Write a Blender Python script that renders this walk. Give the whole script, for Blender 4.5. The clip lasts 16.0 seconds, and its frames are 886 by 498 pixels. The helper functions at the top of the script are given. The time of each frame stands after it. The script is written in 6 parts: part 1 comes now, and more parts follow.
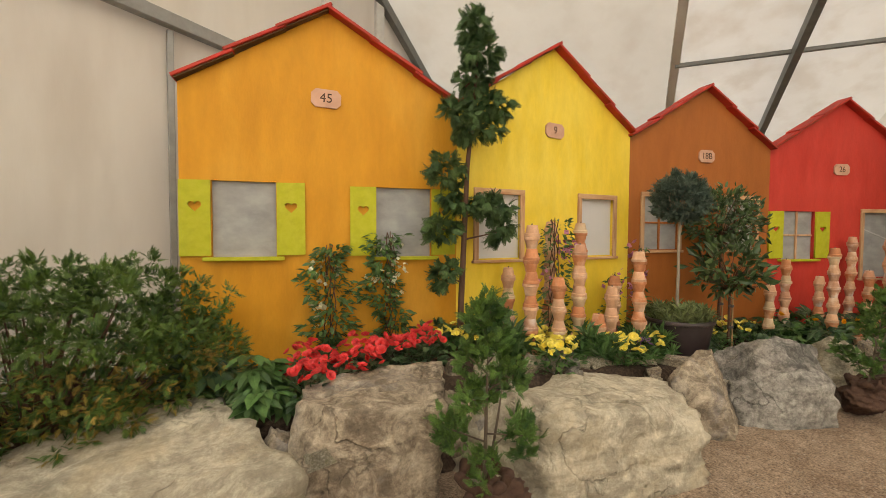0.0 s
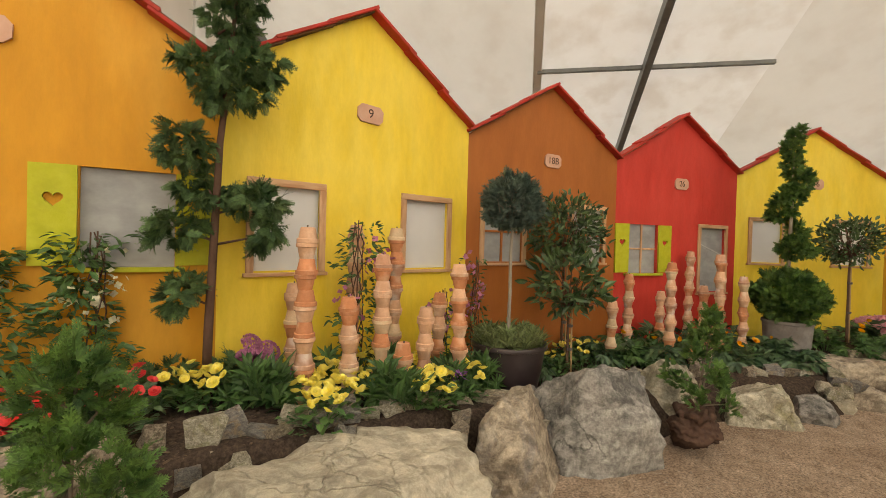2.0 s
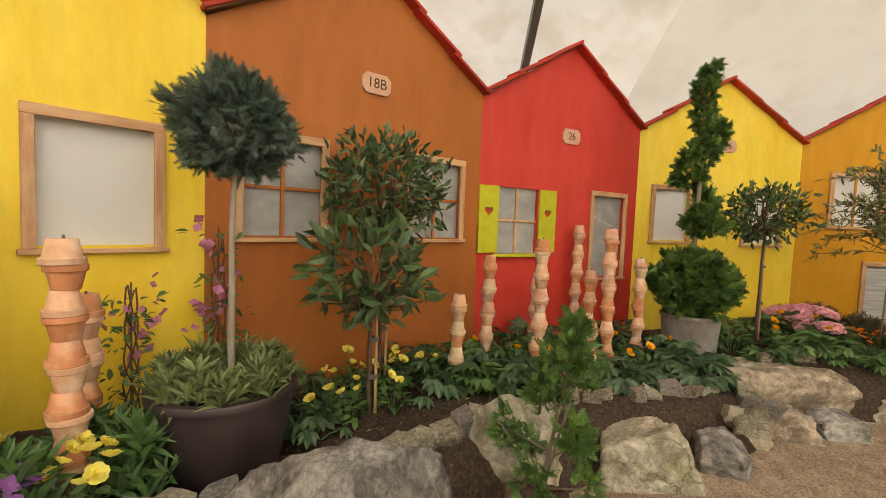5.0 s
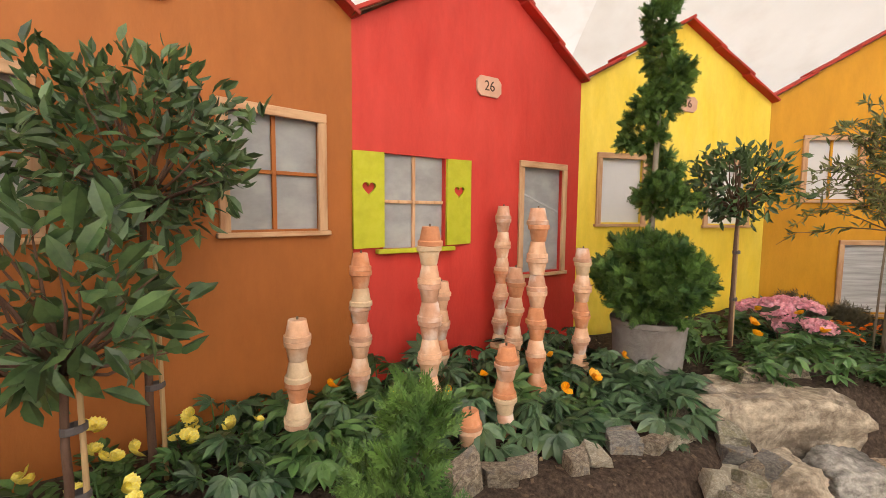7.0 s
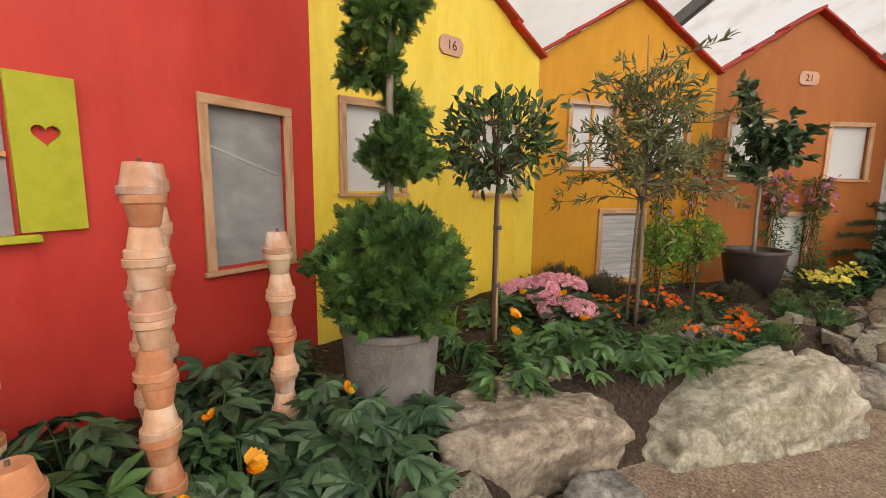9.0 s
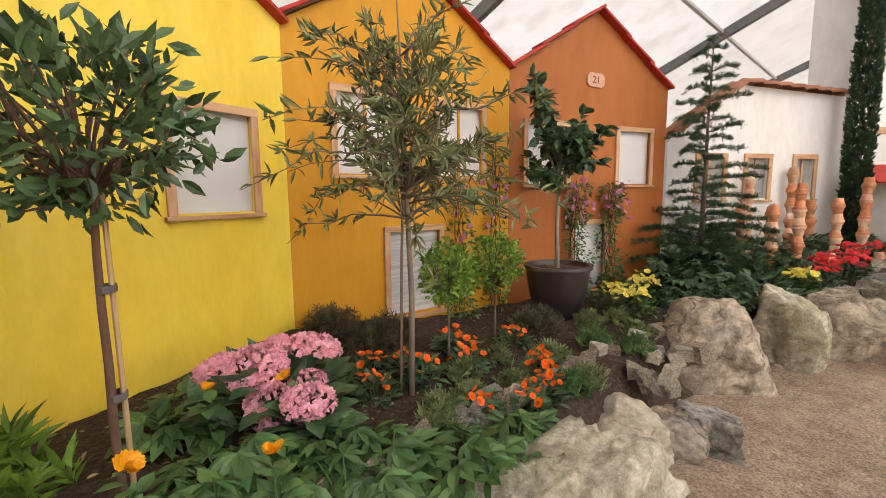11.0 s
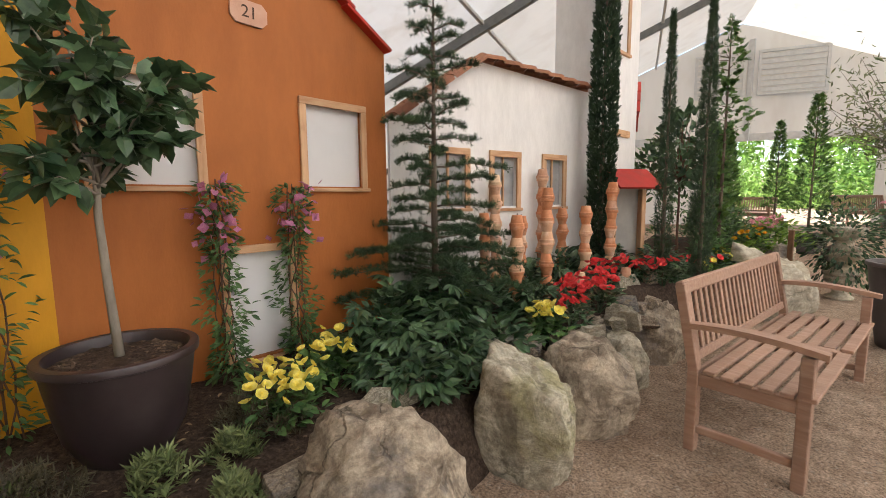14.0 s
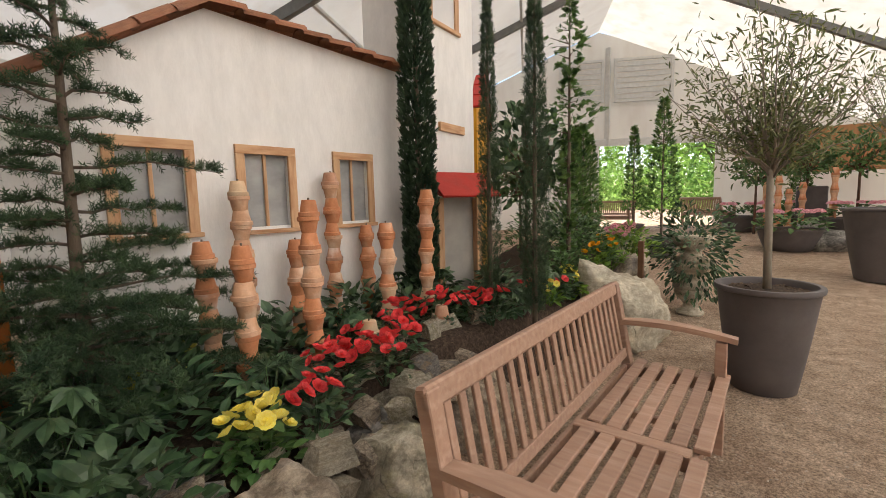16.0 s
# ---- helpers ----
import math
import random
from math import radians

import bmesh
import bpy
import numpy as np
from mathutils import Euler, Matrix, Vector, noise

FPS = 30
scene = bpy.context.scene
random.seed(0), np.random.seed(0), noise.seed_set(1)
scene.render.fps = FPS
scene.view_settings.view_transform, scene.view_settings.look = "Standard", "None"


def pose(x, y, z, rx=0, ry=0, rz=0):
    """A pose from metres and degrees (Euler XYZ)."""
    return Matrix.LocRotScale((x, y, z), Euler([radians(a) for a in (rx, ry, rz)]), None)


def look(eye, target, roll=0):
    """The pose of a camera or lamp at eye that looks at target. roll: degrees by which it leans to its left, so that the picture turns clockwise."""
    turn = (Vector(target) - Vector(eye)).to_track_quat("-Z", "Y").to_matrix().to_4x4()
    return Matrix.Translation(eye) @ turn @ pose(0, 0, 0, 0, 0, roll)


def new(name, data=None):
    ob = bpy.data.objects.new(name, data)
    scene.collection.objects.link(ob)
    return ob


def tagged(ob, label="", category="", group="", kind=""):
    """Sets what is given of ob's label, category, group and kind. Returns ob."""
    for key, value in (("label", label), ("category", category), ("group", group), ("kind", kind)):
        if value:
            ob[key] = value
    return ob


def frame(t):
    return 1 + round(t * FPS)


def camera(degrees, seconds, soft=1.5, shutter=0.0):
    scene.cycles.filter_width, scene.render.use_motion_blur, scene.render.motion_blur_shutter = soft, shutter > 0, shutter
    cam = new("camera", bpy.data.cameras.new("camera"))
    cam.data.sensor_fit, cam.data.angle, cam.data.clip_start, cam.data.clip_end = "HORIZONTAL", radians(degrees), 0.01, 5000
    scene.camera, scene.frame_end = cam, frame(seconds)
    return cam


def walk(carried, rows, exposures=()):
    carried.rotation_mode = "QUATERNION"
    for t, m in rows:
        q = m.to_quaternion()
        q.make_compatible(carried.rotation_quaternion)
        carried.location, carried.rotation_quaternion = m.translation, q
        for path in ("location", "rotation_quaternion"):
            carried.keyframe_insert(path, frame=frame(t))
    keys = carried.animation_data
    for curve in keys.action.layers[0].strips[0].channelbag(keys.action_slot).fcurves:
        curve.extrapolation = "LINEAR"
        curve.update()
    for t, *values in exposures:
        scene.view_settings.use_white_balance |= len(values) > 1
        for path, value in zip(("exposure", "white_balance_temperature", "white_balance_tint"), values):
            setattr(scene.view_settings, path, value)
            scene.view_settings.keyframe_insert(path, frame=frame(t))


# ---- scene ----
cam = camera(90.1, 16.0, 0.9)
METRES, EYE, TILT, LEAN, TURN = 10.4, 1.4, 0.0, 0.0, -40.6
ROWS = [
    (0.0, 0.0, 0.0, 0.0, 0.01, -2.27, -0.28),
    (0.5, 0.0244, 0.0149, 0.0017, -1.61, -1.57, -0.7),
    (1.0, 0.0424, 0.0293, -0.0003, -4.73, -1.24, -1.09),
    (1.5, 0.0616, 0.052, 0.001, -9.24, -1.19, -1.14),
    (2.0, 0.0847, 0.0709, -0.0013, -12.14, -0.85, -1.57),
    (2.5, 0.1079, 0.0898, -0.0007, -13.23, -1.06, -2.1),
    (3.0, 0.1251, 0.1128, -0.0029, -14.37, -1.47, -2.22),
    (3.5, 0.147, 0.1334, -0.0026, -17.28, -2.19, -2.17),
    (4.0, 0.1753, 0.1488, -0.0031, -19.02, -2.41, -2.37),
    (4.5, 0.1981, 0.1654, -0.0043, -19.81, -3.04, -2.5),
    (7.0, 0.3079, 0.2606, -0.0083, -25.49, -4.75, -0.51),
    (7.5, 0.3344, 0.2695, -0.0084, -28.26, -5.02, -0.73),
    (8.0, 0.3597, 0.2793, -0.0087, -33.01, -6.0, -0.45),
    (8.5, 0.3871, 0.2951, -0.0112, -41.37, -7.65, -0.5),
    (9.0, 0.4147, 0.3041, -0.0106, -47.91, -8.28, -0.76),
    (11.5, 0.5698, 0.3015, -0.0072, -71.49, -6.54, 0.79),
    (12.0, 0.6043, 0.2935, -0.0068, -75.9, -6.25, 0.76),
    (12.5, 0.636, 0.2817, -0.0081, -78.95, -6.58, 0.8),
    (13.0, 0.6648, 0.2657, -0.0059, -80.91, -7.0, 1.06),
    (13.5, 0.6949, 0.2505, -0.0081, -84.82, -7.02, 0.7),
    (14.0, 0.726, 0.2317, -0.0064, -89.34, -6.73, 0.5),
    (14.5, 0.7561, 0.21, -0.0046, -91.66, -5.86, 0.32),
    (15.0, 0.7853, 0.1869, -0.0056, -96.43, -5.54, 0.55),
    (15.5, 0.8143, 0.1624, -0.0046, -101.37, -6.39, 1.02),
    (16.0, 0.8367, 0.133, -0.002, -102.23, -6.27, 1.42),
]
EXPOSURES = [(0.0, 1.32, 8000, 8), (4.5, 1.50, 8300, 8), (7.0, 1.98, 7250, 13), (9.0, 1.80, 6900, 11), (11.4, 1.97, 6750, 13), (12.5, 1.90, 6550, 12), (16.0, 1.43, 7000, 11)]
walk(cam, [(t, pose(0, 0, EYE, TILT, LEAN, TURN) @ pose(METRES * x, METRES * y, METRES * z, 90 + pitch, roll, yaw)) for t, x, y, z, yaw, pitch, roll in ROWS], EXPOSURES)

# ---- light ----
world = bpy.data.worlds.new("sky")
scene.world = world
world.use_nodes = True
wt = world.node_tree
sky = wt.nodes.new("ShaderNodeTexSky")
sky.sky_type, sky.sun_disc = "NISHITA", False
sky.sun_elevation, sky.sun_rotation = radians(50), radians(243)
wt.nodes["Background"].inputs["Strength"].default_value = 0.15
wt.links.new(sky.outputs[0], wt.nodes["Background"].inputs["Color"])
sun = new("sun", bpy.data.lights.new("sun", "SUN"))
sun.data.energy, sun.data.angle, sun.data.color = 5.0, radians(0.6), (1.0, 0.95, 0.87)
sun.matrix_world = look((-5.7, -2.9, 7.6), (0, 0, 0))

# ---- materials ----
MATS = {}


def surf(name, c1, c2=None, scale=6.0, rough=0.8, bump=0.0, bscale=60.0, spec=0.3, stretch=(1, 1, 1), c3=None, scale3=1.2, sharp=0.0, through_light=0.0, island=0.0, sheen=0.0, amount3=0.6, fine=0.0, speck=0.0, speck_scale=40.0, bdist=0.02):
    """A surface of two or three colours mixed by noise at two scales, with fine relief."""
    if name in MATS:
        return MATS[name]
    m = bpy.data.materials.new(name)
    m.use_nodes = True
    nt = m.node_tree
    nd, ln = nt.nodes, nt.links
    b = nd["Principled BSDF"]
    b.inputs["Roughness"].default_value = rough
    b.inputs["Specular IOR Level"].default_value = spec
    tc = nd.new("ShaderNodeTexCoord")
    mp = nd.new("ShaderNodeMapping")
    mp.inputs["Scale"].default_value = stretch
    ln.new(tc.outputs["Object"], mp.inputs["Vector"])
    n1 = nd.new("ShaderNodeTexNoise")
    n1.inputs["Scale"].default_value, n1.inputs["Detail"].default_value, n1.inputs["Roughness"].default_value = scale, 6, 0.62
    ln.new(mp.outputs[0], n1.inputs["Vector"])
    ramp = nd.new("ShaderNodeValToRGB")
    ramp.color_ramp.elements[0].position, ramp.color_ramp.elements[1].position = 0.32 + sharp * 0.14, 0.68 - sharp * 0.14
    ramp.color_ramp.elements[0].color, ramp.color_ramp.elements[1].color = (*c1, 1), (*(c2 or c1), 1)
    ln.new(n1.outputs["Fac"], ramp.inputs[0])
    col = ramp.outputs[0]
    if c3:
        n3 = nd.new("ShaderNodeTexNoise")
        n3.inputs["Scale"].default_value, n3.inputs["Detail"].default_value = scale3, 5
        ln.new(mp.outputs[0], n3.inputs["Vector"])
        r3 = nd.new("ShaderNodeMapRange")
        r3.inputs["From Min"].default_value, r3.inputs["From Max"].default_value, r3.inputs["To Max"].default_value = 0.48, 0.68, amount3
        ln.new(n3.outputs["Fac"], r3.inputs["Value"])
        mx = nd.new("ShaderNodeMix")
        mx.data_type = "RGBA"
        ln.new(r3.outputs[0], mx.inputs["Factor"])
        ln.new(col, mx.inputs["A"])
        mx.inputs["B"].default_value = (*c3, 1)
        col = mx.outputs["Result"]
    if speck:
        ns = nd.new("ShaderNodeTexNoise")
        ns.inputs["Scale"].default_value, ns.inputs["Detail"].default_value, ns.inputs["Roughness"].default_value = speck_scale, 7, 0.75
        ln.new(mp.outputs[0], ns.inputs["Vector"])
        rs = nd.new("ShaderNodeMapRange")
        rs.inputs["From Min"].default_value, rs.inputs["From Max"].default_value = 0.36, 0.62
        rs.inputs["To Min"].default_value, rs.inputs["To Max"].default_value = 1 - speck, 1 + speck * 0.55
        ln.new(ns.outputs["Fac"], rs.inputs["Value"])
        ms2 = nd.new("ShaderNodeVectorMath")
        ms2.operation = "SCALE"
        ln.new(col, ms2.inputs[0])
        ln.new(rs.outputs[0], ms2.inputs["Scale"])
        col = ms2.outputs[0]
    if island:
        geo, info, add = nd.new("ShaderNodeNewGeometry"), nd.new("ShaderNodeObjectInfo"), nd.new("ShaderNodeMath")
        ln.new(geo.outputs["Random Per Island"], add.inputs[0])
        ln.new(info.outputs["Random"], add.inputs[1])
        fr, mr, hs = nd.new("ShaderNodeMath"), nd.new("ShaderNodeMapRange"), nd.new("ShaderNodeHueSaturation")
        fr.operation = "FRACT"
        ln.new(add.outputs[0], fr.inputs[0])
        ln.new(fr.outputs[0], mr.inputs["Value"])
        mr.inputs["To Min"].default_value, mr.inputs["To Max"].default_value = 1 - island, 1 + island
        ln.new(mr.outputs[0], hs.inputs["Value"])
        ln.new(col, hs.inputs["Color"])
        col = hs.outputs[0]
    ln.new(col, b.inputs["Base Color"])
    if bump:
        nb = nd.new("ShaderNodeTexNoise")
        nb.inputs["Scale"].default_value, nb.inputs["Detail"].default_value, nb.inputs["Roughness"].default_value = bscale, 8, 0.65
        ln.new(mp.outputs[0], nb.inputs["Vector"])
        bp = nd.new("ShaderNodeBump")
        bp.inputs["Strength"].default_value, bp.inputs["Distance"].default_value = min(1, bump), bdist
        ln.new(nb.outputs["Fac"], bp.inputs["Height"])
        ln.new(bp.outputs[0], b.inputs["Normal"])
        if fine:
            nf = nd.new("ShaderNodeTexNoise")
            nf.inputs["Scale"].default_value, nf.inputs["Detail"].default_value, nf.inputs["Roughness"].default_value = bscale * 7, 6, 0.7
            ln.new(mp.outputs[0], nf.inputs["Vector"])
            bf = nd.new("ShaderNodeBump")
            bf.inputs["Strength"].default_value, bf.inputs["Distance"].default_value = fine, bdist * 0.3
            ln.new(nf.outputs["Fac"], bf.inputs["Height"])
            ln.new(bp.outputs[0], bf.inputs["Normal"])
            ln.new(bf.outputs[0], b.inputs["Normal"])
    if sheen:
        b.inputs["Sheen Weight"].default_value = sheen
    if through_light:
        tr, ms = nd.new("ShaderNodeBsdfTranslucent"), nd.new("ShaderNodeMixShader")
        ln.new(col, tr.inputs["Color"])
        ms.inputs[0].default_value = through_light
        ln.new(b.outputs[0], ms.inputs[1])
        ln.new(tr.outputs[0], ms.inputs[2])
        ln.new(ms.outputs[0], nd["Material Output"].inputs["Surface"])
    MATS[name] = m
    return m


def leaf(name, c1, c2, rough=0.5, glow=0.3, island=0.35, spec=0.5):
    return surf(name, c1, c2, scale=9.0, rough=rough, spec=spec, through_light=glow, island=island, sharp=0.3)


fabric = surf("tent fabric", (0.80, 0.78, 0.74), (0.74, 0.71, 0.66), scale=1.3, rough=0.7, bump=0.08, bscale=25, through_light=0.23, c3=(0.56, 0.49, 0.40), scale3=2.2, amount3=0.45)
# same roof cloth with translucency raised as fill light for the interior
fabric_fill = surf("fill light tent fabric", (0.80, 0.79, 0.76), (0.75, 0.73, 0.70), scale=1.3, rough=0.7, through_light=0.52)
fabric_heavy = surf("heavy tent fabric", (0.72, 0.69, 0.63), (0.66, 0.63, 0.57), scale=1.1, rough=0.7, bump=0.1, bscale=14, through_light=0.23, c3=(0.50, 0.42, 0.34), scale3=2.0, amount3=0.25, stretch=(1, 1, 0.35))
fabric_wall = surf("end wall fabric", (0.66, 0.625, 0.56), (0.60, 0.56, 0.50), scale=1.0, rough=0.7, bump=0.12, bscale=10, through_light=0.14, c3=(0.42, 0.36, 0.29), scale3=1.6, amount3=0.4, stretch=(1, 1, 0.3))
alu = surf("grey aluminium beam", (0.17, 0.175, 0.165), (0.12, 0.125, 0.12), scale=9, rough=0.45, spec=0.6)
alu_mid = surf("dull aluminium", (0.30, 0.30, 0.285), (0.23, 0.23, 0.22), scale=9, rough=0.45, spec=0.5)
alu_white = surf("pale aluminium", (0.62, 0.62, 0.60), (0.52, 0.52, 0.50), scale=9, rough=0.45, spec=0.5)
gravel_mat = surf("beige gravel", (0.30, 0.212, 0.150), (0.61, 0.465, 0.35), scale=9, rough=0.95, bump=0.9, bscale=60, fine=0.8, spec=0.1, c3=(0.29, 0.195, 0.135), scale3=1.6, amount3=0.6, sharp=-0.5, speck=0.62, speck_scale=70, bdist=0.026)
pebble_mat = surf("gravel stones", (0.30, 0.235, 0.18), (0.48, 0.40, 0.32), scale=30, rough=0.9, island=0.42)
soil_mat = surf("dark soil", (0.038, 0.026, 0.020), (0.10, 0.070, 0.052), scale=38, rough=0.95, bump=1.0, bscale=45, spec=0.15, speck=0.5, speck_scale=60)
chip_mat = surf("bark chips", (0.06, 0.040, 0.028), (0.13, 0.09, 0.06), scale=30, rough=0.9, island=0.5)
PAINT = {}
for key, c1, c2, c3 in (("orange", (0.56, 0.245, 0.016), (0.64, 0.30, 0.024), (0.68, 0.35, 0.05)), ("yellow", (0.80, 0.575, 0.048), (0.85, 0.66, 0.11), (0.79, 0.51, 0.026)), ("brown", (0.36, 0.112, 0.025), (0.41, 0.135, 0.032), (0.31, 0.097, 0.022)),
                        ("red", (0.51, 0.034, 0.024), (0.60, 0.062, 0.046), (0.45, 0.027, 0.019)), ("ochre", (0.58, 0.27, 0.013), (0.64, 0.31, 0.02), (0.50, 0.22, 0.012)), ("white", (0.76, 0.75, 0.73), (0.79, 0.78, 0.76), (0.73, 0.72, 0.69))):
    PAINT[key] = surf(key + " brushed paint", c1, c2, scale=2.6, rough=0.62, bump=0.12, bscale=40, stretch=(1.5, 1, 0.55), c3=c3, scale3=1.3, amount3=0.6, speck=0.08, speck_scale=5)
red_board = surf("red painted board", (0.50, 0.035, 0.025), (0.42, 0.03, 0.022), scale=7, rough=0.6, bump=0.2, bscale=50, c3=(0.30, 0.05, 0.03), scale3=6, amount3=0.5, island=0.12)
batten_mat = surf("brown stained batten", (0.17, 0.09, 0.045), (0.11, 0.055, 0.03), scale=12, rough=0.8)
pine = surf("pale pine wood", (0.60, 0.38, 0.22), (0.50, 0.29, 0.16), scale=5, rough=0.6, bump=0.15, bscale=30, stretch=(6, 6, 1), c3=(0.40, 0.19, 0.09), scale3=5, amount3=0.6, island=0.10)
pine_h = surf("pale pine rail", (0.60, 0.38, 0.22), (0.50, 0.29, 0.16), scale=5, rough=0.6, bump=0.15, bscale=30, stretch=(1, 6, 6), c3=(0.40, 0.19, 0.09), scale3=5, amount3=0.6, island=0.10)
lime = surf("lime green painted board", (0.42, 0.43, 0.020), (0.47, 0.47, 0.04), scale=4, rough=0.6, bump=0.15, bscale=40, stretch=(4, 4, 1), c3=(0.36, 0.36, 0.02), scale3=3, island=0.06)
film_sheet = surf("streaked plastic film", (0.34, 0.34, 0.34), (0.60, 0.60, 0.60), scale=2.2, rough=0.35, bump=0.3, bscale=6, stretch=(0.6, 1, 14), sharp=0.3)
white_sheet = surf("white window sheet", (0.74, 0.74, 0.74), (0.68, 0.68, 0.68), scale=2, rough=0.5, bump=0.05, bscale=8, through_light=0.15)
grey_sheet = surf("grey cloudy window sheet", (0.24, 0.245, 0.245), (0.37, 0.375, 0.37), scale=3.2, rough=0.38, bump=0.06, bscale=7, stretch=(1, 1, 1.5), c3=(0.43, 0.44, 0.435), scale3=7, amount3=0.35)
plate_mat = surf("pink salt-dough plate", (0.62, 0.38, 0.28), (0.54, 0.31, 0.22), scale=9, rough=0.7, bump=0.2, bscale=60)
ink = surf("dark numerals", (0.06, 0.03, 0.02), (0.09, 0.05, 0.03), rough=0.7)
TERRA = [surf("terracotta " + n, a, b2, scale=9, rough=0.85, bump=0.12, bscale=70, c3=c, scale3=7, amount3=0.8, island=0.14, speck=0.12, speck_scale=30) for n, a, b2, c in (
    ("orange", (0.50, 0.20, 0.095), (0.56, 0.25, 0.13), (0.60, 0.38, 0.26)), ("pale", (0.58, 0.33, 0.20), (0.64, 0.40, 0.27), (0.66, 0.52, 0.40)), ("cream", (0.62, 0.45, 0.29), (0.66, 0.50, 0.34), (0.52, 0.30, 0.17)), ("limed", (0.46, 0.23, 0.14), (0.55, 0.34, 0.24), (0.62, 0.56, 0.52)))]


def rock_mat(name, dark, light, stain_or_shade, crack=0.6, grain=0.35):
    """Weathered stone: mottled at two scales, faint bedding, thin dark cracks and pitted relief."""
    m = bpy.data.materials.new("rock " + name)
    m.use_nodes = True
    nd, ln = m.node_tree.nodes, m.node_tree.links
    b = nd["Principled BSDF"]
    b.inputs["Roughness"].default_value, b.inputs["Specular IOR Level"].default_value = 0.88, 0.2
    tc, info, off = nd.new("ShaderNodeTexCoord"), nd.new("ShaderNodeObjectInfo"), nd.new("ShaderNodeVectorMath")
    off.operation = "ADD"
    ln.new(tc.outputs["Object"], off.inputs[0])
    far = nd.new("ShaderNodeMath")
    far.operation = "MULTIPLY"
    far.inputs[1].default_value = 40.0
    ln.new(info.outputs["Random"], far.inputs[0])
    ln.new(far.outputs[0], off.inputs[1])

    def tex(scale, detail, rough, twist=0.0, stretch=None):
        src = off.outputs[0]
        if stretch:
            mp = nd.new("ShaderNodeMapping")
            mp.inputs["Scale"].default_value, mp.inputs["Rotation"].default_value = stretch, (0.25, 0.18, 0.0)
            ln.new(src, mp.inputs["Vector"])
            src = mp.outputs[0]
        t = nd.new("ShaderNodeTexNoise")
        for key, val in (("Scale", scale), ("Detail", detail), ("Roughness", rough), ("Distortion", twist)):
            t.inputs[key].default_value = val
        ln.new(src, t.inputs["Vector"])
        return t.outputs["Fac"]

    def ranged(src, a0, a1, b0, b1):
        r = nd.new("ShaderNodeMapRange")
        for k, val in zip((1, 2, 3, 4), (a0, a1, b0, b1)):
            r.inputs[k].default_value = val
        ln.new(src, r.inputs[0])
        return r.outputs[0]

    def mixed(fac, a, c):
        x = nd.new("ShaderNodeMix")
        x.data_type = "RGBA"
        ln.new(fac, x.inputs["Factor"])
        for sock, val in (("A", a), ("B", c)):
            if isinstance(val, tuple):
                x.inputs[sock].default_value = (*val, 1)
            else:
                ln.new(val, x.inputs[sock])
        return x.outputs["Result"]

    def scaled(col, fac):
        x = nd.new("ShaderNodeVectorMath")
        x.operation = "SCALE"
        ln.new(col, x.inputs[0])
        ln.new(fac, x.inputs["Scale"])
        return x.outputs[0]
    col = mixed(ranged(tex(6.5, 12, 0.74, 0.5), 0.43, 0.58, 0, 1), dark, light)
    # third colour: lichen, moss or staining, but painted shade on the warm rock
    col = mixed(ranged(tex(1.9, 9, 0.68, 0.8), 0.52, 0.64, 0, 0.75), col, stain_or_shade)
    col = scaled(col, ranged(tex(3.0, 6, 0.6, 0.3, (1, 1, 7)), 0.35, 0.65, 0.82, 1.12))
    col = scaled(col, ranged(tex(26, 9, 0.82), 0.38, 0.60, 1 - grain, 1 + grain * 0.5))
    warp, mixv = nd.new("ShaderNodeTexNoise"), nd.new("ShaderNodeMix")
    warp.inputs["Scale"].default_value, warp.inputs["Detail"].default_value = 2.5, 6
    ln.new(off.outputs[0], warp.inputs["Vector"])
    mixv.data_type = "VECTOR"
    mixv.inputs["Factor"].default_value = 0.45
    ln.new(off.outputs[0], mixv.inputs["A"])
    ln.new(warp.outputs["Color"], mixv.inputs["B"])
    vo = nd.new("ShaderNodeTexVoronoi")
    vo.feature = "DISTANCE_TO_EDGE"
    vo.inputs["Scale"].default_value = 4.2
    ln.new(mixv.outputs["Result"], vo.inputs["Vector"])
    gap = nd.new("ShaderNodeMath")
    gap.operation = "MAXIMUM"
    ln.new(ranged(vo.outputs["Distance"], 0.0, 0.022, 0.0, 1.0), gap.inputs[0])
    ln.new(ranged(tex(1.6, 3, 0.5), 0.40, 0.47, 0.0, 1.0), gap.inputs[1])
    col = scaled(col, ranged(gap.outputs[0], 0, 1, 1 - crack, 1.0))
    ln.new(col, b.inputs["Base Color"])
    last = None
    for src, dist, strength in ((tex(7, 10, 0.7, 0.4), 0.030, 0.9), (tex(40, 9, 0.78), 0.007, 0.9), (gap.outputs[0], 0.012, 0.7)):
        bp = nd.new("ShaderNodeBump")
        bp.inputs["Strength"].default_value, bp.inputs["Distance"].default_value = strength, dist
        ln.new(src, bp.inputs["Height"])
        if last:
            ln.new(last, bp.inputs["Normal"])
        last = bp.outputs[0]
    ln.new(last, b.inputs["Normal"])
    return m


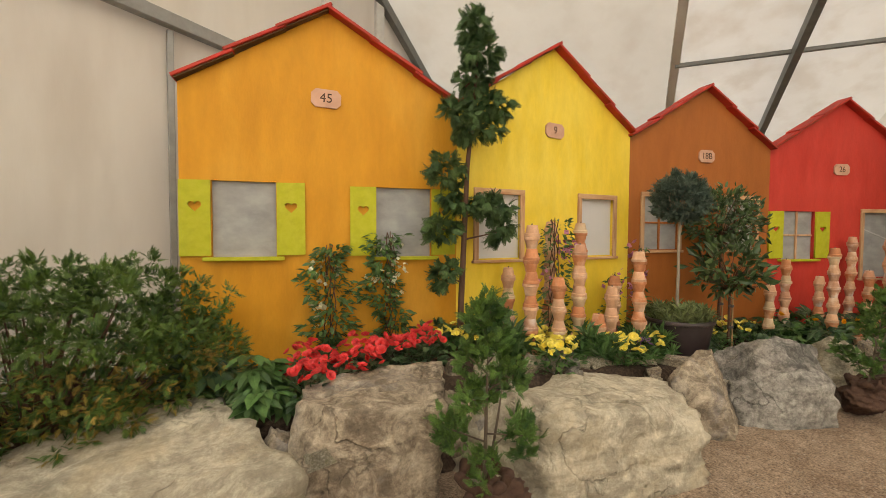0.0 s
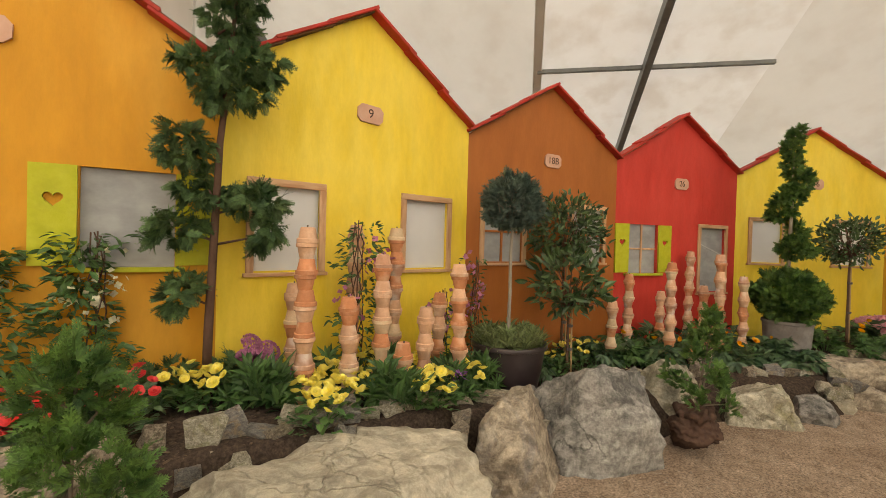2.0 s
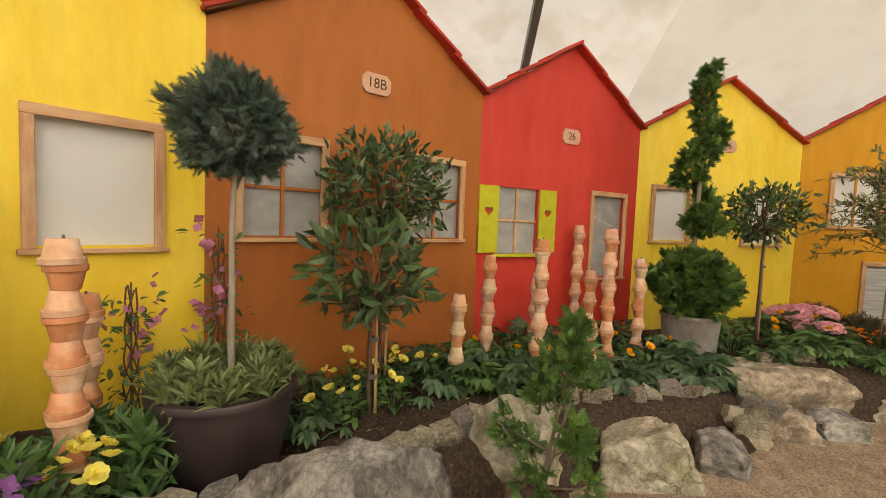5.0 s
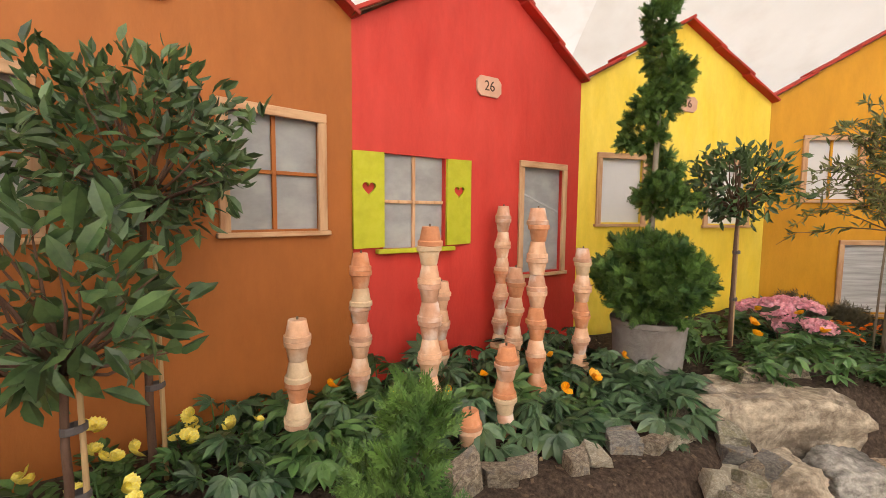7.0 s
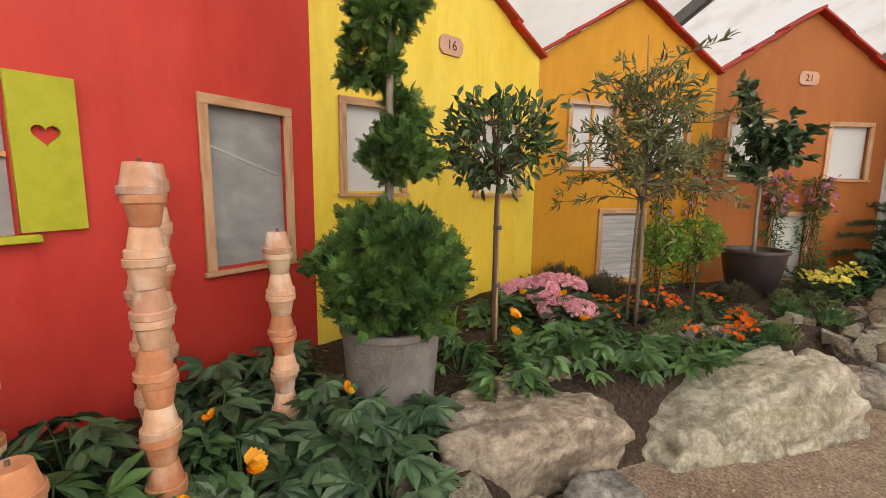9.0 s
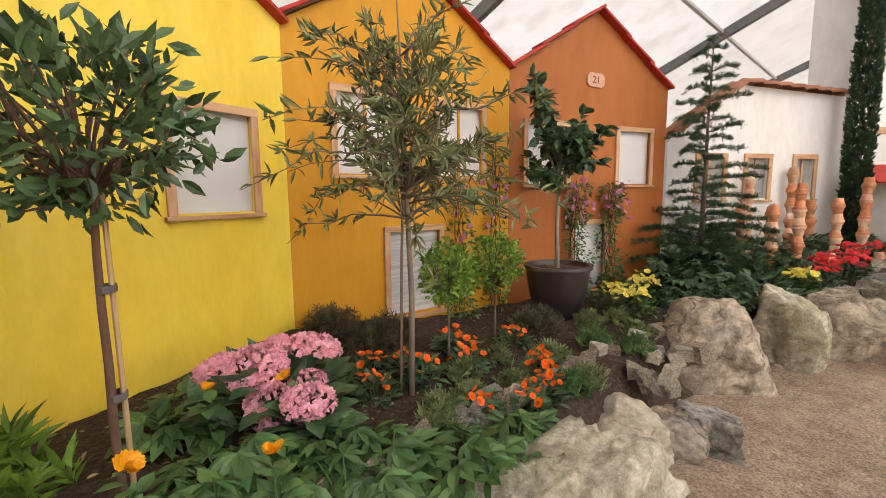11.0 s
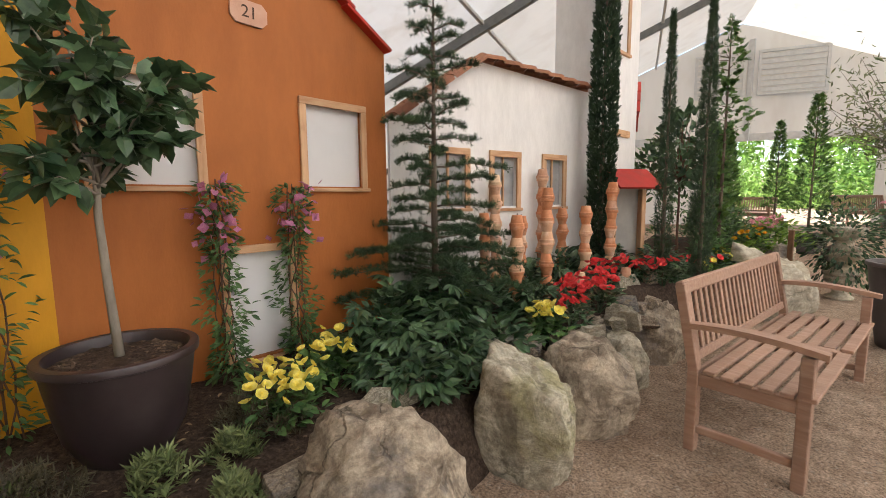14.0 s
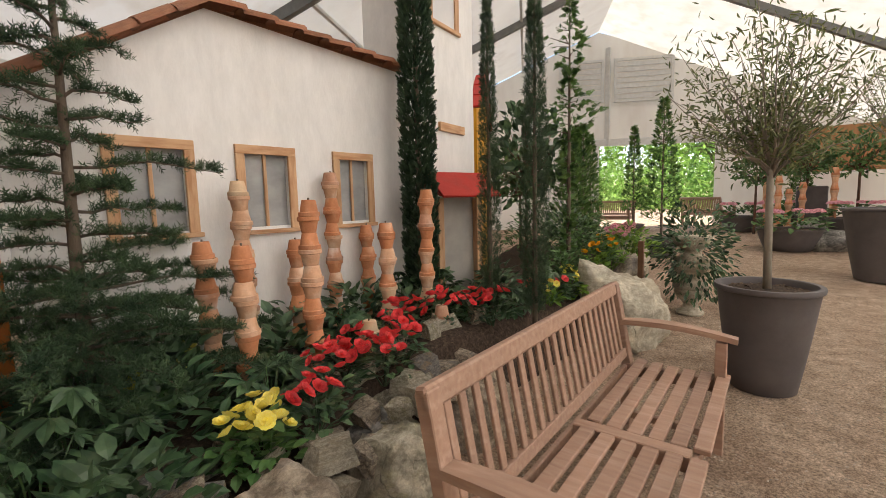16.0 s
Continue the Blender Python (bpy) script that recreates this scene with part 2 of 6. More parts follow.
# the warm rock's grey patches put the shadow of its front into the colour
ROCKS = [rock_mat("warm", (0.23, 0.185, 0.14), (0.51, 0.43, 0.33), (0.25, 0.235, 0.225), 0.45), rock_mat("pale", (0.36, 0.32, 0.25), (0.58, 0.53, 0.42), (0.45, 0.38, 0.27), 0.15, 0.22), rock_mat("grey", (0.125, 0.12, 0.11), (0.31, 0.29, 0.265), (0.46, 0.44, 0.40), 0.45, 0.45),
         rock_mat("mossy", (0.29, 0.26, 0.195), (0.56, 0.515, 0.41), (0.31, 0.29, 0.155), 0.25), rock_mat("slate", (0.20, 0.19, 0.18), (0.36, 0.335, 0.30), (0.40, 0.29, 0.18), 0.25)]
black_pot = surf("dark glazed planter", (0.024, 0.016, 0.017), (0.042, 0.029, 0.030), scale=3, rough=0.42, spec=0.5, bump=0.05, bscale=30, c3=(0.06, 0.047, 0.046), scale3=5, amount3=0.5)
grey_pot = surf("weathered grey clay pot", (0.17, 0.155, 0.145), (0.26, 0.245, 0.23), scale=10, rough=0.9, bump=0.7, bscale=28, c3=(0.12, 0.09, 0.07), scale3=4, amount3=0.6)
slate_pot = surf("charcoal planter", (0.085, 0.075, 0.075), (0.12, 0.105, 0.105), scale=4, rough=0.6, bump=0.08, bscale=30)
burlap = surf("brown burlap sack", (0.060, 0.032, 0.023), (0.115, 0.066, 0.047), scale=25, rough=0.95, bump=0.5, bscale=120, c3=(0.06, 0.03, 0.02), scale3=7)
bark = surf("grey brown bark", (0.10, 0.075, 0.055), (0.19, 0.15, 0.115), scale=18, rough=0.9, bump=0.6, bscale=40, stretch=(1, 1, 0.3))
bark_red = surf("reddish bark", (0.085, 0.045, 0.030), (0.15, 0.085, 0.06), scale=18, rough=0.9, bump=0.6, bscale=40, stretch=(1, 1, 0.3))
bark_pale = surf("pale smooth bark", (0.22, 0.19, 0.15), (0.34, 0.30, 0.25), scale=14, rough=0.85, bump=0.4, bscale=30, stretch=(1, 1, 0.35))
bamboo = surf("bamboo stake", (0.45, 0.31, 0.17), (0.36, 0.23, 0.11), scale=10, rough=0.6, stretch=(1, 1, 0.2))
teak = surf("pale teak wood", (0.37, 0.235, 0.170), (0.27, 0.160, 0.112), scale=6, rough=0.6, bump=0.15, bscale=40, stretch=(8, 1, 8), c3=(0.43, 0.30, 0.23), scale3=5, amount3=0.5, island=0.14, speck=0.15, speck_scale=12)
tile_mat = surf("clay roof tile", (0.26, 0.10, 0.055), (0.36, 0.17, 0.10), scale=8, rough=0.85, bump=0.3, bscale=40, c3=(0.14, 0.08, 0.06), scale3=5, island=0.2)
thuja = leaf("thuja green", (0.028, 0.085, 0.020), (0.150, 0.275, 0.062), 0.55)
thuja_dark = leaf("cedar green", (0.032, 0.080, 0.028), (0.120, 0.210, 0.075), 0.6)
blue_needle = leaf("blue grey needles", (0.040, 0.075, 0.055), (0.115, 0.165, 0.130), 0.6)
shrub_leaf = leaf("yew shrub green", (0.024, 0.068, 0.014), (0.130, 0.220, 0.042), 0.5)
shrub_gold = leaf("yellowed shrub tips", (0.24, 0.17, 0.035), (0.34, 0.25, 0.06), 0.6)
dark_leaf = leaf("dark glossy leaf", (0.032, 0.078, 0.036), (0.098, 0.170, 0.078), 0.36, 0.22)
laurel_leaf = leaf("laurel leaf", (0.030, 0.068, 0.026), (0.100, 0.170, 0.064), 0.36, 0.2)
mid_leaf = leaf("mid green leaf", (0.050, 0.120, 0.038), (0.125, 0.235, 0.075), 0.45)
bright_leaf = leaf("fresh green leaf", (0.105, 0.225, 0.028), (0.23, 0.38, 0.06), 0.45, 0.4)
grey_leaf = leaf("silvery leaf", (0.12, 0.165, 0.06), (0.24, 0.285, 0.125), 0.6)
olive_leaf = leaf("olive leaf", (0.085, 0.115, 0.040), (0.25, 0.275, 0.125), 0.5)
col_leaf = leaf("column cypress green", (0.018, 0.044, 0.022), (0.050, 0.095, 0.042), 0.65)
FLOWER = {k: leaf(k + " petal", a, b2, 0.5, 0.35, 0.15) for k, a, b2 in (("red", (0.74, 0.040, 0.050), (0.88, 0.115, 0.120)), ("yellow", (0.90, 0.76, 0.085), (0.93, 0.85, 0.30)), ("orange", (0.88, 0.17, 0.012), (0.92, 0.26, 0.03)), ("marigold", (0.85, 0.36, 0.008), (0.90, 0.48, 0.02)),
          ("pink", (0.78, 0.32, 0.42), (0.88, 0.52, 0.58)), ("mauve", (0.46, 0.14, 0.30), (0.60, 0.26, 0.42)), ("violet", (0.30, 0.10, 0.42), (0.42, 0.18, 0.52)), ("cream", (0.72, 0.70, 0.48), (0.80, 0.78, 0.62)))}


# ---- mesh helpers ----
def mesh_ob(name, verts, faces, material, parent=None, label="", smooth=False, m=None):
    me = bpy.data.meshes.new(name)
    me.from_pydata([tuple(v) for v in verts], [], [tuple(f) for f in faces])
    for one in (material if isinstance(material, (list, tuple)) else [material]):
        me.materials.append(one)
    if smooth:
        me.polygons.foreach_set("use_smooth", [True] * len(me.polygons))
    ob = new(name, me)
    if parent:
        ob.parent = parent
    if m is not None:
        ob.matrix_basis = m
    return tagged(ob, label)


def part(name, bm, material, parent=None, label="", smooth=False, m=None, flip=True):
    if flip:
        bmesh.ops.recalc_face_normals(bm, faces=bm.faces)
    me = bpy.data.meshes.new(name)
    bm.to_mesh(me)
    bm.free()
    me.materials.append(material)
    if smooth:
        me.polygons.foreach_set("use_smooth", [True] * len(me.polygons))
    ob = new(name, me)
    if parent:
        ob.parent = parent
    if m is not None:
        ob.matrix_basis = m
    return tagged(ob, label)


def thing(name, m, label, category, group="", kind=""):
    ob = new(name)
    ob.empty_display_size = 0.1
    ob.matrix_basis = m
    return tagged(ob, label, category, group, kind)


def box(bm, x0, x1, y0, y1, z0, z1, m=None, bevel=0.0):
    made = bmesh.ops.create_cube(bm, size=1.0)["verts"]
    t = Matrix.Translation(((x0 + x1) / 2, (y0 + y1) / 2, (z0 + z1) / 2)) @ Matrix.Diagonal((abs(x1 - x0), abs(y1 - y0), abs(z1 - z0), 1))
    bmesh.ops.transform(bm, matrix=(m @ t) if m else t, verts=made)
    if bevel:
        bmesh.ops.bevel(bm, geom=list({e for v in made for e in v.link_edges}), offset=bevel, segments=1, affect="EDGES")
    return bm


def board(name, x0, x1, y0, y1, z0, z1, material, parent, bevel=0.003, m=None, label=""):
    return part(name, box(bmesh.new(), x0, x1, y0, y1, z0, z1, None, bevel), material, parent, label, m=m)


def lathe(bm, profile, segs=24, m=None):
    """A turned body from (radius, height) pairs."""
    rings = []
    for r, z in profile:
        if r < 1e-5:
            rings.append([bm.verts.new((0, 0, z))])
        else:
            rings.append([bm.verts.new((r * math.cos(2 * math.pi * k / segs), r * math.sin(2 * math.pi * k / segs), z)) for k in range(segs)])
    for a, b in zip(rings, rings[1:]):
        for k in range(segs):
            q = [a[k % len(a)], a[(k + 1) % len(a)], b[(k + 1) % len(b)], b[k % len(b)]]
            q = list(dict.fromkeys(q))
            if len(q) > 2:
                bm.faces.new(q)
    if m:
        bmesh.ops.transform(bm, matrix=m, verts=bm.verts)
    return bm


class Soup:
    """Collects copies of small templates and tubes into one mesh."""

    def __init__(self):
        self.v, self.f, self.n = [], [], 0

    def add(self, verts, faces):
        self.v.append(np.asarray(verts, float))
        self.f += [tuple(int(i) + self.n for i in f) for f in faces]
        self.n += len(verts)

    def spread(self, template, mats):
        tv, tf = template
        mats = np.asarray(mats)
        if not len(mats):
            return self
        k = len(tv)
        vs = (np.einsum("nij,kj->nki", mats[:, :3, :3], tv) + mats[:, None, :3, 3]).reshape(-1, 3)
        base = self.n
        self.v.append(vs)
        for i in range(len(mats)):
            o = base + i * k
            self.f += [tuple(a + o for a in f) for f in tf]
        self.n += len(vs)
        return self

    def tube(self, pts, radii, segs=7):
        pts = [Vector(p) for p in pts]
        vs, fs = [], []
        for i, p in enumerate(pts):
            d = (pts[min(i + 1, len(pts) - 1)] - pts[max(i - 1, 0)]).normalized()
            a = d.orthogonal().normalized() if i == 0 else (a - d * a.dot(d)).normalized()
            b = d.cross(a)
            for k in range(segs):
                w = 2 * math.pi * k / segs
                vs.append(p + (a * math.cos(w) + b * math.sin(w)) * radii[i])
        for i in range(len(pts) - 1):
            for k in range(segs):
                fs.append((i * segs + k, i * segs + (k + 1) % segs, (i + 1) * segs + (k + 1) % segs, (i + 1) * segs + k))
        fs.append(tuple(range(segs))[::-1])
        fs.append(tuple((len(pts) - 1) * segs + k for k in range(segs)))
        self.add([tuple(v) for v in vs], fs)
        return self

    def make(self, name, material, parent=None, label="", smooth=False, m=None):
        return mesh_ob(name, np.concatenate(self.v) if self.v else [], self.f, material, parent, label, smooth, m)


R = np.random.RandomState(7)


def unit(v):
    v = np.asarray(v, float)
    return v / np.maximum(np.linalg.norm(v, axis=-1, keepdims=True), 1e-9)


def sphere_dirs(n):
    return unit(R.normal(size=(n, 3)))


def frames_for(p, d, size, flat=0.0):
    """Poses with their y axis along d, at p, rolled at random (flat: how far the blade keeps level)."""
    p, d = np.asarray(p, float), unit(d)
    n = len(p)
    ref = unit(R.normal(size=(n, 3)) * (1 - flat) + np.array([0, 0, 1.0]) * flat * 2)
    x = unit(np.cross(d, ref))
    z = np.cross(x, d)
    s = np.broadcast_to(np.asarray(size, float), (n,))
    m = np.zeros((n, 4, 4))
    m[:, :3, 0], m[:, :3, 1], m[:, :3, 2], m[:, :3, 3], m[:, 3, 3] = x * s[:, None], d * s[:, None], z * s[:, None], p, 1
    return m


def leaf_shape(w=0.4, droop=0.1, fold=0.08):
    v = np.array([(0, 0, 0), (-w * 0.42, 0.3, fold), (w * 0.42, 0.3, fold), (0, 0.35, 0), (-w * 0.45, 0.62, fold - droop * 0.4), (w * 0.45, 0.62, fold - droop * 0.4), (0, 0.65, -droop * 0.4), (0, 1, -droop)])
    return v, [(0, 2, 3), (0, 3, 1), (3, 2, 5, 6), (1, 3, 6, 4), (6, 5, 7), (4, 6, 7)]


def blade(w):
    return np.array([(-w / 2, 0, 0), (w / 2, 0, 0), (w * 0.4, 0.6, 0.02), (0, 1, 0), (-w * 0.4, 0.6, 0.02)]), [(0, 1, 2, 3, 4)]


def joined(items):
    vs, fs, n = [], [], 0
    for (v, f), m in items:
        vs.append(np.asarray(v) @ np.array(m)[:3, :3].T + np.array(m)[:3, 3])
        fs += [tuple(i + n for i in q) for q in f]
        n += len(v)
    return np.concatenate(vs), fs


def turned(x, y, z, ax, ay, az, s):
    return pose(x, y, z, ax, ay, az) @ Matrix.Scale(s, 4)


LEAF, LEAF_N, LEAF_W = leaf_shape(0.42), leaf_shape(0.22), leaf_shape(0.62, 0.18)
SPRAY = joined([(blade(0.15), turned(0, 0, 0, 0, 0, 0, 1))] + [(blade(0.25), turned(0, 0.08 + 0.17 * i, 0, 7 * s, 8 * s, s * (46 - 4 * i), 0.54 - 0.06 * i)) for i in range(5) for s in (-1, 1)])
SUB = joined([(blade(0.24), turned(0, 0, 0, 0, 0, 0, 1))] + [(blade(0.36), turned(0, 0.3, 0, 6 * s, 0, s * 40, 0.5)) for s in (-1, 1)])
FROND = joined([(blade(0.10), turned(0, 0, 0, 0, 0, 0, 1))] + [(SUB, turned(0, 0.06 + 0.14 * i, -0.012 * i * i, -3 * i, 9 * s, s * (52 - 4 * i), 0.50 - 0.05 * i)) for i in range(6) for s in (-1, 1)])
FAN = joined([(blade(0.12), turned(0, 0, 0, 0, 0, 0, 1))] + [(blade(0.17), turned(0, 0.06 + 0.14 * i, 0, 7 * s, 8 * s, s * (46 - 4 * i), 0.5 - 0.05 * i)) for i in range(6) for s in (-1, 1)])
NEEDLES = joined([(blade(0.17), turned(0, 0.05 + 0.10 * i, 0, 42 * math.cos(i * 2.4), 0, 52 * math.sin(i * 2.4), 0.46)) for i in range(9)])
PALM = joined([(LEAF, turned(0, 0, 0, -8 - 6 * abs(i), 0, i * 36, 1 - 0.09 * abs(i))) for i in range(-3, 4)])
GRASSY = joined([(LEAF_N, turned(0, 0, 0.03 * i, 18 + 9 * (i % 4), 0, i * 137.5, 1 - 0.03 * i)) for i in range(11)])
FLORET = joined([(leaf_shape(0.95, 0.0, 0.05), turned(0, 0, 0, 12, 0, 90 * i, 1)) for i in range(4)])
def petal():
    return np.array([(0, 0, 0), (-0.34, 0.42, 0.03), (0.34, 0.42, 0.03), (-0.44, 0.78, 0.10), (0.44, 0.78, 0.10), (0, 0.72, 0.02), (-0.2, 1.0, 0.08), (0.2, 1.0, 0.08)]), [(0, 2, 5), (0, 5, 1), (1, 5, 6, 3), (2, 4, 7, 5), (5, 7, 6)]


ROSE = joined([(petal(), turned(0, 0, 0.05 * r, 22 + 16 * r, 0, i * 360 / (6 - r) + 31 * r, 1 - 0.24 * r)) for r in range(4) for i in range(6 - r)])
PUFF = joined([(leaf_shape(0.8, -0.2, 0.05), turned(0, 0, 0.02, 5 + 70 * ((i * 0.618) % 1), 0, i * 137.5, 1 - 0.35 * ((i * 0.618) % 1))) for i in range(22)])

# ---- the ground ----
SOIL = ((1.0, 2.9, 0.42), (0.0, 2.9, 0.35), (2.3, 2.5, 0.50), (3.1, 2.1, 0.43), (3.6, 1.7, 0.37), (4.13, 1.58, 0.24), (5.3, 1.7, 0.28), (5.97, 0.82, 0.28), (6.5, 0.45, 0.23), (7.9, 0.4, 0.27), (7.39, -0.11, 0.18), (7.87, -0.63, 0.40), (9.2, -1.2, 0.44),
        (8.36, -1.68, 0.33), (9.46, -3.19, 0.30), (9.9, -3.0, 0.31), (8.3, -2.2, 0.26), (9.5, -5.8, 0.45), (9.56, -7.1, 0.52), (8.9, -5.2, 0.36), (9.0, -8.0, 0.5), (9.9, -10.0, 0.6))


def soil_z(x, y):
    a = b = 0.0
    for px, py, pz in SOIL:
        w = 1 / ((x - px) ** 2 + (y - py) ** 2 + 0.06) ** 1.5
        a, b = a + w * pz, b + w
    return a / b


def ground_z(x, y):
    return 0.03 * max(0.0, -6.0 - y)


def grid_mesh(name, us, vs, fn, material, parent=None, smooth=True):
    verts = [fn(u, v) for u in us for v in vs]
    k = len(vs)
    faces = [(i * k + j, (i + 1) * k + j, (i + 1) * k + j + 1, i * k + j + 1) for i in range(len(us) - 1) for j in range(k - 1)]
    return mesh_ob(name, verts, faces, material, parent, smooth=smooth)


def gravel_at(u, v):
    z = ground_z(u, v)
    if -4 < u < 16 and -14 < v < 5:
        z += 0.010 * noise.noise((u * 2.2, v * 2.2, 0)) + 0.008 * noise.noise((u * 7, v * 7, 4)) + 0.005 * noise.noise((u * 15, v * 15, 9))
    return (u, v, z)


xs = [-900, -200, -60, -30, -15, -8, -4] + [i * 0.0625 for i in range(-32, 193)] + [12.6, 14, 17, 24, 40, 90, 300, 900]
ys = [-900, -300, -90, -45, -32, -27] + [-24 + i * 0.5 for i in range(26)] + [-11 + i * 0.0625 for i in range(241)] + [5, 8, 14, 30, 90, 300, 900]
ground = tagged(grid_mesh("ground", xs, ys, gravel_at, gravel_mat), "beige gravel floor of the garden tent", "ground", kind="structure")

# rim of the bed along the boulders, and the line of the facades behind it
RIM = ((-1.6, 2.6), (-0.3, 2.45), (0.5, 2.25), (1.4, 1.95), (2.3, 1.62), (2.95, 1.48), (3.5, 1.2), (4.1, 0.72), (4.9, 0.5), (5.6, 0.1), (6.2, -0.55), (6.9, -0.75), (7.2, -1.3), (7.55, -2.0), (7.9, -2.6), (8.3, -3.3), (8.55, -4.2), (8.75, -4.9), (8.9, -5.6), (8.98, -6.5), (8.8, -8.0), (8.7, -9.6), (9.3, -11.6))
BACK = ((-1.6, 4.2), (-0.3, 4.0), (0.5, 3.6), (1.3, 3.25), (2.3, 2.85), (3.2, 2.6), (4.1, 2.45), (4.9, 2.2), (5.7, 1.9), (6.5, 1.45), (7.2, 1.05), (8.0, 0.6), (8.7, -0.2), (9.3, -0.95), (9.6, -1.7), (9.9, -2.6), (10.1, -3.4), (10.25, -4.3), (10.3, -5.1), (10.3, -6.2), (10.25, -7.6), (10.4, -9.4), (11.2, -11.6))


def poly(line, u):
    i = min(int(u), len(line) - 2)
    w = u - i
    return line[i][0] * (1 - w) + line[i + 1][0] * w, line[i][1] * (1 - w) + line[i + 1][1] * w


def soil_at(u, v):
    (ax, ay), (bx, by) = poly(RIM, u), poly(BACK, u)
    x, y = ax + (bx - ax) * v, ay + (by - ay) * v
    k = min(1.0, v / 0.16)
    z = -0.05 + (soil_z(x, y) + 0.05) * (k * k * (3 - 2 * k)) + 0.022 * noise.noise((x * 6, y * 6, 1)) + 0.012 * noise.noise((x * 19, y * 19, 7))
    return (x, y, z)


tagged(grid_mesh("soil_bed", [i / 12 for i in range(12 * 22 + 1)], [j / 34 for j in range(35)], soil_at, soil_mat), "raised flower bed of dark soil with bark", "flower bed", kind="structure")
chip = (np.array([(-0.5, -0.25, 0), (0.5, -0.2, 0.08), (0.45, 0.25, 0.1), (-0.4, 0.22, 0), (0, 0, 0.22)]), [(0, 1, 4), (1, 2, 4), (2, 3, 4), (3, 0, 4)])
pts = [soil_at(R.uniform(0, 21.9), R.uniform(0.14, 0.95)) for _ in range(9000)]
Soup().spread(chip, frames_for(pts, R.normal(size=(9000, 3)) * (1, 1, 0.25), R.uniform(0.008, 0.03, 9000), 0.8)).make("bark_mulch", chip_mat)
dry = [soil_at(R.uniform(6, 16.5), R.uniform(0.25, 0.9)) for _ in range(260)]
Soup().spread(LEAF, frames_for([(x, y, z + 0.012) for x, y, z in dry], R.normal(size=(260, 3)) * (1, 1, 0.15), R.uniform(0.02, 0.045, 260), 0.85)).make("fallen_leaves", surf("dry leaf", (0.20, 0.13, 0.07), (0.34, 0.26, 0.16), scale=20, rough=0.8, island=0.3))
tagged(bpy.data.objects["fallen_leaves"], "dry beige fallen leaves on the soil", "leaf litter", kind="stuff")
tagged(bpy.data.objects["bark_mulch"], "dark bark chips strewn over the soil", "mulch", kind="stuff")
pts = []
while len(pts) < 44000:
    x, y = R.uniform(1.0, 9.0), R.uniform(-10.0, 1.2)
    u = min(range(len(RIM)), key=lambda i: (RIM[i][0] - x) ** 2 + (RIM[i][1] - y) ** 2)
    if x + y * 0.3 < RIM[u][0] + RIM[u][1] * 0.3 + 0.15:
        pts.append((x, y, gravel_at(x, y)[2] - 0.001))
Soup().spread(chip, frames_for(pts, R.normal(size=(44000, 3)) * (1, 1, 0.1), R.uniform(0.006, 0.022, 44000), 0.9)).make("gravel_stones", pebble_mat)
tagged(bpy.data.objects["gravel_stones"], "loose beige gravel stones on the floor", "gravel", kind="stuff")

# ---- the tent ----
SLOPE = Vector((0.895, 0.446))
AXIS = Vector((-0.446, 0.895))
P0 = Vector((8.04, 1.73))
A0 = P0.dot(AXIS)


def tent(s, a, z):
    """A place from metres down the slope, metres along the ridge, and height."""
    xy = P0 + SLOPE * s + AXIS * (a - A0)
    return Vector((xy.x, xy.y, z))


def roof_z(s):
    return 4.08 - 0.42 * s if s > -5.5 else 6.39 - 0.42 * (-5.5 - s)


END_A, END_B, EAVE, EAVE_B = 3.6, -22.4, 4.6, -15.6


def roof_sheet(name, s0, s1, a0, a1, material, sag, label):
    ns, na = max(3, int((s1 - s0) * 4)), max(3, int((a1 - a0) * 3))
    ob = grid_mesh(name, [s0 + (s1 - s0) * i / ns for i in range(ns + 1)], [a0 + (a1 - a0) * j / na for j in range(na + 1)],
                   lambda s, a: tent(s, a, roof_z(s) + 0.03 + sag * math.sin(math.pi * (a - a0) / (a1 - a0)) * -1 + 0.012 * noise.noise((s * 0.8, a * 0.9, 2))), material)
    return tagged(ob, label, "tent roof", kind="structure")


for a0, a1, mt, sag in ((-0.6, END_A, fabric_heavy, 0.05), (-3.85, -0.6, fabric, 0.0), (-8.3, -3.85, fabric_heavy, 0.16), (-13.4, -8.3, fabric, 0.02), (-18.2, -13.4, fabric_heavy, 0.02), (END_B, -18.2, fabric_heavy, 0.02)):
    roof_sheet("ceiling", -5.5, EAVE, a0, a1, mt, sag, "white translucent tent roof fabric")
    # near panels of the opposite slope let extra light in, to brighten the facades
    roof_sheet("ceiling", EAVE_B, -5.5, a0, a1, fabric_fill if a1 > -9 else fabric, sag, "white translucent tent roof fabric")


def flat(name, pts, material, label, category):
    return tagged(mesh_ob(name, pts, [tuple(range(len(pts)))], material), label, category, kind="structure")


flat("wall_side", [tent(EAVE, END_A, -0.2), tent(EAVE, END_B, -0.2), tent(EAVE, END_B, roof_z(EAVE) + 0.05), tent(EAVE, END_A, roof_z(EAVE) + 0.05)], fabric_heavy, "white tent side wall", "tent wall")
flat("wall_far_side", [tent(EAVE_B, END_A, -0.2), tent(EAVE_B, END_B, -0.2), tent(EAVE_B, END_B, roof_z(EAVE_B) + 0.05), tent(EAVE_B, END_A, roof_z(EAVE_B) + 0.05)], fabric_heavy, "white tent side wall", "tent wall")


def end_sheet(s, v):
    top = roof_z(s) + 0.05
    p = tent(s, END_A + 0.02 * noise.noise((s * 1.3, v * 2, 3)), 0)
    return (p.x, p.y, -0.2 + (top + 0.2) * v)


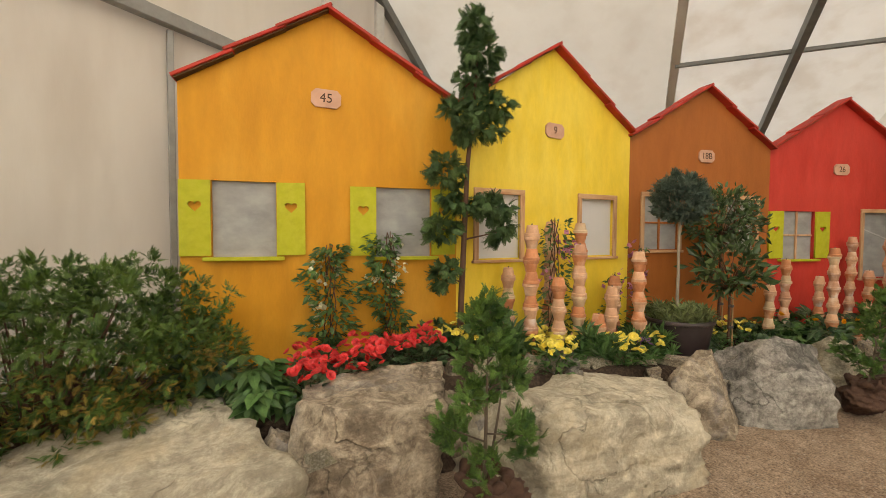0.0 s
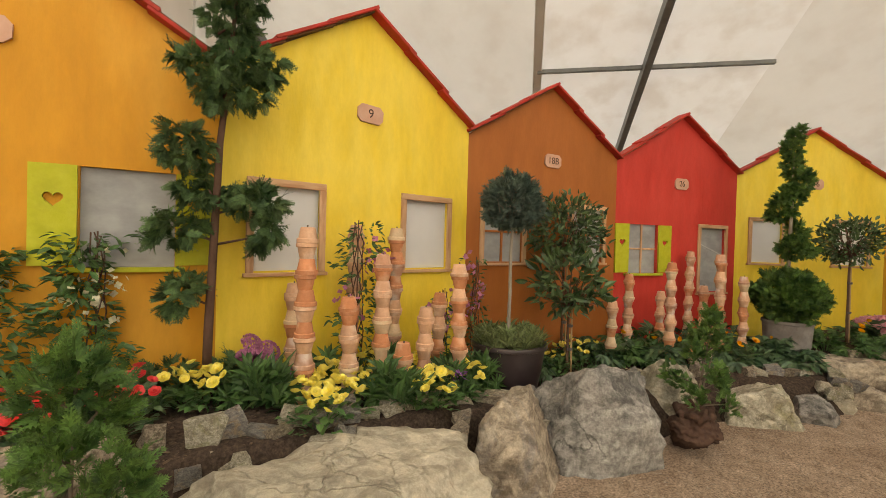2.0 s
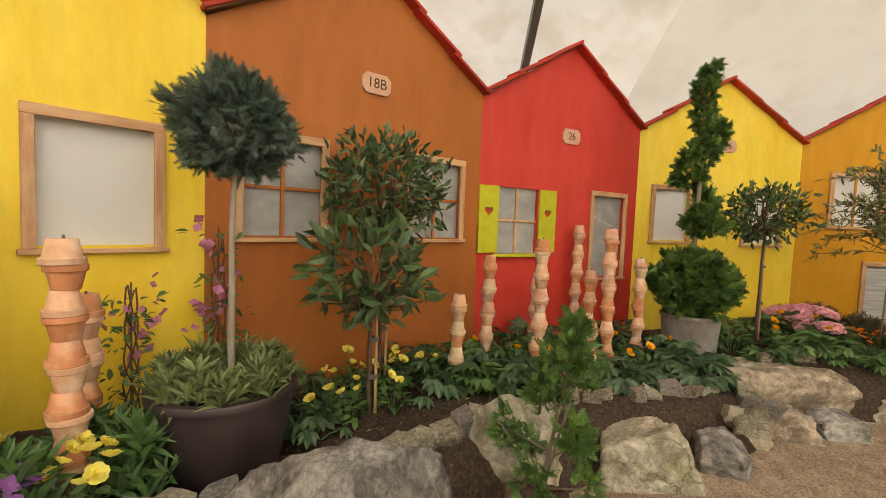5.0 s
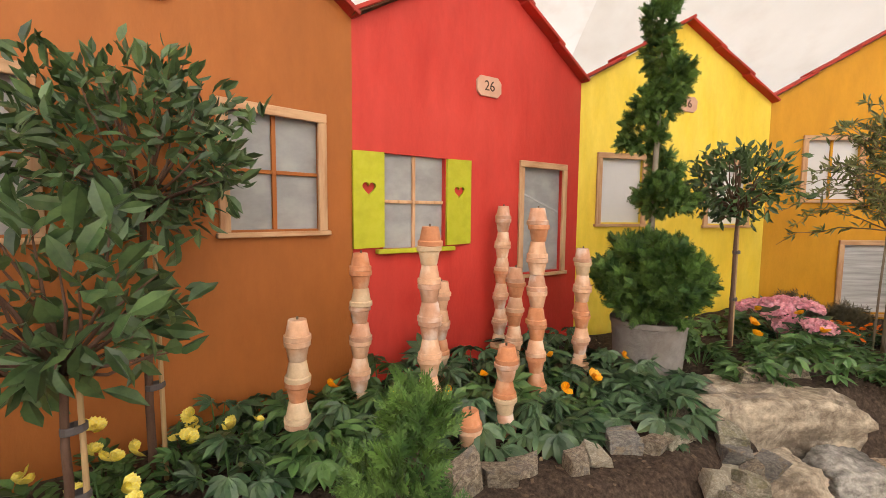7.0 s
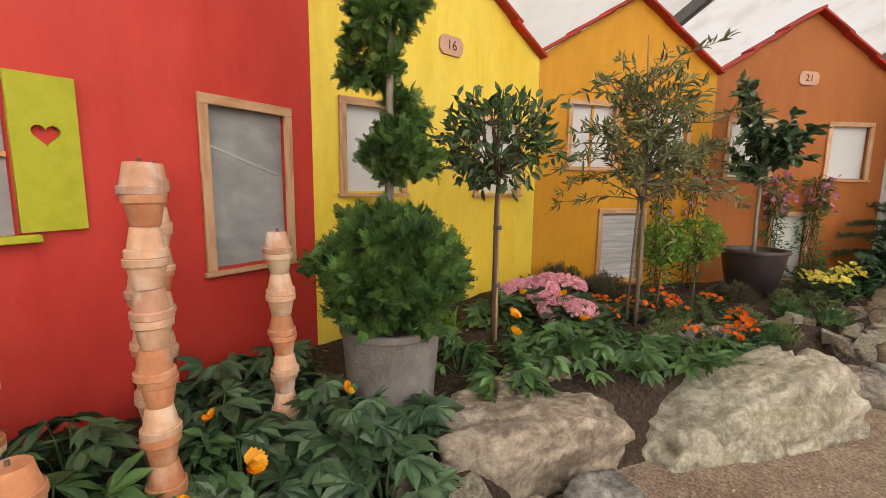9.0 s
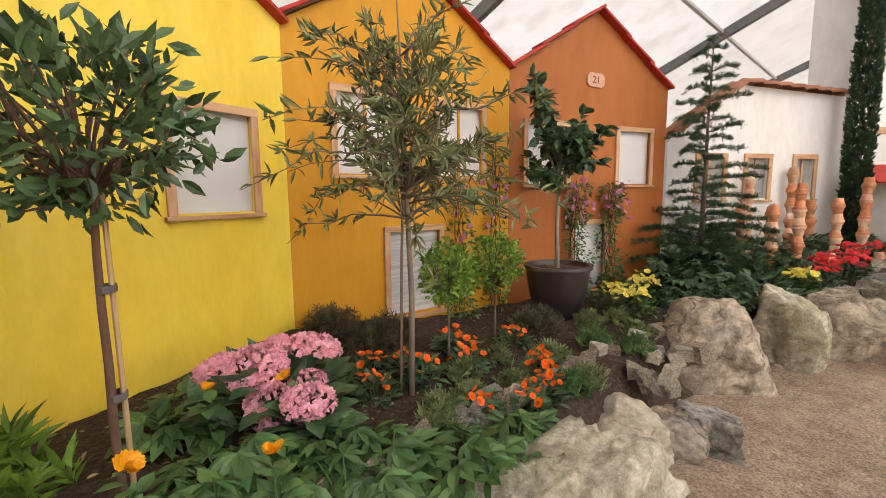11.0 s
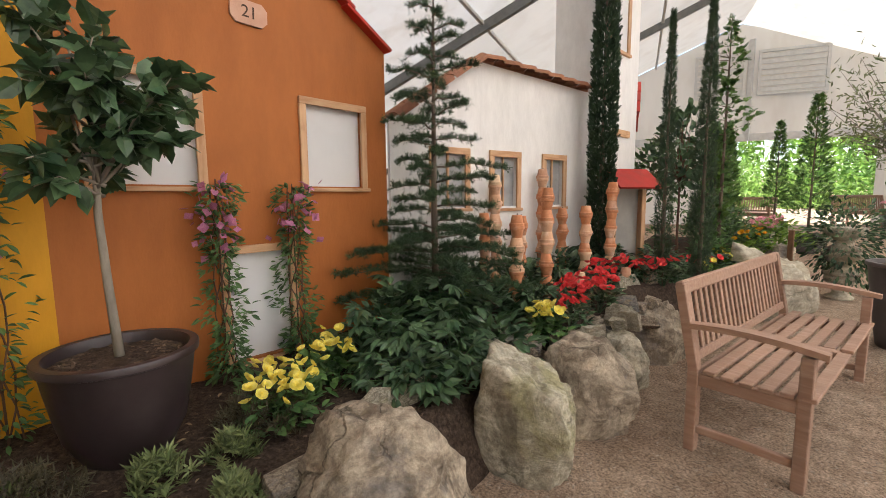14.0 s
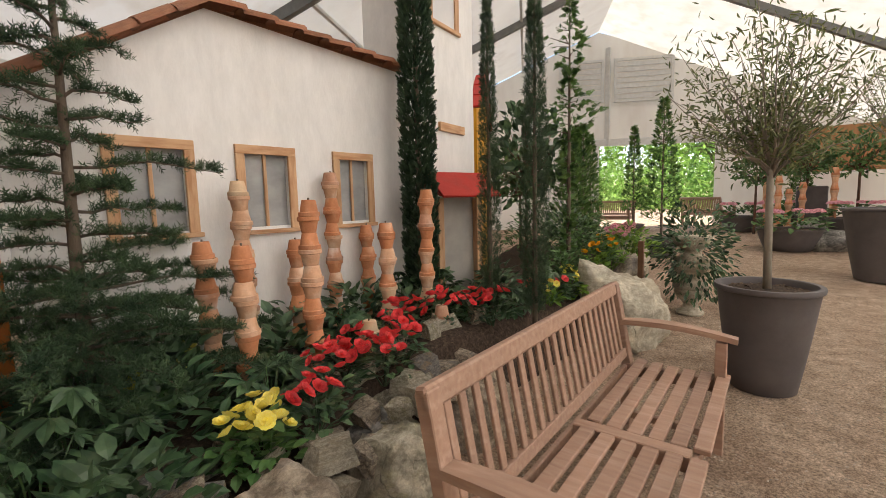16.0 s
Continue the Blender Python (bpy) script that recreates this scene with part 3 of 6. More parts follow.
tagged(grid_mesh("wall_near_end", [EAVE_B + (EAVE - EAVE_B) * i / 80 for i in range(81)], [j / 24 for j in range(25)], end_sheet, fabric_wall), "stained white tent end wall", "tent wall", kind="structure")


def beam(name, p, q, w, h, material, label, parent=None):
    p, q = Vector(p), Vector(q)
    bm = box(bmesh.new(), -w / 2, w / 2, 0, (q - p).length, -h / 2, h / 2, None, 0.006)
    m = Matrix.Translation(p) @ (q - p).to_track_quat("Y", "Z").to_matrix().to_4x4()
    ob = part(name, bm, material, parent, "", m=m)
    return ob if parent else tagged(ob, label, "tent frame", kind="structure")


for a in (-2.15, -8.3, -13.4, -18.2):
    beam("roof_beam", tent(-5.5, a, roof_z(-5.5) - 0.10), tent(EAVE, a, roof_z(EAVE) - 0.10), 0.10, 0.16, alu, "grey aluminium tent rafter")
    beam("roof_beam", tent(-5.5, a, roof_z(-5.5) - 0.10), tent(EAVE_B, a, roof_z(EAVE_B) - 0.10), 0.10, 0.16, alu, "grey aluminium tent rafter")
beam("roof_beam", tent(-5.5, -0.6, roof_z(-5.5) - 0.03), tent(EAVE, -0.6, roof_z(EAVE) - 0.03), 0.13, 0.05, fabric_heavy, "pale welt seam along the tent roof")
beam("roof_beam", tent(-5.5, END_A - 0.1, roof_z(-5.5) - 0.1), tent(EAVE, END_A - 0.1, roof_z(EAVE) - 0.1), 0.10, 0.16, alu, "grey aluminium tent rafter")
for s, a0, a1 in ((0.0, -3.85, -0.6), (-0.35, -22.4, -8.3), (2.4, -22.4, -8.3), (-3.2, -22.4, -8.3)):
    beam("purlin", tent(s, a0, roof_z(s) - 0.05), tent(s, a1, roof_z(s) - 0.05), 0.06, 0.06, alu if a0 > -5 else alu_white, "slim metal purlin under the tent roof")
beam("wall_rail", tent(-8.5, END_A - 0.08, 3.05), tent(-3.9, END_A - 0.08, 3.16), 0.09, 0.11, alu_mid, "grey metal rail along the end wall")
beam("wall_post", tent(-5.42, END_A - 0.06, -0.1), tent(-5.42, END_A - 0.06, 3.05), 0.05, 0.05, alu_mid, "pale metal post on the end wall")
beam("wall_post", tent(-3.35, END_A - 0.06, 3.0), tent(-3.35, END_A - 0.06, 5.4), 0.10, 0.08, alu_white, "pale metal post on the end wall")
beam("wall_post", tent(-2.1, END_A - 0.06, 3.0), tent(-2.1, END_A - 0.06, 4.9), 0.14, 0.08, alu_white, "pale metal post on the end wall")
# far end wall with its open doorway
DZ = 2.95


def far_s(x):
    """Slope position on the far wall of the place with that x."""
    return (x - tent(0, END_B, 0).x) / SLOPE.x


D0, D1 = far_s(9.15), far_s(12.15)
g0 = 0.1
bm = bmesh.new()
for poly_pts in ([(EAVE_B, g0), (D0, g0), (D0, DZ), (EAVE_B, DZ)], [(D1, g0), (EAVE, g0), (EAVE, roof_z(EAVE)), (D1, DZ)], [(EAVE_B, DZ), (D0, DZ), (D1, DZ), (EAVE, roof_z(EAVE)), (-5.5, roof_z(-5.5)), (EAVE_B, max(DZ, roof_z(EAVE_B)))]):
    bm.faces.new([bm.verts.new(tent(s, END_B, z)) for s, z in poly_pts])
tagged(part("wall_far_end", bm, fabric_heavy, flip=False), "white tent end wall with an open doorway", "tent wall", kind="structure")
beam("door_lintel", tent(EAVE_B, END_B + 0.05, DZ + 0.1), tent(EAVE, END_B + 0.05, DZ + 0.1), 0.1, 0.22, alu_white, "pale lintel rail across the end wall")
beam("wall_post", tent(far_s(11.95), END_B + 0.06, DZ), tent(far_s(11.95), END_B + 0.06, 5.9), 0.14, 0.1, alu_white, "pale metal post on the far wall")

# ---- the painted facades ----
BOARD_X = [(-0.02, 0.36), (0.30, 0.70), (0.64, 1.02)]


def ring_board(name, u0, u1, z0, z1, w, y0, y1, parent, mv, mh):
    """A frame of four boards round an opening."""
    top = board(name, u0, u1, y0, y1, z1 - w, z1, mh, parent, 0.003)
    board(name, u0, u0 + w, y0, y1, z0 + w * 0.4, z1 - w, mv, parent, 0.003)
    board(name, u1 - w, u1, y0, y1, z0 + w * 0.4, z1 - w, mv, parent, 0.003)
    board("window_sill", u0 - 0.015, u1 + 0.015, y0 - 0.012, y1, z0 - 0.005, z0 + w * 0.4, mh, parent, 0.003)
    return top


def curve_mesh(name, splines, depth, material, parent, m, label=""):
    cu = bpy.data.curves.new(name, "CURVE")
    cu.dimensions, cu.fill_mode, cu.extrude, cu.bevel_depth = "2D", "BOTH", depth, 0.0
    for s in splines:
        sp = cu.splines.new("POLY")
        sp.points.add(len(s) - 1)
        for p, (x, y) in zip(sp.points, s):
            p.co = (x, y, 0, 1)
        sp.use_cyclic_u = True
    return from_curve(name, cu, material, parent, m, label)


def from_curve(name, cu, material, parent, m, label=""):
    tmp = bpy.data.objects.new(name, cu)
    scene.collection.objects.link(tmp)
    me = bpy.data.meshes.new_from_object(tmp.evaluated_get(bpy.context.evaluated_depsgraph_get()))
    bpy.data.objects.remove(tmp)
    bpy.data.curves.remove(cu)
    me.name = name
    me.materials.clear()
    me.materials.append(material)
    ob = new(name, me)
    ob.parent, ob.matrix_basis = parent, m
    return tagged(ob, label)


def text_mesh(name, words, size, material, parent, m, label=""):
    cu = bpy.data.curves.new(name, "FONT")
    cu.body, cu.size, cu.extrude, cu.align_x, cu.align_y = words, size, 0.001, "CENTER", "CENTER"
    return from_curve(name, cu, material, parent, m, label)


UPRIGHT = pose(0, 0, 0, 90, 0, 0)


def shutter(u0, u1, z0, z1, parent, heart_z):
    cx, s = (u0 + u1) / 2, 0.043
    heart = [(cx + s * 1.0 * (math.sin(w) ** 3), heart_z + s * (0.81 * math.cos(w) - 0.31 * math.cos(2 * w) - 0.125 * math.cos(3 * w) - 0.06 * math.cos(4 * w))) for w in [2 * math.pi * k / 28 for k in range(28)]]
    a = 0.004
    return curve_mesh("shutter", [[(u0 + a, z0), (u1 - a, z0 + 0.004), (u1 - a, z1), (u0 + a, z1 - 0.003)], heart], 0.010, lime, parent, pose(0, -0.014, 0) @ UPRIGHT, "lime green shutter with a cut-out heart")


def facade(A, B, paint, colour, holes, number="", plate=(0.98, 2.38), eave=2.41, apex=3.02, trim=red_board, extra=(), base=0.05, label=""):
    A, B = Vector(A), Vector(B)
    L = (B - A).length
    m = Matrix.Translation((A.x, A.y, 0)) @ pose(0, 0, 0, 0, 0, math.degrees(math.atan2(B.y - A.y, B.x - A.x)))
    h = thing("house_facade", m, label or "%s painted garden house facade with red gable boards" % colour, "house facade", "painted house facades")
    # wall with real openings
    us = sorted({0.0, L, L / 2, *(u for hh in holes for u in hh[:2])})
    zs = sorted({base, eave, *(z for hh in holes for z in hh[2:4])})
    bm = bmesh.new()
    vert = {}

    def v(u, z):
        k = (round(u, 4), round(z, 4))
        if k not in vert:
            vert[k] = bm.verts.new((u, 0, z))
        return vert[k]
    for u0, u1 in zip(us, us[1:]):
        for z0, z1 in zip(zs, zs[1:]):
            if not any(hh[0] - 1e-6 <= u0 and u1 <= hh[1] + 1e-6 and hh[2] - 1e-6 <= z0 and z1 <= hh[3] + 1e-6 for hh in holes):
                bm.faces.new([v(u0, z0), v(u1, z0), v(u1, z1), v(u0, z1)])
    bm.faces.new([v(u, eave) for u in us] + [v(L / 2, apex)])
    out = bmesh.ops.extrude_face_region(bm, geom=list(bm.faces))
    bmesh.ops.translate(bm, vec=(0, 0.035, 0), verts=[e for e in out["geom"] if isinstance(e, bmesh.types.BMVert)])
    part("wall", bm, paint, h)
    # stepped gable boards
    for side in (-1, 1):
        foot, tip = Vector((0 if side < 0 else L, 0, eave)), Vector((L / 2, 0, apex))
        run = (tip - foot)
        length = run.length
        for k, (b0, b1) in enumerate(BOARD_X):
            p = foot + run * b0 + Vector((0, 0, 0.026 + 0.006 * (k % 2) + R.uniform(-0.004, 0.004)))
            q = foot + run * b1 + Vector((0, 0, 0.010 + R.uniform(-0.004, 0.004)))
            mm = Matrix.Translation(p) @ pose(0, 0, 0, 0, -math.degrees(math.atan2(q.z - p.z, q.x - p.x)), 0)
            ob = part("gable_board", box(bmesh.new(), 0, (q - p).length, -0.075 - 0.006 * k, 0.09, -0.004, 0.020, None, 0.004), trim, h, m=mm)
            part("batten", box(bmesh.new(), 0.01, (q - p).length - 0.01, -0.06, 0.085, -0.014, -0.0045, None, 0.0), batten_mat, ob)
    for hh in holes:
        u0, u1, z0, z1, kind = hh[:5]
        sheet = grey_sheet if "grey" in kind else film_sheet if "film" in kind else white_sheet
        lab = "cloudy grey plastic window sheet" if "grey" in kind else "white window sheet"
        holder = h
        if "pine" in kind:
            w = 0.048
            holder = ring_board("window_frame", u0 - 0.035, u1 + 0.035, z0 - 0.03, z1 + 0.035, w, -0.022, -0.002, h, pine, pine_h)
        pn = bmesh.new()
        box(pn, u0 - 0.01, u1 + 0.01, 0.037, 0.041, z0 - 0.01, z1 + 0.01)
        part("pane", pn, sheet, holder, lab)
        bar = {"o": PAINT["brown"], "w": pine, "y": PAINT["ochre"]}
        if "cross" in kind:
            mt = bar[kind[-1]]
            board("glazing_bar", (u0 + u1) / 2 - 0.011, (u0 + u1) / 2 + 0.011, 0.018, 0.034, z0, z1, mt, holder, 0.002)
            if "single" not in kind:
                board("glazing_bar", u0, (u0 + u1) / 2 - 0.0115, 0.019, 0.034, (z0 + z1) / 2 - 0.010, (z0 + z1) / 2 + 0.010, mt, holder, 0.002)
                board("glazing_bar", (u0 + u1) / 2 + 0.0115, u1, 0.019, 0.034, (z0 + z1) / 2 - 0.010, (z0 + z1) / 2 + 0.010, mt, holder, 0.002)
        if "shutter" in kind:
            shutter(u0 - 0.205, u0, z0 + 0.01, z1, h, z0 + 0.36)
            shutter(u1, u1 + 0.205, z0 + 0.01, z1, h, z0 + 0.36)
            board("window_sill", u0 - 0.055, u1 + 0.055, -0.05, -0.002, z0 - 0.025, z0 + 0.002, lime, h, 0.003)
    if number:
        pu, pz = plate
        w, t, c = 0.108, 0.066, 0.032
        pl = curve_mesh("number_plate", [[(-w + c, -t), (w - c, -t), (w, -t + c), (w, t - c), (w - c, t), (-w + c, t), (-w, t - c), (-w, -t + c)]], 0.008, plate_mat, h, pose(pu, -0.010, pz, 90, R.uniform(-3, 3), 0), "pink octagonal house number plate")
        text_mesh("numerals", number, 0.095, ink, pl, pose(0, 0, 0.0095))
    return h


J = {"a": (0.605, 3.49), "b": (2.45, 2.69), "c": (4.45, 2.24), "d": (6.30, 1.47), "e": (8.02, 0.45), "f": (9.35, -1.12), "g": (9.98, -2.99), "h": (10.23, -4.97)}
PINE_W, PINE_G = "pine white", "pine grey"
facade(J["a"], J["b"], PAINT["orange"], "orange", [(0.20, 0.625, 1.21, 1.75, "grey shutter"), (1.353, 1.792, 1.20, 1.74, "grey shutter")], "45", (0.98, 2.38))
facade(J["b"], J["c"], PAINT["yellow"], "pale yellow", [(0.195, 0.655, 1.17, 1.735, PINE_W), (1.365, 1.825, 1.17, 1.735, PINE_W)], "9", (1.03, 2.33), eave=2.42, apex=3.08)
facade(J["c"], J["d"], PAINT["brown"], "terracotta brown", [(0.18, 0.66, 1.22, 1.79, "pine grey cross o"), (1.325, 1.80, 1.22, 1.79, "pine grey cross o")], "18B", (1.02, 2.24), eave=2.37, apex=2.98)
red_house = facade(J["d"], J["e"], PAINT["red"], "bright red", [(0.195, 0.645, 1.09, 1.66, "grey cross shutter w"), (1.345, 1.805, 0.86, 1.665, PINE_G)], "26", (1.0, 2.17), eave=2.37, apex=2.98)
part("film_crease", box(bmesh.new(), -0.235, 0.235, 0.031, 0.0365, -0.007, 0.007, None, 0.002), film_sheet, red_house, "pale diagonal crease in the plastic sheet", m=pose(1.575, 0, 1.40, 0, 19, 0))
facade(J["e"], J["f"], PAINT["yellow"], "yellow", [(0.205, 0.64, 1.24, 1.79, PINE_W), (1.345, 1.82, 1.23, 1.79, PINE_W)], "16", (1.06, 2.28), eave=2.37, apex=2.97)
facade(J["f"], J["g"], PAINT["ochre"], "ochre yellow", [(0.335, 0.815, 1.47, 2.03, "pine white cross single y"), (1.19, 1.655, 1.47, 2.03, "pine white cross single y"), (0.72, 1.20, 0.39, 1.05, "pine film")], "", eave=2.40, apex=3.0)
facade(J["g"], J["h"], PAINT["brown"], "burnt orange", [(0.185, 0.66, 1.41, 1.96, PINE_W), (1.305, 1.765, 1.41, 1.95, PINE_W), (0.76, 1.17, 0.35, 1.02, PINE_W)], "21", (0.98, 2.40), eave=2.40, apex=3.04)

# ---- white house, tower and the red one behind ----
WA, WB = Vector((10.27, -4.55)), Vector((10.06, -7.46))
wm = Matrix.Translation((WA.x, WA.y, 0)) @ pose(0, 0, 0, 0, 0, math.degrees(math.atan2((WB - WA).y, (WB - WA).x)))
white_house = thing("white_house_facade", wm, "white plastered house facade with clay tile roof edge", "house facade", "painted house facades")
WL = (WB - WA).length
holes = [(0.87, 1.20, 1.25, 1.70), (1.53, 1.83, 1.24, 1.70), (2.23, 2.50, 1.24, 1.70)]
bm = bmesh.new()
edge = [0.46] + [u for hh in holes for u in hh[:2]] + [WL]
wvert = {}


def wv(u, z):
    k = (round(u, 4), round(z, 4))
    if k not in wvert:
        wvert[k] = bm.verts.new((u, 0, z))
    return wvert[k]


APX = 1.37


def wtop(u):
    return 1.60 + (2.50 - 1.60) * u / APX if u < APX else 2.50 - 0.07 * (u - APX) / (WL - APX)


for u0, u1 in zip(edge, edge[1:]):
    hole = next((hh for hh in holes if hh[0] == u0), None)
    for z0, z1 in ((0.05, 1.24), (1.24, 1.70)):
        if not (hole and z0 > 1):
            bm.faces.new([wv(u0, z0), wv(u1, z0), wv(u1, z1), wv(u0, z1)])
bm.faces.new([wv(u, 1.70) for u in edge] + [wv(WL, wtop(WL)), wv(APX, wtop(APX)), wv(0.46, wtop(0.46))])
out = bmesh.ops.extrude_face_region(bm, geom=list(bm.faces))
bmesh.ops.translate(bm, vec=(0, 0.035, 0), verts=[e for e in out["geom"] if isinstance(e, bmesh.types.BMVert)])
part("wall", bm, PAINT["white"], white_house)
for u0, u1, z0, z1 in holes:
    fr = ring_board("window_frame", u0 - 0.05, u1 + 0.05, z0 - 0.04, z1 + 0.05, 0.055, -0.024, -0.002, white_house, pine, pine_h)
    part("pane", box(bmesh.new(), u0 - 0.01, u1 + 0.01, 0.037, 0.041, z0 - 0.01, z1 + 0.01), grey_sheet, fr, "cloudy grey plastic window sheet")
    board("glazing_bar", (u0 + u1) / 2 - 0.01, (u0 + u1) / 2 + 0.01, 0.016, 0.033, z0, z1, pine, fr, 0.002)
# half-round clay tiles along the roof edge
tile = bmesh.new()
n = 8
for r0, r1 in ((0.055, 0.043),):
    ring = [[tile.verts.new((y, 0.09 * math.cos(math.pi * k / n) * (1 - 0.18 * (y > 0)), r * math.sin(math.pi * k / n))) for k in range(n + 1)] for y in (0.0, 0.21) for r in (r0, r1)]
    for a, b in ((0, 2), (3, 1), (1, 0), (2, 3)):
        for k in range(n):
            tile.faces.new((ring[a][k], ring[a][k + 1], ring[b][k + 1], ring[b][k]))
bmesh.ops.recalc_face_normals(tile, faces=tile.faces)
tile_me = bpy.data.meshes.new("roof_tile")
tile.to_mesh(tile_me)
tile_me.materials.append(tile_mat)
for u_from, u_to in ((0.48, APX), (WL, APX)):
    a, b = Vector((u_from, 0, wtop(u_from))), Vector((u_to, 0, wtop(u_to)))
    k = int((b - a).length / 0.185)
    for i in range(k):
        for y in (-0.05, 0.10):
            o = new("roof_tile", tile_me)
            o.parent = white_house
            c = a + (b - a) * (i / k)
            o.matrix_basis = Matrix.Translation((c.x, y, c.z + 0.012 + 0.004 * (i % 2))) @ pose(0, 0, 0, R.uniform(-4, 4), -math.degrees(math.atan2(b.z - a.z, abs(b.x - a.x))) if u_to > u_from else 0, 0) @ (pose(0, 0, 0) if u_to > u_from else pose(0, 0, 0, 0, math.degrees(math.atan2(b.z - a.z, abs(b.x - a.x))), 180))
TA, TB = Vector((10.02, -7.50)), Vector((10.10, -8.60))
tm = Matrix.Translation((TA.x, TA.y, 0)) @ pose(0, 0, 0, 0, 0, math.degrees(math.atan2((TB - TA).y, (TB - TA).x)))
tower = thing("white_tower", tm, "tall white plastered tower with pine window frames", "tower")
TL = (TB - TA).length
bm = box(bmesh.new(), 0, TL, 0, 0.5, 0.05, 4.7, None, 0.01)
part("wall", bm, PAINT["white"], tower)
fr = ring_board("window_frame", 0.28, 0.80, 2.95, 3.75, 0.07, -0.024, -0.001, tower, pine, pine_h)
part("pane", box(bmesh.new(), 0.33, 0.75, -0.008, -0.003, 2.99, 3.70), white_sheet, fr)
board("window_sill", 0.42, 0.86, -0.03, -0.001, 2.02, 2.10, pine_h, tower)
facade((10.42, -9.15), (11.30, -10.85), PAINT["ochre"], "orange brown", [], "", eave=2.45, apex=3.05, label="orange brown facade with red gable boards behind the tower")
# little wooden well house with a red roof
hut = thing("well_house", Matrix.Translation((9.83, -7.85, soil_z(9.83, -7.85) - 0.09)) @ pose(0, 0, 0, 0, 0, -108), "small grey wooden hut with a red pitched roof", "hut")
board("wall", -0.20, 0.20, -0.02, 0.02, 0, 1.0, surf("grey plywood", (0.30, 0.29, 0.27), (0.38, 0.36, 0.33), scale=6, rough=0.8), hut)
for u in (-0.21, 0.21):
    board("post", u - 0.03, u + 0.03, -0.09, -0.025, 0, 0.98, pine, hut)
for s in (-1, 1):
    bm = box(bmesh.new(), -0.31, 0.31, 0, 0.34, -0.012, 0.012, None, 0.004)
    part("roof_panel", bm, red_board, hut, m=Matrix.Translation((0, 0, 1.20)) @ pose(0, 0, 0, 0, 0, 0 if s > 0 else 180) @ pose(0, 0, 0, -38, 0, 0))


# ---- boulders ----
def rock_mesh(seed, size, flat_top=0.0, n=14, rough=0.075, slant=0.0):
    rr = np.random.RandomState(seed)
    lean = 0.16 if flat_top else 0.30
    axes = np.array([(1, 0, 0), (-1, 0, 0), (0, 1, 0), (0, -1, 0), (0, 0, 1), (0, 0, -1)], float)
    count = 7 if flat_top else 16
    cuts = unit(rr.normal(size=(count, 3)) * (1, 1, 0.8) + (0, 0, 0.30))
    planes = np.vstack([unit(axes + rr.normal(size=(6, 3)) * lean), cuts])
    dist = np.append(rr.uniform(0.70, 0.85, 6), rr.uniform(0.86, 1.06, 7) if flat_top else rr.uniform(0.74, 0.93, count))
    bm = bmesh.new()
    bmesh.ops.create_icosphere(bm, subdivisions=5 if n > 10 else 3, radius=1)
    for v in bm.verts:
        d = np.array(v.co)
        k = planes @ d
        lim = np.where(k > 0.05, dist / np.maximum(k, 0.05), 9)
        r = -math.log(np.sum(np.exp(-np.clip(lim, 0, 9) * 120))) / 120
        p = Vector(d * r)
        q = p * 2.0 + Vector((seed * 3.7, 0, 0))
        r2 = 1 + rough * (noise.noise(q) + 0.7 * noise.noise(q * 2.3) - 0.8 * abs(noise.noise(q * 3.1 + Vector((5, 0, 0)))) + 0.5 * noise.noise(q * 5.1) + 0.22 * noise.noise(q * 11) + 0.10 * noise.noise(q * 23))
        lay = 0.010 * math.sin(p.z * 23 + 5 * noise.noise(q * 1.2))
        v.co = p * (r2 + lay)
    bb = [(min(v.co[i] for v in bm.verts), max(v.co[i] for v in bm.verts)) for i in range(3)]
    for v in bm.verts:
        v.co = Vector([((v.co[i] - bb[i][0]) / (bb[i][1] - bb[i][0]) - (0 if i == 2 else 0.5)) * size[i] for i in range(3)])
        v.co.z *= 1 + slant * (v.co.x / size[0] - 0.5)
    return bm


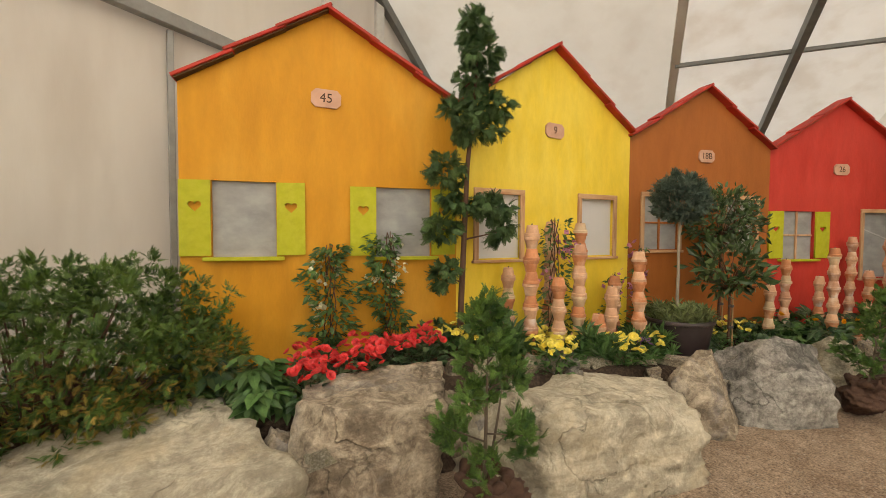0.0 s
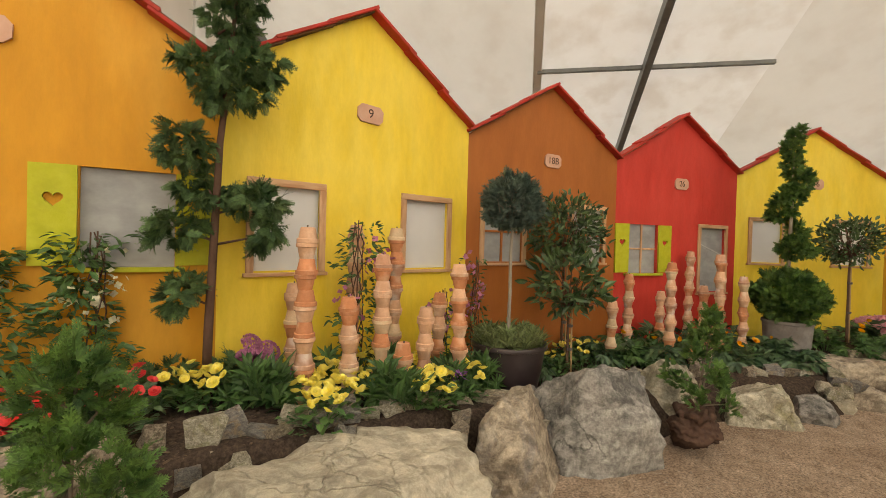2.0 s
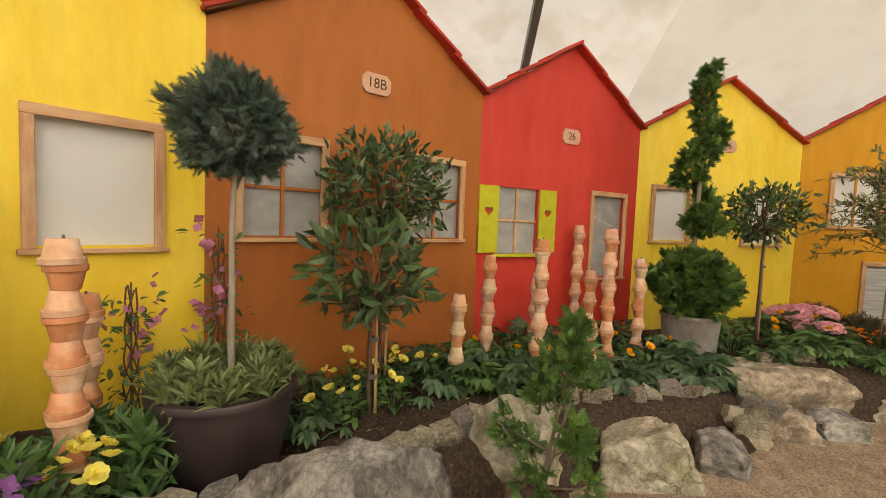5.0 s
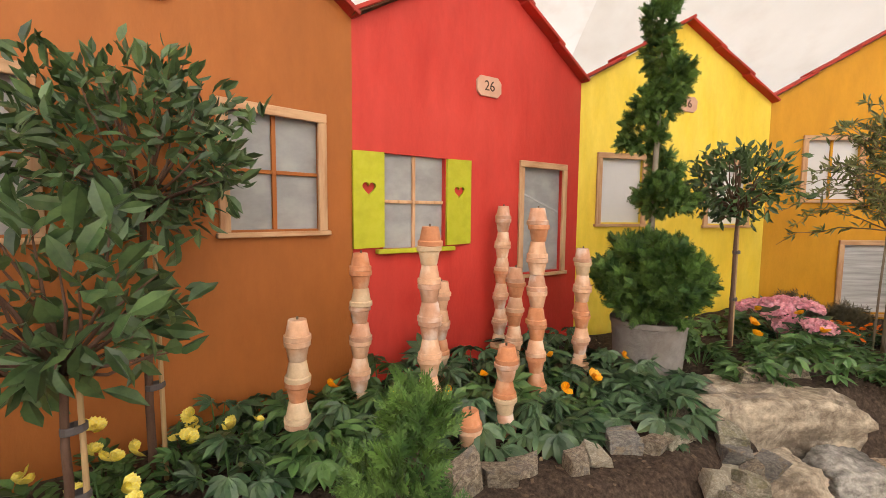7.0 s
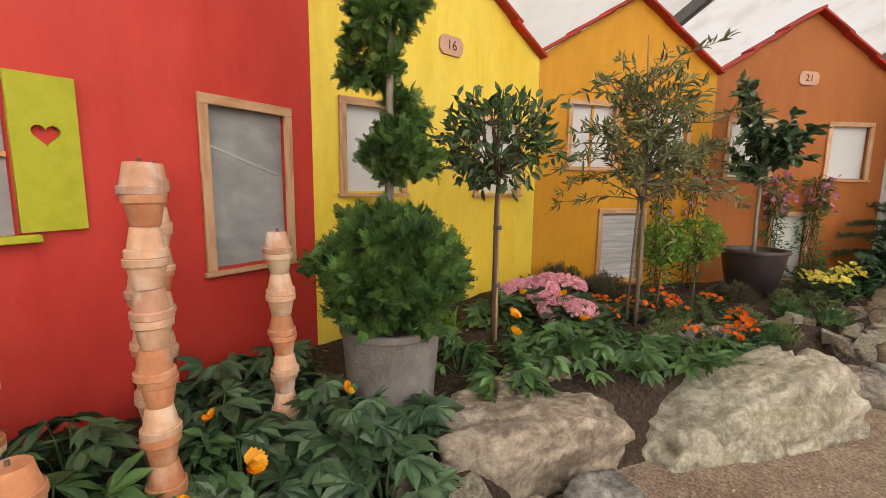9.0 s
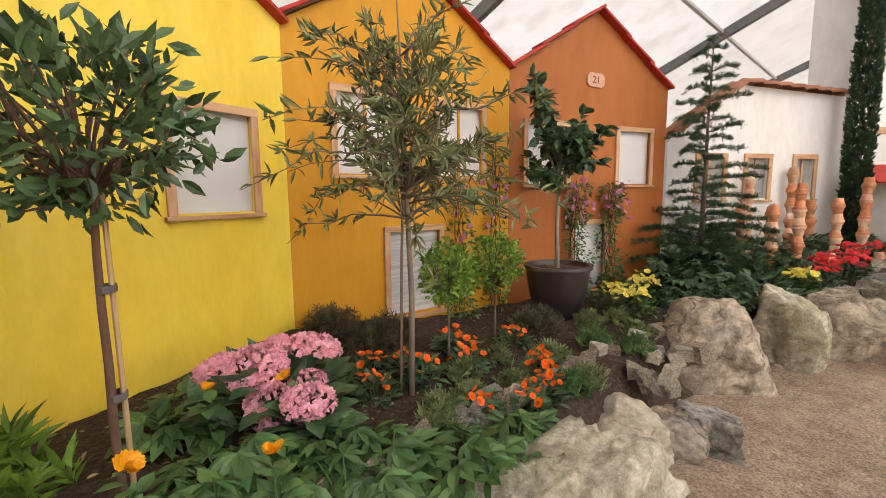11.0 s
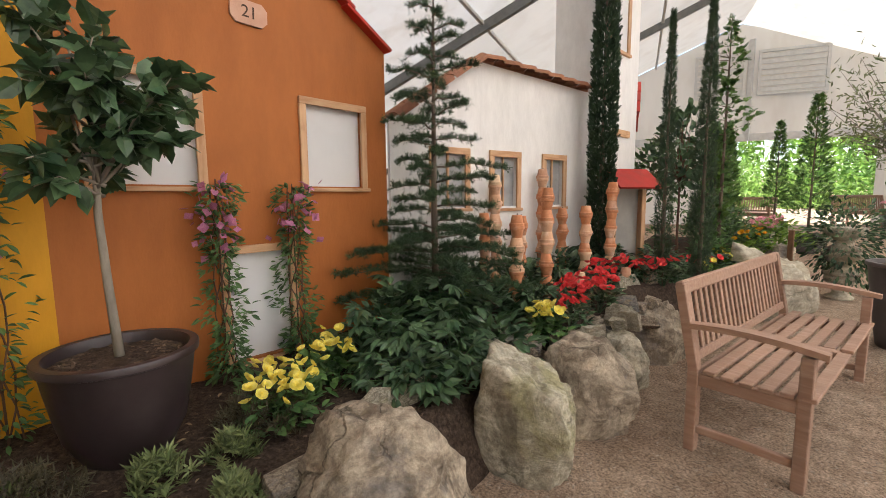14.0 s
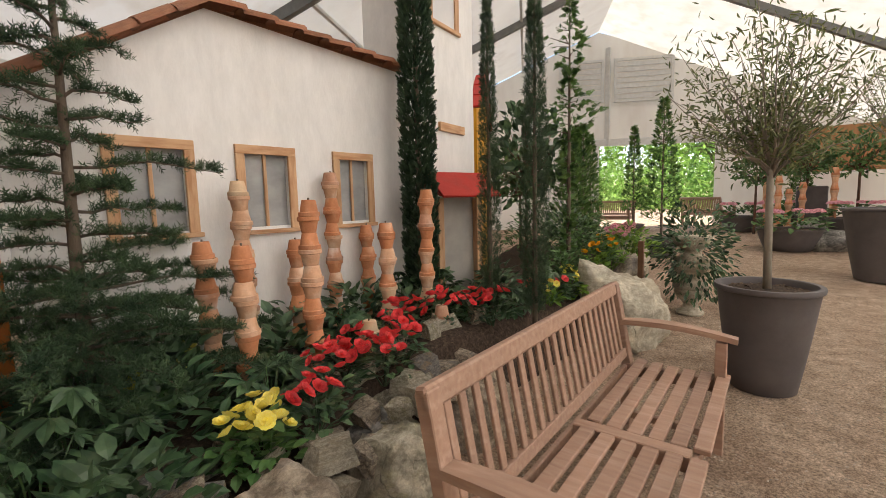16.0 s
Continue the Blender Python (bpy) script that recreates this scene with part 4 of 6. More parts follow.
ROCK_ROWS = (
    # x, y, width, depth, height, turn, material, flat top, seed, fall towards one end
    (0.10, 2.22, 1.40, 0.95, 0.52, -8, 1, 0.5, 3, 0), (-0.75, 2.85, 1.3, 1.0, 0.46, 4, 1, 0.5, 4, 0), (1.24, 2.00, 0.92, 0.66, 0.60, -26, 0, 0.5, 5, 0), (2.30, 1.44, 1.60, 0.84, 0.49, -19, 1, 0.5, 6, 0), (1.80, 1.98, 0.30, 0.26, 0.44, 20, 0, 0, 31, 0), (1.90, 1.78, 0.30, 0.24, 0.40, -30, 2, 0, 32, 0), (0.80, 2.12, 0.26, 0.24, 0.42, 10, 0, 0, 33, 0),
    (3.46, 1.16, 0.50, 0.42, 0.55, -64, 0, 0, 7, 0), (4.08, 0.90, 0.86, 0.56, 0.62, -48, 2, 0, 8, 0), (5.14, 0.72, 0.62, 0.56, 0.53, -66, 3, 0, 9, 0), (5.62, 0.12, 0.58, 0.44, 0.40, -60, 3, 0.6, 10, 0.25),
    (6.42, -0.36, 0.42, 0.28, 0.20, -80, 1, 0.5, 11, 0), (6.66, -0.66, 0.44, 0.28, 0.16, -70, 0, 0.5, 12, 0), (6.88, -1.02, 0.36, 0.26, 0.15, -60, 2, 0.5, 28, 0), (7.18, -0.72, 0.88, 0.50, 0.36, -72, 0, 0.5, 13, 0), (7.56, -1.86, 1.42, 0.54, 0.50, -70, 3, 0.6, 14, 0.45),
    (8.10, -2.76, 0.50, 0.42, 0.26, -123, 1, 0, 15, 0), (8.02, -2.98, 0.36, 0.30, 0.20, -133, 0, 0, 16, 0), (8.54, -3.88, 0.70, 0.54, 0.61, -125, 0, 0, 17, 0), (8.69, -4.72, 0.56, 0.44, 0.60, -150, 3, 0, 18, 0),
    (8.67, -5.31, 0.54, 0.46, 0.51, -145, 0, 0, 19, 0), (8.84, -5.95, 0.44, 0.36, 0.38, -152, 3, 0, 20, 0), (8.87, -6.62, 0.48, 0.42, 0.48, -157, 0, 0, 21, 0), (8.58, -8.75, 0.90, 0.66, 0.74, -118, 1, 0, 22, 0),
    (9.45, -11.4, 0.95, 0.8, 0.80, -164, 1, 0, 23, 0), (9.05, -6.05, 0.42, 0.34, 0.36, -141, 2, 0, 24, 0), (8.95, -9.9, 0.7, 0.6, 0.6, 20, 0, 0, 25, 0), (5.98, -0.30, 0.40, 0.30, 0.20, 10, 2, 0, 26, 0), (7.95, -3.15, 0.34, 0.3, 0.22, 30, 2, 0.5, 27, 0))
for x, y, w, d, h, turn, mt, ft, seed, slant in ROCK_ROWS:
    sunk = 0.36 if ft else 0.40
    full = h / (1 - sunk)
    z = ground_z(x, y) - sunk * full
    label = ("broad flat-topped pale boulder edging the flower bed", "rounded weathered boulder edging the flower bed")[0 if ft else 1]
    tagged(part("boulder", rock_mesh(seed, (w * 1.03, d * 1.04, full), ft, slant=slant), ROCKS[mt], smooth=True, m=pose(x, y, z, 0, 0, turn)), label, "boulder", "boulders edging the bed")


def stone_mesh(seed):
    rr = np.random.RandomState(seed)
    bm = bmesh.new()
    box(bm, -0.5, 0.5, -0.5, 0.5, 0, 1)
    for v in bm.verts:
        v.co += Vector(rr.uniform(-0.27, 0.27, 3))
    bmesh.ops.subdivide_edges(bm, edges=list(bm.edges), cuts=1, use_grid_fill=True)
    for v in bm.verts:
        v.co += Vector(rr.uniform(-0.045, 0.045, 3))
        v.co = Vector((v.co.x, v.co.y, v.co.z - 0.5)) * (1 - 0.10 * (v.co.x ** 2 + v.co.y ** 2)) + Vector((0, 0, 0.5))
    bmesh.ops.recalc_face_normals(bm, faces=bm.faces)
    me = bpy.data.meshes.new("stone_slab")
    bm.to_mesh(me)
    bm.free()
    return me


SLABS = [stone_mesh(s) for s in range(40, 48)]
for i, me in enumerate(SLABS):
    me.materials.append(ROCKS[(4, 0, 1, 0, 3, 1, 0, 3)[i]])


def slab(x, y, w, d, h, turn, tilt=0, lift=0.0):
    ob = new("stone_slab", SLABS[R.randint(8)])
    ob.matrix_basis = pose(x, y, soil_z(x, y) - 0.05 + lift, tilt, R.uniform(-6, 6), turn) @ Matrix.Diagonal((w * 0.72, d * 0.78, h * 0.85, 1))
    return tagged(ob, "small flat edging stone", "stone", "small edging stones")


for u in np.arange(2.2, 19.8, 0.17):
    (ax, ay), (bx, by) = poly(RIM, u), poly(BACK, u)
    k = 0.34 + R.uniform(-0.03, 0.03)
    x, y = ax + (bx - ax) * 0.24 + R.uniform(-0.05, 0.05), ay + (by - ay) * 0.24 + R.uniform(-0.05, 0.05)
    turn = math.degrees(math.atan2(poly(RIM, u + 0.1)[1] - ay, poly(RIM, u + 0.1)[0] - ax)) + R.uniform(-25, 25)
    slab(x, y, R.uniform(0.14, 0.27), R.uniform(0.10, 0.15), R.uniform(0.11, 0.17), turn, R.uniform(-14, 14), R.uniform(-0.02, 0.02))


# loose pile of stones between the boulders beside the bench
for i in range(26):
    k = R.uniform(0, 1)
    x, y = 8.86 + 0.10 * k + R.uniform(-0.12, 0.16), -4.9 - 2.1 * k + R.uniform(-0.06, 0.06)
    slab(x, y, R.uniform(0.14, 0.24), R.uniform(0.10, 0.16), R.uniform(0.09, 0.15), R.uniform(0, 180), R.uniform(-25, 25), R.uniform(-0.16, 0.06))
for x, y, n in ((2.15, 1.95, 6), (2.5, 1.72, 5), (8.34, -3.12, 4), (8.40, -3.42, 4), (6.75, -0.35, 6), (6.3, -0.45, 6), (3.75, 1.22, 7), (3.3, 1.38, 4), (0.95, 2.0, 5), (8.22, -2.98, 3)):
    for i in range(n):
        slab(x + R.normal() * 0.12, y + R.normal() * 0.10, R.uniform(0.12, 0.19), R.uniform(0.09, 0.14), R.uniform(0.08, 0.13), R.uniform(0, 180), R.uniform(-20, 20), R.uniform(-0.08, 0.0))


# ---- stacked clay pots ----
def pot_mesh(mat_i):
    bm = lathe(bmesh.new(), [(0.0, 0.0), (0.038, 0.0), (0.040, 0.003), (0.052, 0.062), (0.057, 0.0625), (0.060, 0.066), (0.0605, 0.085), (0.058, 0.087), (0.052, 0.087), (0.048, 0.06), (0.036, 0.006), (0.0, 0.006)], 20)
    bmesh.ops.recalc_face_normals(bm, faces=bm.faces)
    me = bpy.data.meshes.new("clay_pot")
    bm.to_mesh(me)
    bm.free()
    me.materials.append(TERRA[mat_i])
    me.polygons.foreach_set("use_smooth", [True] * len(me.polygons))
    me.set_sharp_from_angle(angle=radians(35))
    return me


POTS = [pot_mesh(i) for i in range(4)]


def totem(x, y, top, tone, wide=1.0):
    z0 = soil_z(x, y) - 0.04
    n = max(1, round((top - z0) / 0.0865))
    k = (top - z0) / (n * 0.087)
    ob = thing("pot_totem", pose(x, y, z0, R.uniform(-1.2, 1.2), R.uniform(-1.2, 1.2), 0), "column of stacked terracotta flower pots in the bed", "pot column", "columns of stacked clay pots")
    for i in range(n):
        down = (n - 1 - i) % 2 == 0
        pot = new("clay_pot", POTS[R.choice(4, p=tone)])
        pot.parent = ob
        z = i * 0.087 * k
        w = wide * R.uniform(0.95, 1.05)
        pot.matrix_basis = Matrix.Translation((R.uniform(-0.004, 0.004), R.uniform(-0.004, 0.004), z + (0.087 * k if down else 0))) @ pose(0, 0, 0, 180 if down else 0, 0, R.uniform(0, 360)) @ Matrix.Diagonal((w, w, k, 1))
    part("pole", lathe(bmesh.new(), [(0.0, -0.1), (0.005, -0.1), (0.005, n * 0.087 * k + 0.012), (0, n * 0.087 * k + 0.013)], 6), bark, ob, "thin wooden stake")
    return ob


for x, y, top in ((2.64, 2.07, 1.45), (2.83, 2.45, 1.10), (3.20, 2.32, 1.49), (2.91, 2.00, 1.05), (3.17, 2.00, 1.30), (3.51, 2.22, 1.48), (3.22, 1.85, 0.75), (3.45, 1.87, 0.95), (3.82, 2.05, 1.00), (3.65, 1.72, 1.24)):
    totem(x, y, top, (0.35, 0.45, 0.12, 0.08))
for x, y, top in ((5.62, 1.28, 0.86), (6.01, 1.23, 1.11), (5.97, 0.82, 1.25), (6.54, 1.03, 0.91), (7.12, 0.84, 1.36), (6.76, 0.64, 0.99), (6.53, 0.45, 1.34), (7.05, 0.28, 1.10), (6.16, 0.52, 0.70), (5.93, 0.61, 0.47)):
    totem(x, y, top, (0.30, 0.35, 0.1, 0.25), 0.92)
for x, y, top in ((9.84, -5.67, 1.20), (10.02, -5.97, 1.52), (9.54, -5.70, 1.19), (10.01, -6.62, 1.59), (9.55, -6.09, 1.40), (9.99, -6.92, 1.21), (9.59, -6.73, 1.24), (9.56, -7.10, 1.46), (9.43, -6.38, 0.68), (9.29, -6.92, 0.68), (10.0, -6.3, 1.15)):
    totem(x, y, top, (0.55, 0.30, 0.1, 0.05))


# ---- plants ----
def bloom_mesh(name, template, material):
    me = bpy.data.meshes.new(name)
    me.from_pydata([tuple(v) for v in template[0]], [], template[1])
    me.materials.append(material)
    return me


def hydrangea_head(material):
    n = 330
    d = sphere_dirs(n)
    d[:, 2] = np.abs(d[:, 2]) * 0.9 + 0.05
    sp = Soup().spread(FLORET, frames_for(d * (1, 1, 0.62), np.cross(d, R.normal(size=(n, 3))) + d * 0.2, R.uniform(0.12, 0.165, n)))
    me = bpy.data.meshes.new("bloom")
    me.from_pydata([tuple(v) for v in np.concatenate(sp.v)], [], sp.f)
    me.materials.append(material)
    return me


BLOOM = {k: bloom_mesh("bloom", ROSE, FLOWER[k]) for k in ("red", "yellow", "orange")}
BLOOM["marigold"] = bloom_mesh("bloom", PUFF, FLOWER["marigold"])
BLOOM["pansy"] = bloom_mesh("bloom", PUFF, FLOWER["yellow"])
BLOOM["pink"] = hydrangea_head(FLOWER["pink"])
BLOOM["mauve"] = hydrangea_head(FLOWER["mauve"])
BLOOM["violet"] = bloom_mesh("bloom", FLORET, FLOWER["violet"])


def bed_plant(name, x, y, label, category, group=""):
    return thing(name, pose(x, y, soil_z(x, y) - 0.01, 0, 0, R.uniform(0, 360)), label, category, group)


def leaf_mound(radius, height, n, template, size, d_up=0.5, hollow=0.3):
    """Leaf poses in a low dome round the origin."""
    w = R.uniform(0, 2 * math.pi, n)
    r = radius * np.sqrt(R.uniform(hollow ** 2, 1, n))
    z = height * (1 - 0.75 * (r / radius) ** 2) * R.uniform(0.45, 1.05, n)
    p = np.stack([r * np.cos(w), r * np.sin(w), z], 1)
    d = np.stack([np.cos(w), np.sin(w), R.normal(d_up, 0.35, n)], 1) + R.normal(size=(n, 3)) * 0.3
    return frames_for(p, d, R.uniform(0.7, 1.15, n) * size, 0.75)


def stems(ob, mats, k, material, r=0.0035):
    sp = Soup()
    for m in mats[::k]:
        e = m[:3, 3]
        sp.tube([(e[0] * 0.15, e[1] * 0.15, -0.02), (e[0] * 0.6, e[1] * 0.6, e[2] * 0.65), tuple(e)], [r * 1.3, r, r * 0.7], 4)
    sp.make("stemwork", material, ob)


def flower_plant(x, y, kind, n, spread, height, size, leaf_mat, leaf_size=0.07, leaf_n=60, label="", category="flowers", group="", template=LEAF_W, tilt=0.5):
    ob = bed_plant("flowering_plant", x, y, label, category, group)
    mats = leaf_mound(spread * 1.12, height * 0.85, leaf_n, template, leaf_size)
    Soup().spread(template, mats).make("foliage", leaf_mat, ob)
    stems(ob, mats, 5, leaf_mat)
    for i in range(n):
        w, r = i * 2.4 + R.uniform(-0.4, 0.4), spread * math.sqrt((i + 0.5) / n) * R.uniform(0.85, 1.1)
        b = new("bloom", BLOOM[kind])
        b.parent = ob
        b.matrix_basis = pose(r * math.cos(w), r * math.sin(w), height * R.uniform(0.82, 1.12) * (1 - 0.3 * (r / max(spread, 0.01)) ** 2), R.uniform(-50, 50), R.uniform(-50, 50), R.uniform(0, 360)) @ Matrix.Scale(size * R.uniform(0.8, 1.2), 4)
    return ob


def begonias(points, kind, colour, leaf_mat, n=7, spread=0.12, height=0.19, size=0.042):
    for x, y in points:
        flower_plant(x, y, kind, n, spread, height * R.uniform(0.9, 1.1), size * 0.9, leaf_mat, 0.07, 62, "%s begonia with dark rounded leaves in the bed" % colour, "flowers", "%s begonias" % colour)


def hellebore(x, y, radius=0.22, height=0.34, n=26, mat=None, size=0.15, label="dark green hellebore with fingered leaves"):
    ob = bed_plant("leafy_plant", x, y, label, "plant", "leafy ground plants")
    mats = leaf_mound(radius, height, n, PALM, size, 0.15, 0.1)
    Soup().spread(PALM, mats).make("foliage", mat or dark_leaf, ob)
    stems(ob, mats, 1, mid_leaf)
    return ob


def tuft(x, y, radius=0.10, height=0.13, n=22, mat=None, size=0.10, label="small silvery green tuft plant"):
    ob = bed_plant("tuft_plant", x, y, label, "plant", "small tufted plants")
    mats = leaf_mound(radius, height, n, GRASSY, size, 1.2, 0.0)
    Soup().spread(GRASSY, mats).make("foliage", mat or grey_leaf, ob)
    return ob


def trunk_path(p, q, bend=0.03, k=6):
    p, q = Vector(p), Vector(q)
    return [p.lerp(q, i / k) + Vector((noise.noise((p.x + i * 0.7, p.y, 1)), noise.noise((p.x, i * 0.7, 5)), 0)) * (bend if 0 < i else 0) for i in range(k + 1)]


def crown_points(n, c, rad, shell=0.6, lump=0.25, seed=0):
    d = sphere_dirs(n)
    r = R.uniform(shell ** 3, 1, n) ** (1 / 3)
    l = np.array([1 + lump * noise.noise(Vector(v) * 2.2 + Vector((seed, 0, 0))) * 1.6 for v in d])
    return np.asarray(c) + d * np.asarray(rad) * (r * l)[:, None], d


def tufted(tufts, each, c, rad, tuft_r, shell=0.7):
    """Points and outward ways of many small tufts spread over and within a crown."""
    d = sphere_dirs(tufts)
    mid = np.asarray(c) + d * np.asarray(rad) * (R.uniform(shell ** 3, 1, tufts) ** (1 / 3) * R.uniform(0.86, 1.08, tufts))[:, None]
    way = unit(R.normal(size=(tufts, each, 3)) + d[:, None, :] * 1.1)
    p = mid[:, None, :] + way * tuft_r * R.uniform(0.2, 1.0, (tufts, each, 1))
    return p.reshape(-1, 3), way.reshape(-1, 3)


def twigs(sp, base, pts, r0=0.006, k=3):
    base = Vector(base)
    for p in pts:
        p = Vector(p)
        mid = base.lerp(p, 0.5) + Vector(R.normal(size=3) * 0.02)
        sp.tube([base, mid, p], [r0, r0 * 0.7, r0 * 0.35], 5)


def lollipop(x, y, z0, crown_z, rad, trunk_r, leaf_t, leaf_mat, n, size, bark_mat, label, stake=False, name="standard_tree", lean=(0, 0), flat=0.2, out=0.6, shell=0.55, group=""):
    ob = thing(name, pose(x, y, z0), label, "tree", group)
    c = Vector((lean[0], lean[1], crown_z - z0))
    sp = Soup()
    foot = c - Vector((0, 0, rad[2] * 0.75))
    sp.tube(trunk_path((0, 0, -0.06), foot, 0.015), [trunk_r * (1.15 - 0.06 * i) for i in range(7)], 8)
    p, d = crown_points(n, c, rad, shell, seed=x)
    twigs(sp, foot, p[:40], 0.007)
    sp.make("trunk", bark_mat, ob, smooth=True)
    Soup().spread(leaf_t, frames_for(p, d * out + R.normal(size=(n, 3)) * 0.55 + (0, 0, 0.25), R.uniform(0.7, 1.2, n) * size, flat)).make("crown", leaf_mat, ob)
    if stake:
        st = Soup().tube([(0.035, -0.02, -0.06), (0.03, -0.015, foot.z + 0.05)], [0.009, 0.008], 8).make("stake", bamboo, ob, "bamboo stake tied to the trunk")
        for zz in (0.35, 0.7):
            part("tie", lathe(bmesh.new(), [(0.022, 0), (0.024, 0.004), (0.024, 0.02), (0.022, 0.024)], 10), slate_pot, ob, m=pose(0.015, -0.01, foot.z * zz) @ Matrix.Diagonal((1.5, 1, 1, 1)))
    return ob


def conifer(x, y, z0, top, profile, n, size, leaf_mat, bark_mat, label, trunk_r=0.015, name="conifer", template=SPRAY, lean=(0, 0), up=0.7, category="tree", group="", clumps=0):
    """A conifer whose radius follows profile(0..1)."""
    ob = thing(name, pose(x, y, z0), label, category, group)
    h = top - z0
    axis = lambda k: np.stack([lean[0] * k, lean[1] * k, h * k], -1)
    path = [tuple(axis(np.array(i / 8))) for i in range(9)]
    sp = Soup().tube([(p[0], p[1], p[2] - (0.05 if i == 0 else 0)) for i, p in enumerate(path)], [trunk_r * (1.1 - 0.95 * i / 8) + 0.002 for i in range(9)], 7)
    k = R.uniform(0.02, 1.0, n)
    rad = np.array([profile(v) for v in k])
    keep = rad > 0.002
    k, rad = k[keep], rad[keep]
    n = len(k)
    w = R.uniform(0, 2 * math.pi, n)
    rr = rad * np.sqrt(R.uniform(0.12, 1, n))
    if clumps:
        cl = R.uniform(0, 2 * math.pi, (clumps,))
        ck = R.uniform(0, 1, (clumps,))
        rr *= np.array([0.72 + 0.45 * max(math.exp(-((a - b) % (2 * math.pi)) ** 2 * 2 - ((kk - c) * 9) ** 2) for b, c in zip(cl, ck)) for a, kk in zip(w, k)])
    out = np.stack([np.cos(w), np.sin(w), np.zeros(n)], 1)
    p = axis(k) + out * rr[:, None]
    d = out + np.array([0, 0, up]) + R.normal(size=(n, 3)) * 0.35
    for i in range(0, n, max(1, n // 70)):
        a = axis(k[i]) - (0, 0, rr[i] * 0.25)
        sp.tube([tuple(a), tuple(p[i])], [trunk_r * 0.28 + 0.001, 0.0012], 4)
    sp.make("trunk", bark_mat, ob, smooth=True)
    Soup().spread(template, frames_for(p, d, R.uniform(0.65, 1.15, n) * size, 0.0)).make("crown", leaf_mat, ob)
    return ob


def planter(x, y, z0, r_top, r_low, h, material, label, belly=1.0, soil=True, lip=0.02, group=""):
    ob = thing("planter", pose(x, y, z0), label, "planter", group)
    prof = [(0, 0), (r_low * 0.93, 0), (r_low, 0.012)] + [(r_low + (r_top - r_low) * k ** belly, 0.012 + (h - 0.012) * k) for k in (0.25, 0.5, 0.75, 0.93)]
    prof += [(r_top, h - 0.035), (r_top + lip * 0.6, h - 0.03), (r_top + lip * 0.7, h - 0.006), (r_top + lip * 0.5, h), (r_top - 0.02, h), (r_top - 0.028, h - 0.012), (r_top - 0.03, h - 0.07), (0, h - 0.07)]
    part("pot", lathe(bmesh.new(), prof, 48), material, ob, smooth=True)
    ob.children[0].data.set_sharp_from_angle(angle=radians(40))
    if soil:
        sp = lathe(bmesh.new(), [(0, h - 0.03), (r_top * 0.5, h - 0.033), (r_top - 0.031, h - 0.045)], 32)
        part("potting_soil", sp, soil_mat, ob, "brown potting soil", flip=False)
        k = int(260 * r_top / 0.3)
        w, r = R.uniform(0, 6.28, k), (r_top - 0.05) * np.sqrt(R.uniform(0, 1, k))
        Soup().spread(chip, frames_for(np.stack([r * np.cos(w), r * np.sin(w), np.full(k, h - 0.038)], 1), R.normal(size=(k, 3)) * (1, 1, 0.3), R.uniform(0.015, 0.04, k), 0.7)).make("bark_mulch", chip_mat, ob)
    return ob


def climber(x, y, z0, z1, width, leaf_mat, flower, n, size, label, fsize=0.03, fn=40, lean=0.0, pole=True, ftop=0.5):
    """A climbing plant up a thin stake."""
    ob = thing("climbing_plant", pose(x, y, z0), label, "climbing plant", "climbing plants")
    h = z1 - z0
    sp = Soup()
    if pole:
        sp.tube([(0, 0, -0.05), (0, 0, h * 1.02)], [0.005, 0.004], 6)
    for i in range(4):
        ph = i * 1.57
        sp.tube([(width * 0.3 * math.cos(ph + j * 0.9) * (1 - 0.4 * j / 9), width * 0.25 * math.sin(ph + j * 0.9) * (1 - 0.4 * j / 9), h * j / 9 * R.uniform(0.9, 1.02)) for j in range(10)], [0.004] * 10, 5)
    sp.make("vine_stem", bark_red, ob)
    n = int(n * 1.7)
    k = R.uniform(0.03, 1.0, n) ** 1.15
    w = R.uniform(0, 6.28, n)
    rr = width * (0.72 + 1.0 * np.array([max(-0.4, noise.noise((v * 7 + x * 3, x, 2))) for v in k])) * np.sqrt(R.uniform(0.05, 1, n))
    drift = width * 0.9 * np.array([noise.noise((v * 3.2, x * 5, 7)) for v in k])
    p = np.stack([rr * np.cos(w) + lean * k + drift, rr * np.sin(w) * 0.6, h * k], 1)
    d = np.stack([np.cos(w), np.sin(w), R.normal(-0.1, 0.5, n)], 1)
    Soup().spread(LEAF, frames_for(p, d, R.uniform(0.6, 1.2, n) * size, 0.5)).make("foliage", leaf_mat, ob)
    if flower:
        c = [(R.uniform(ftop, 1.0), R.uniform(0, 6.28)) for _ in range(5)]
        q = []
        for i in range(fn):
            kk, ww = c[i % 5]
            q.append((width * 0.6 * math.cos(ww) + R.normal() * width * 0.28 + lean * kk, width * 0.35 * math.sin(ww) + R.normal() * width * 0.2, h * kk + R.normal() * 0.05))
        me = bloom_mesh("blossom", FLORET, flower)
        for mm in frames_for(q, R.normal(size=(fn, 3)), R.uniform(0.7, 1.2, fn) * fsize):
            o = new("blossom", me)
            o.parent, o.matrix_basis = ob, Matrix(mm.tolist())
    return ob


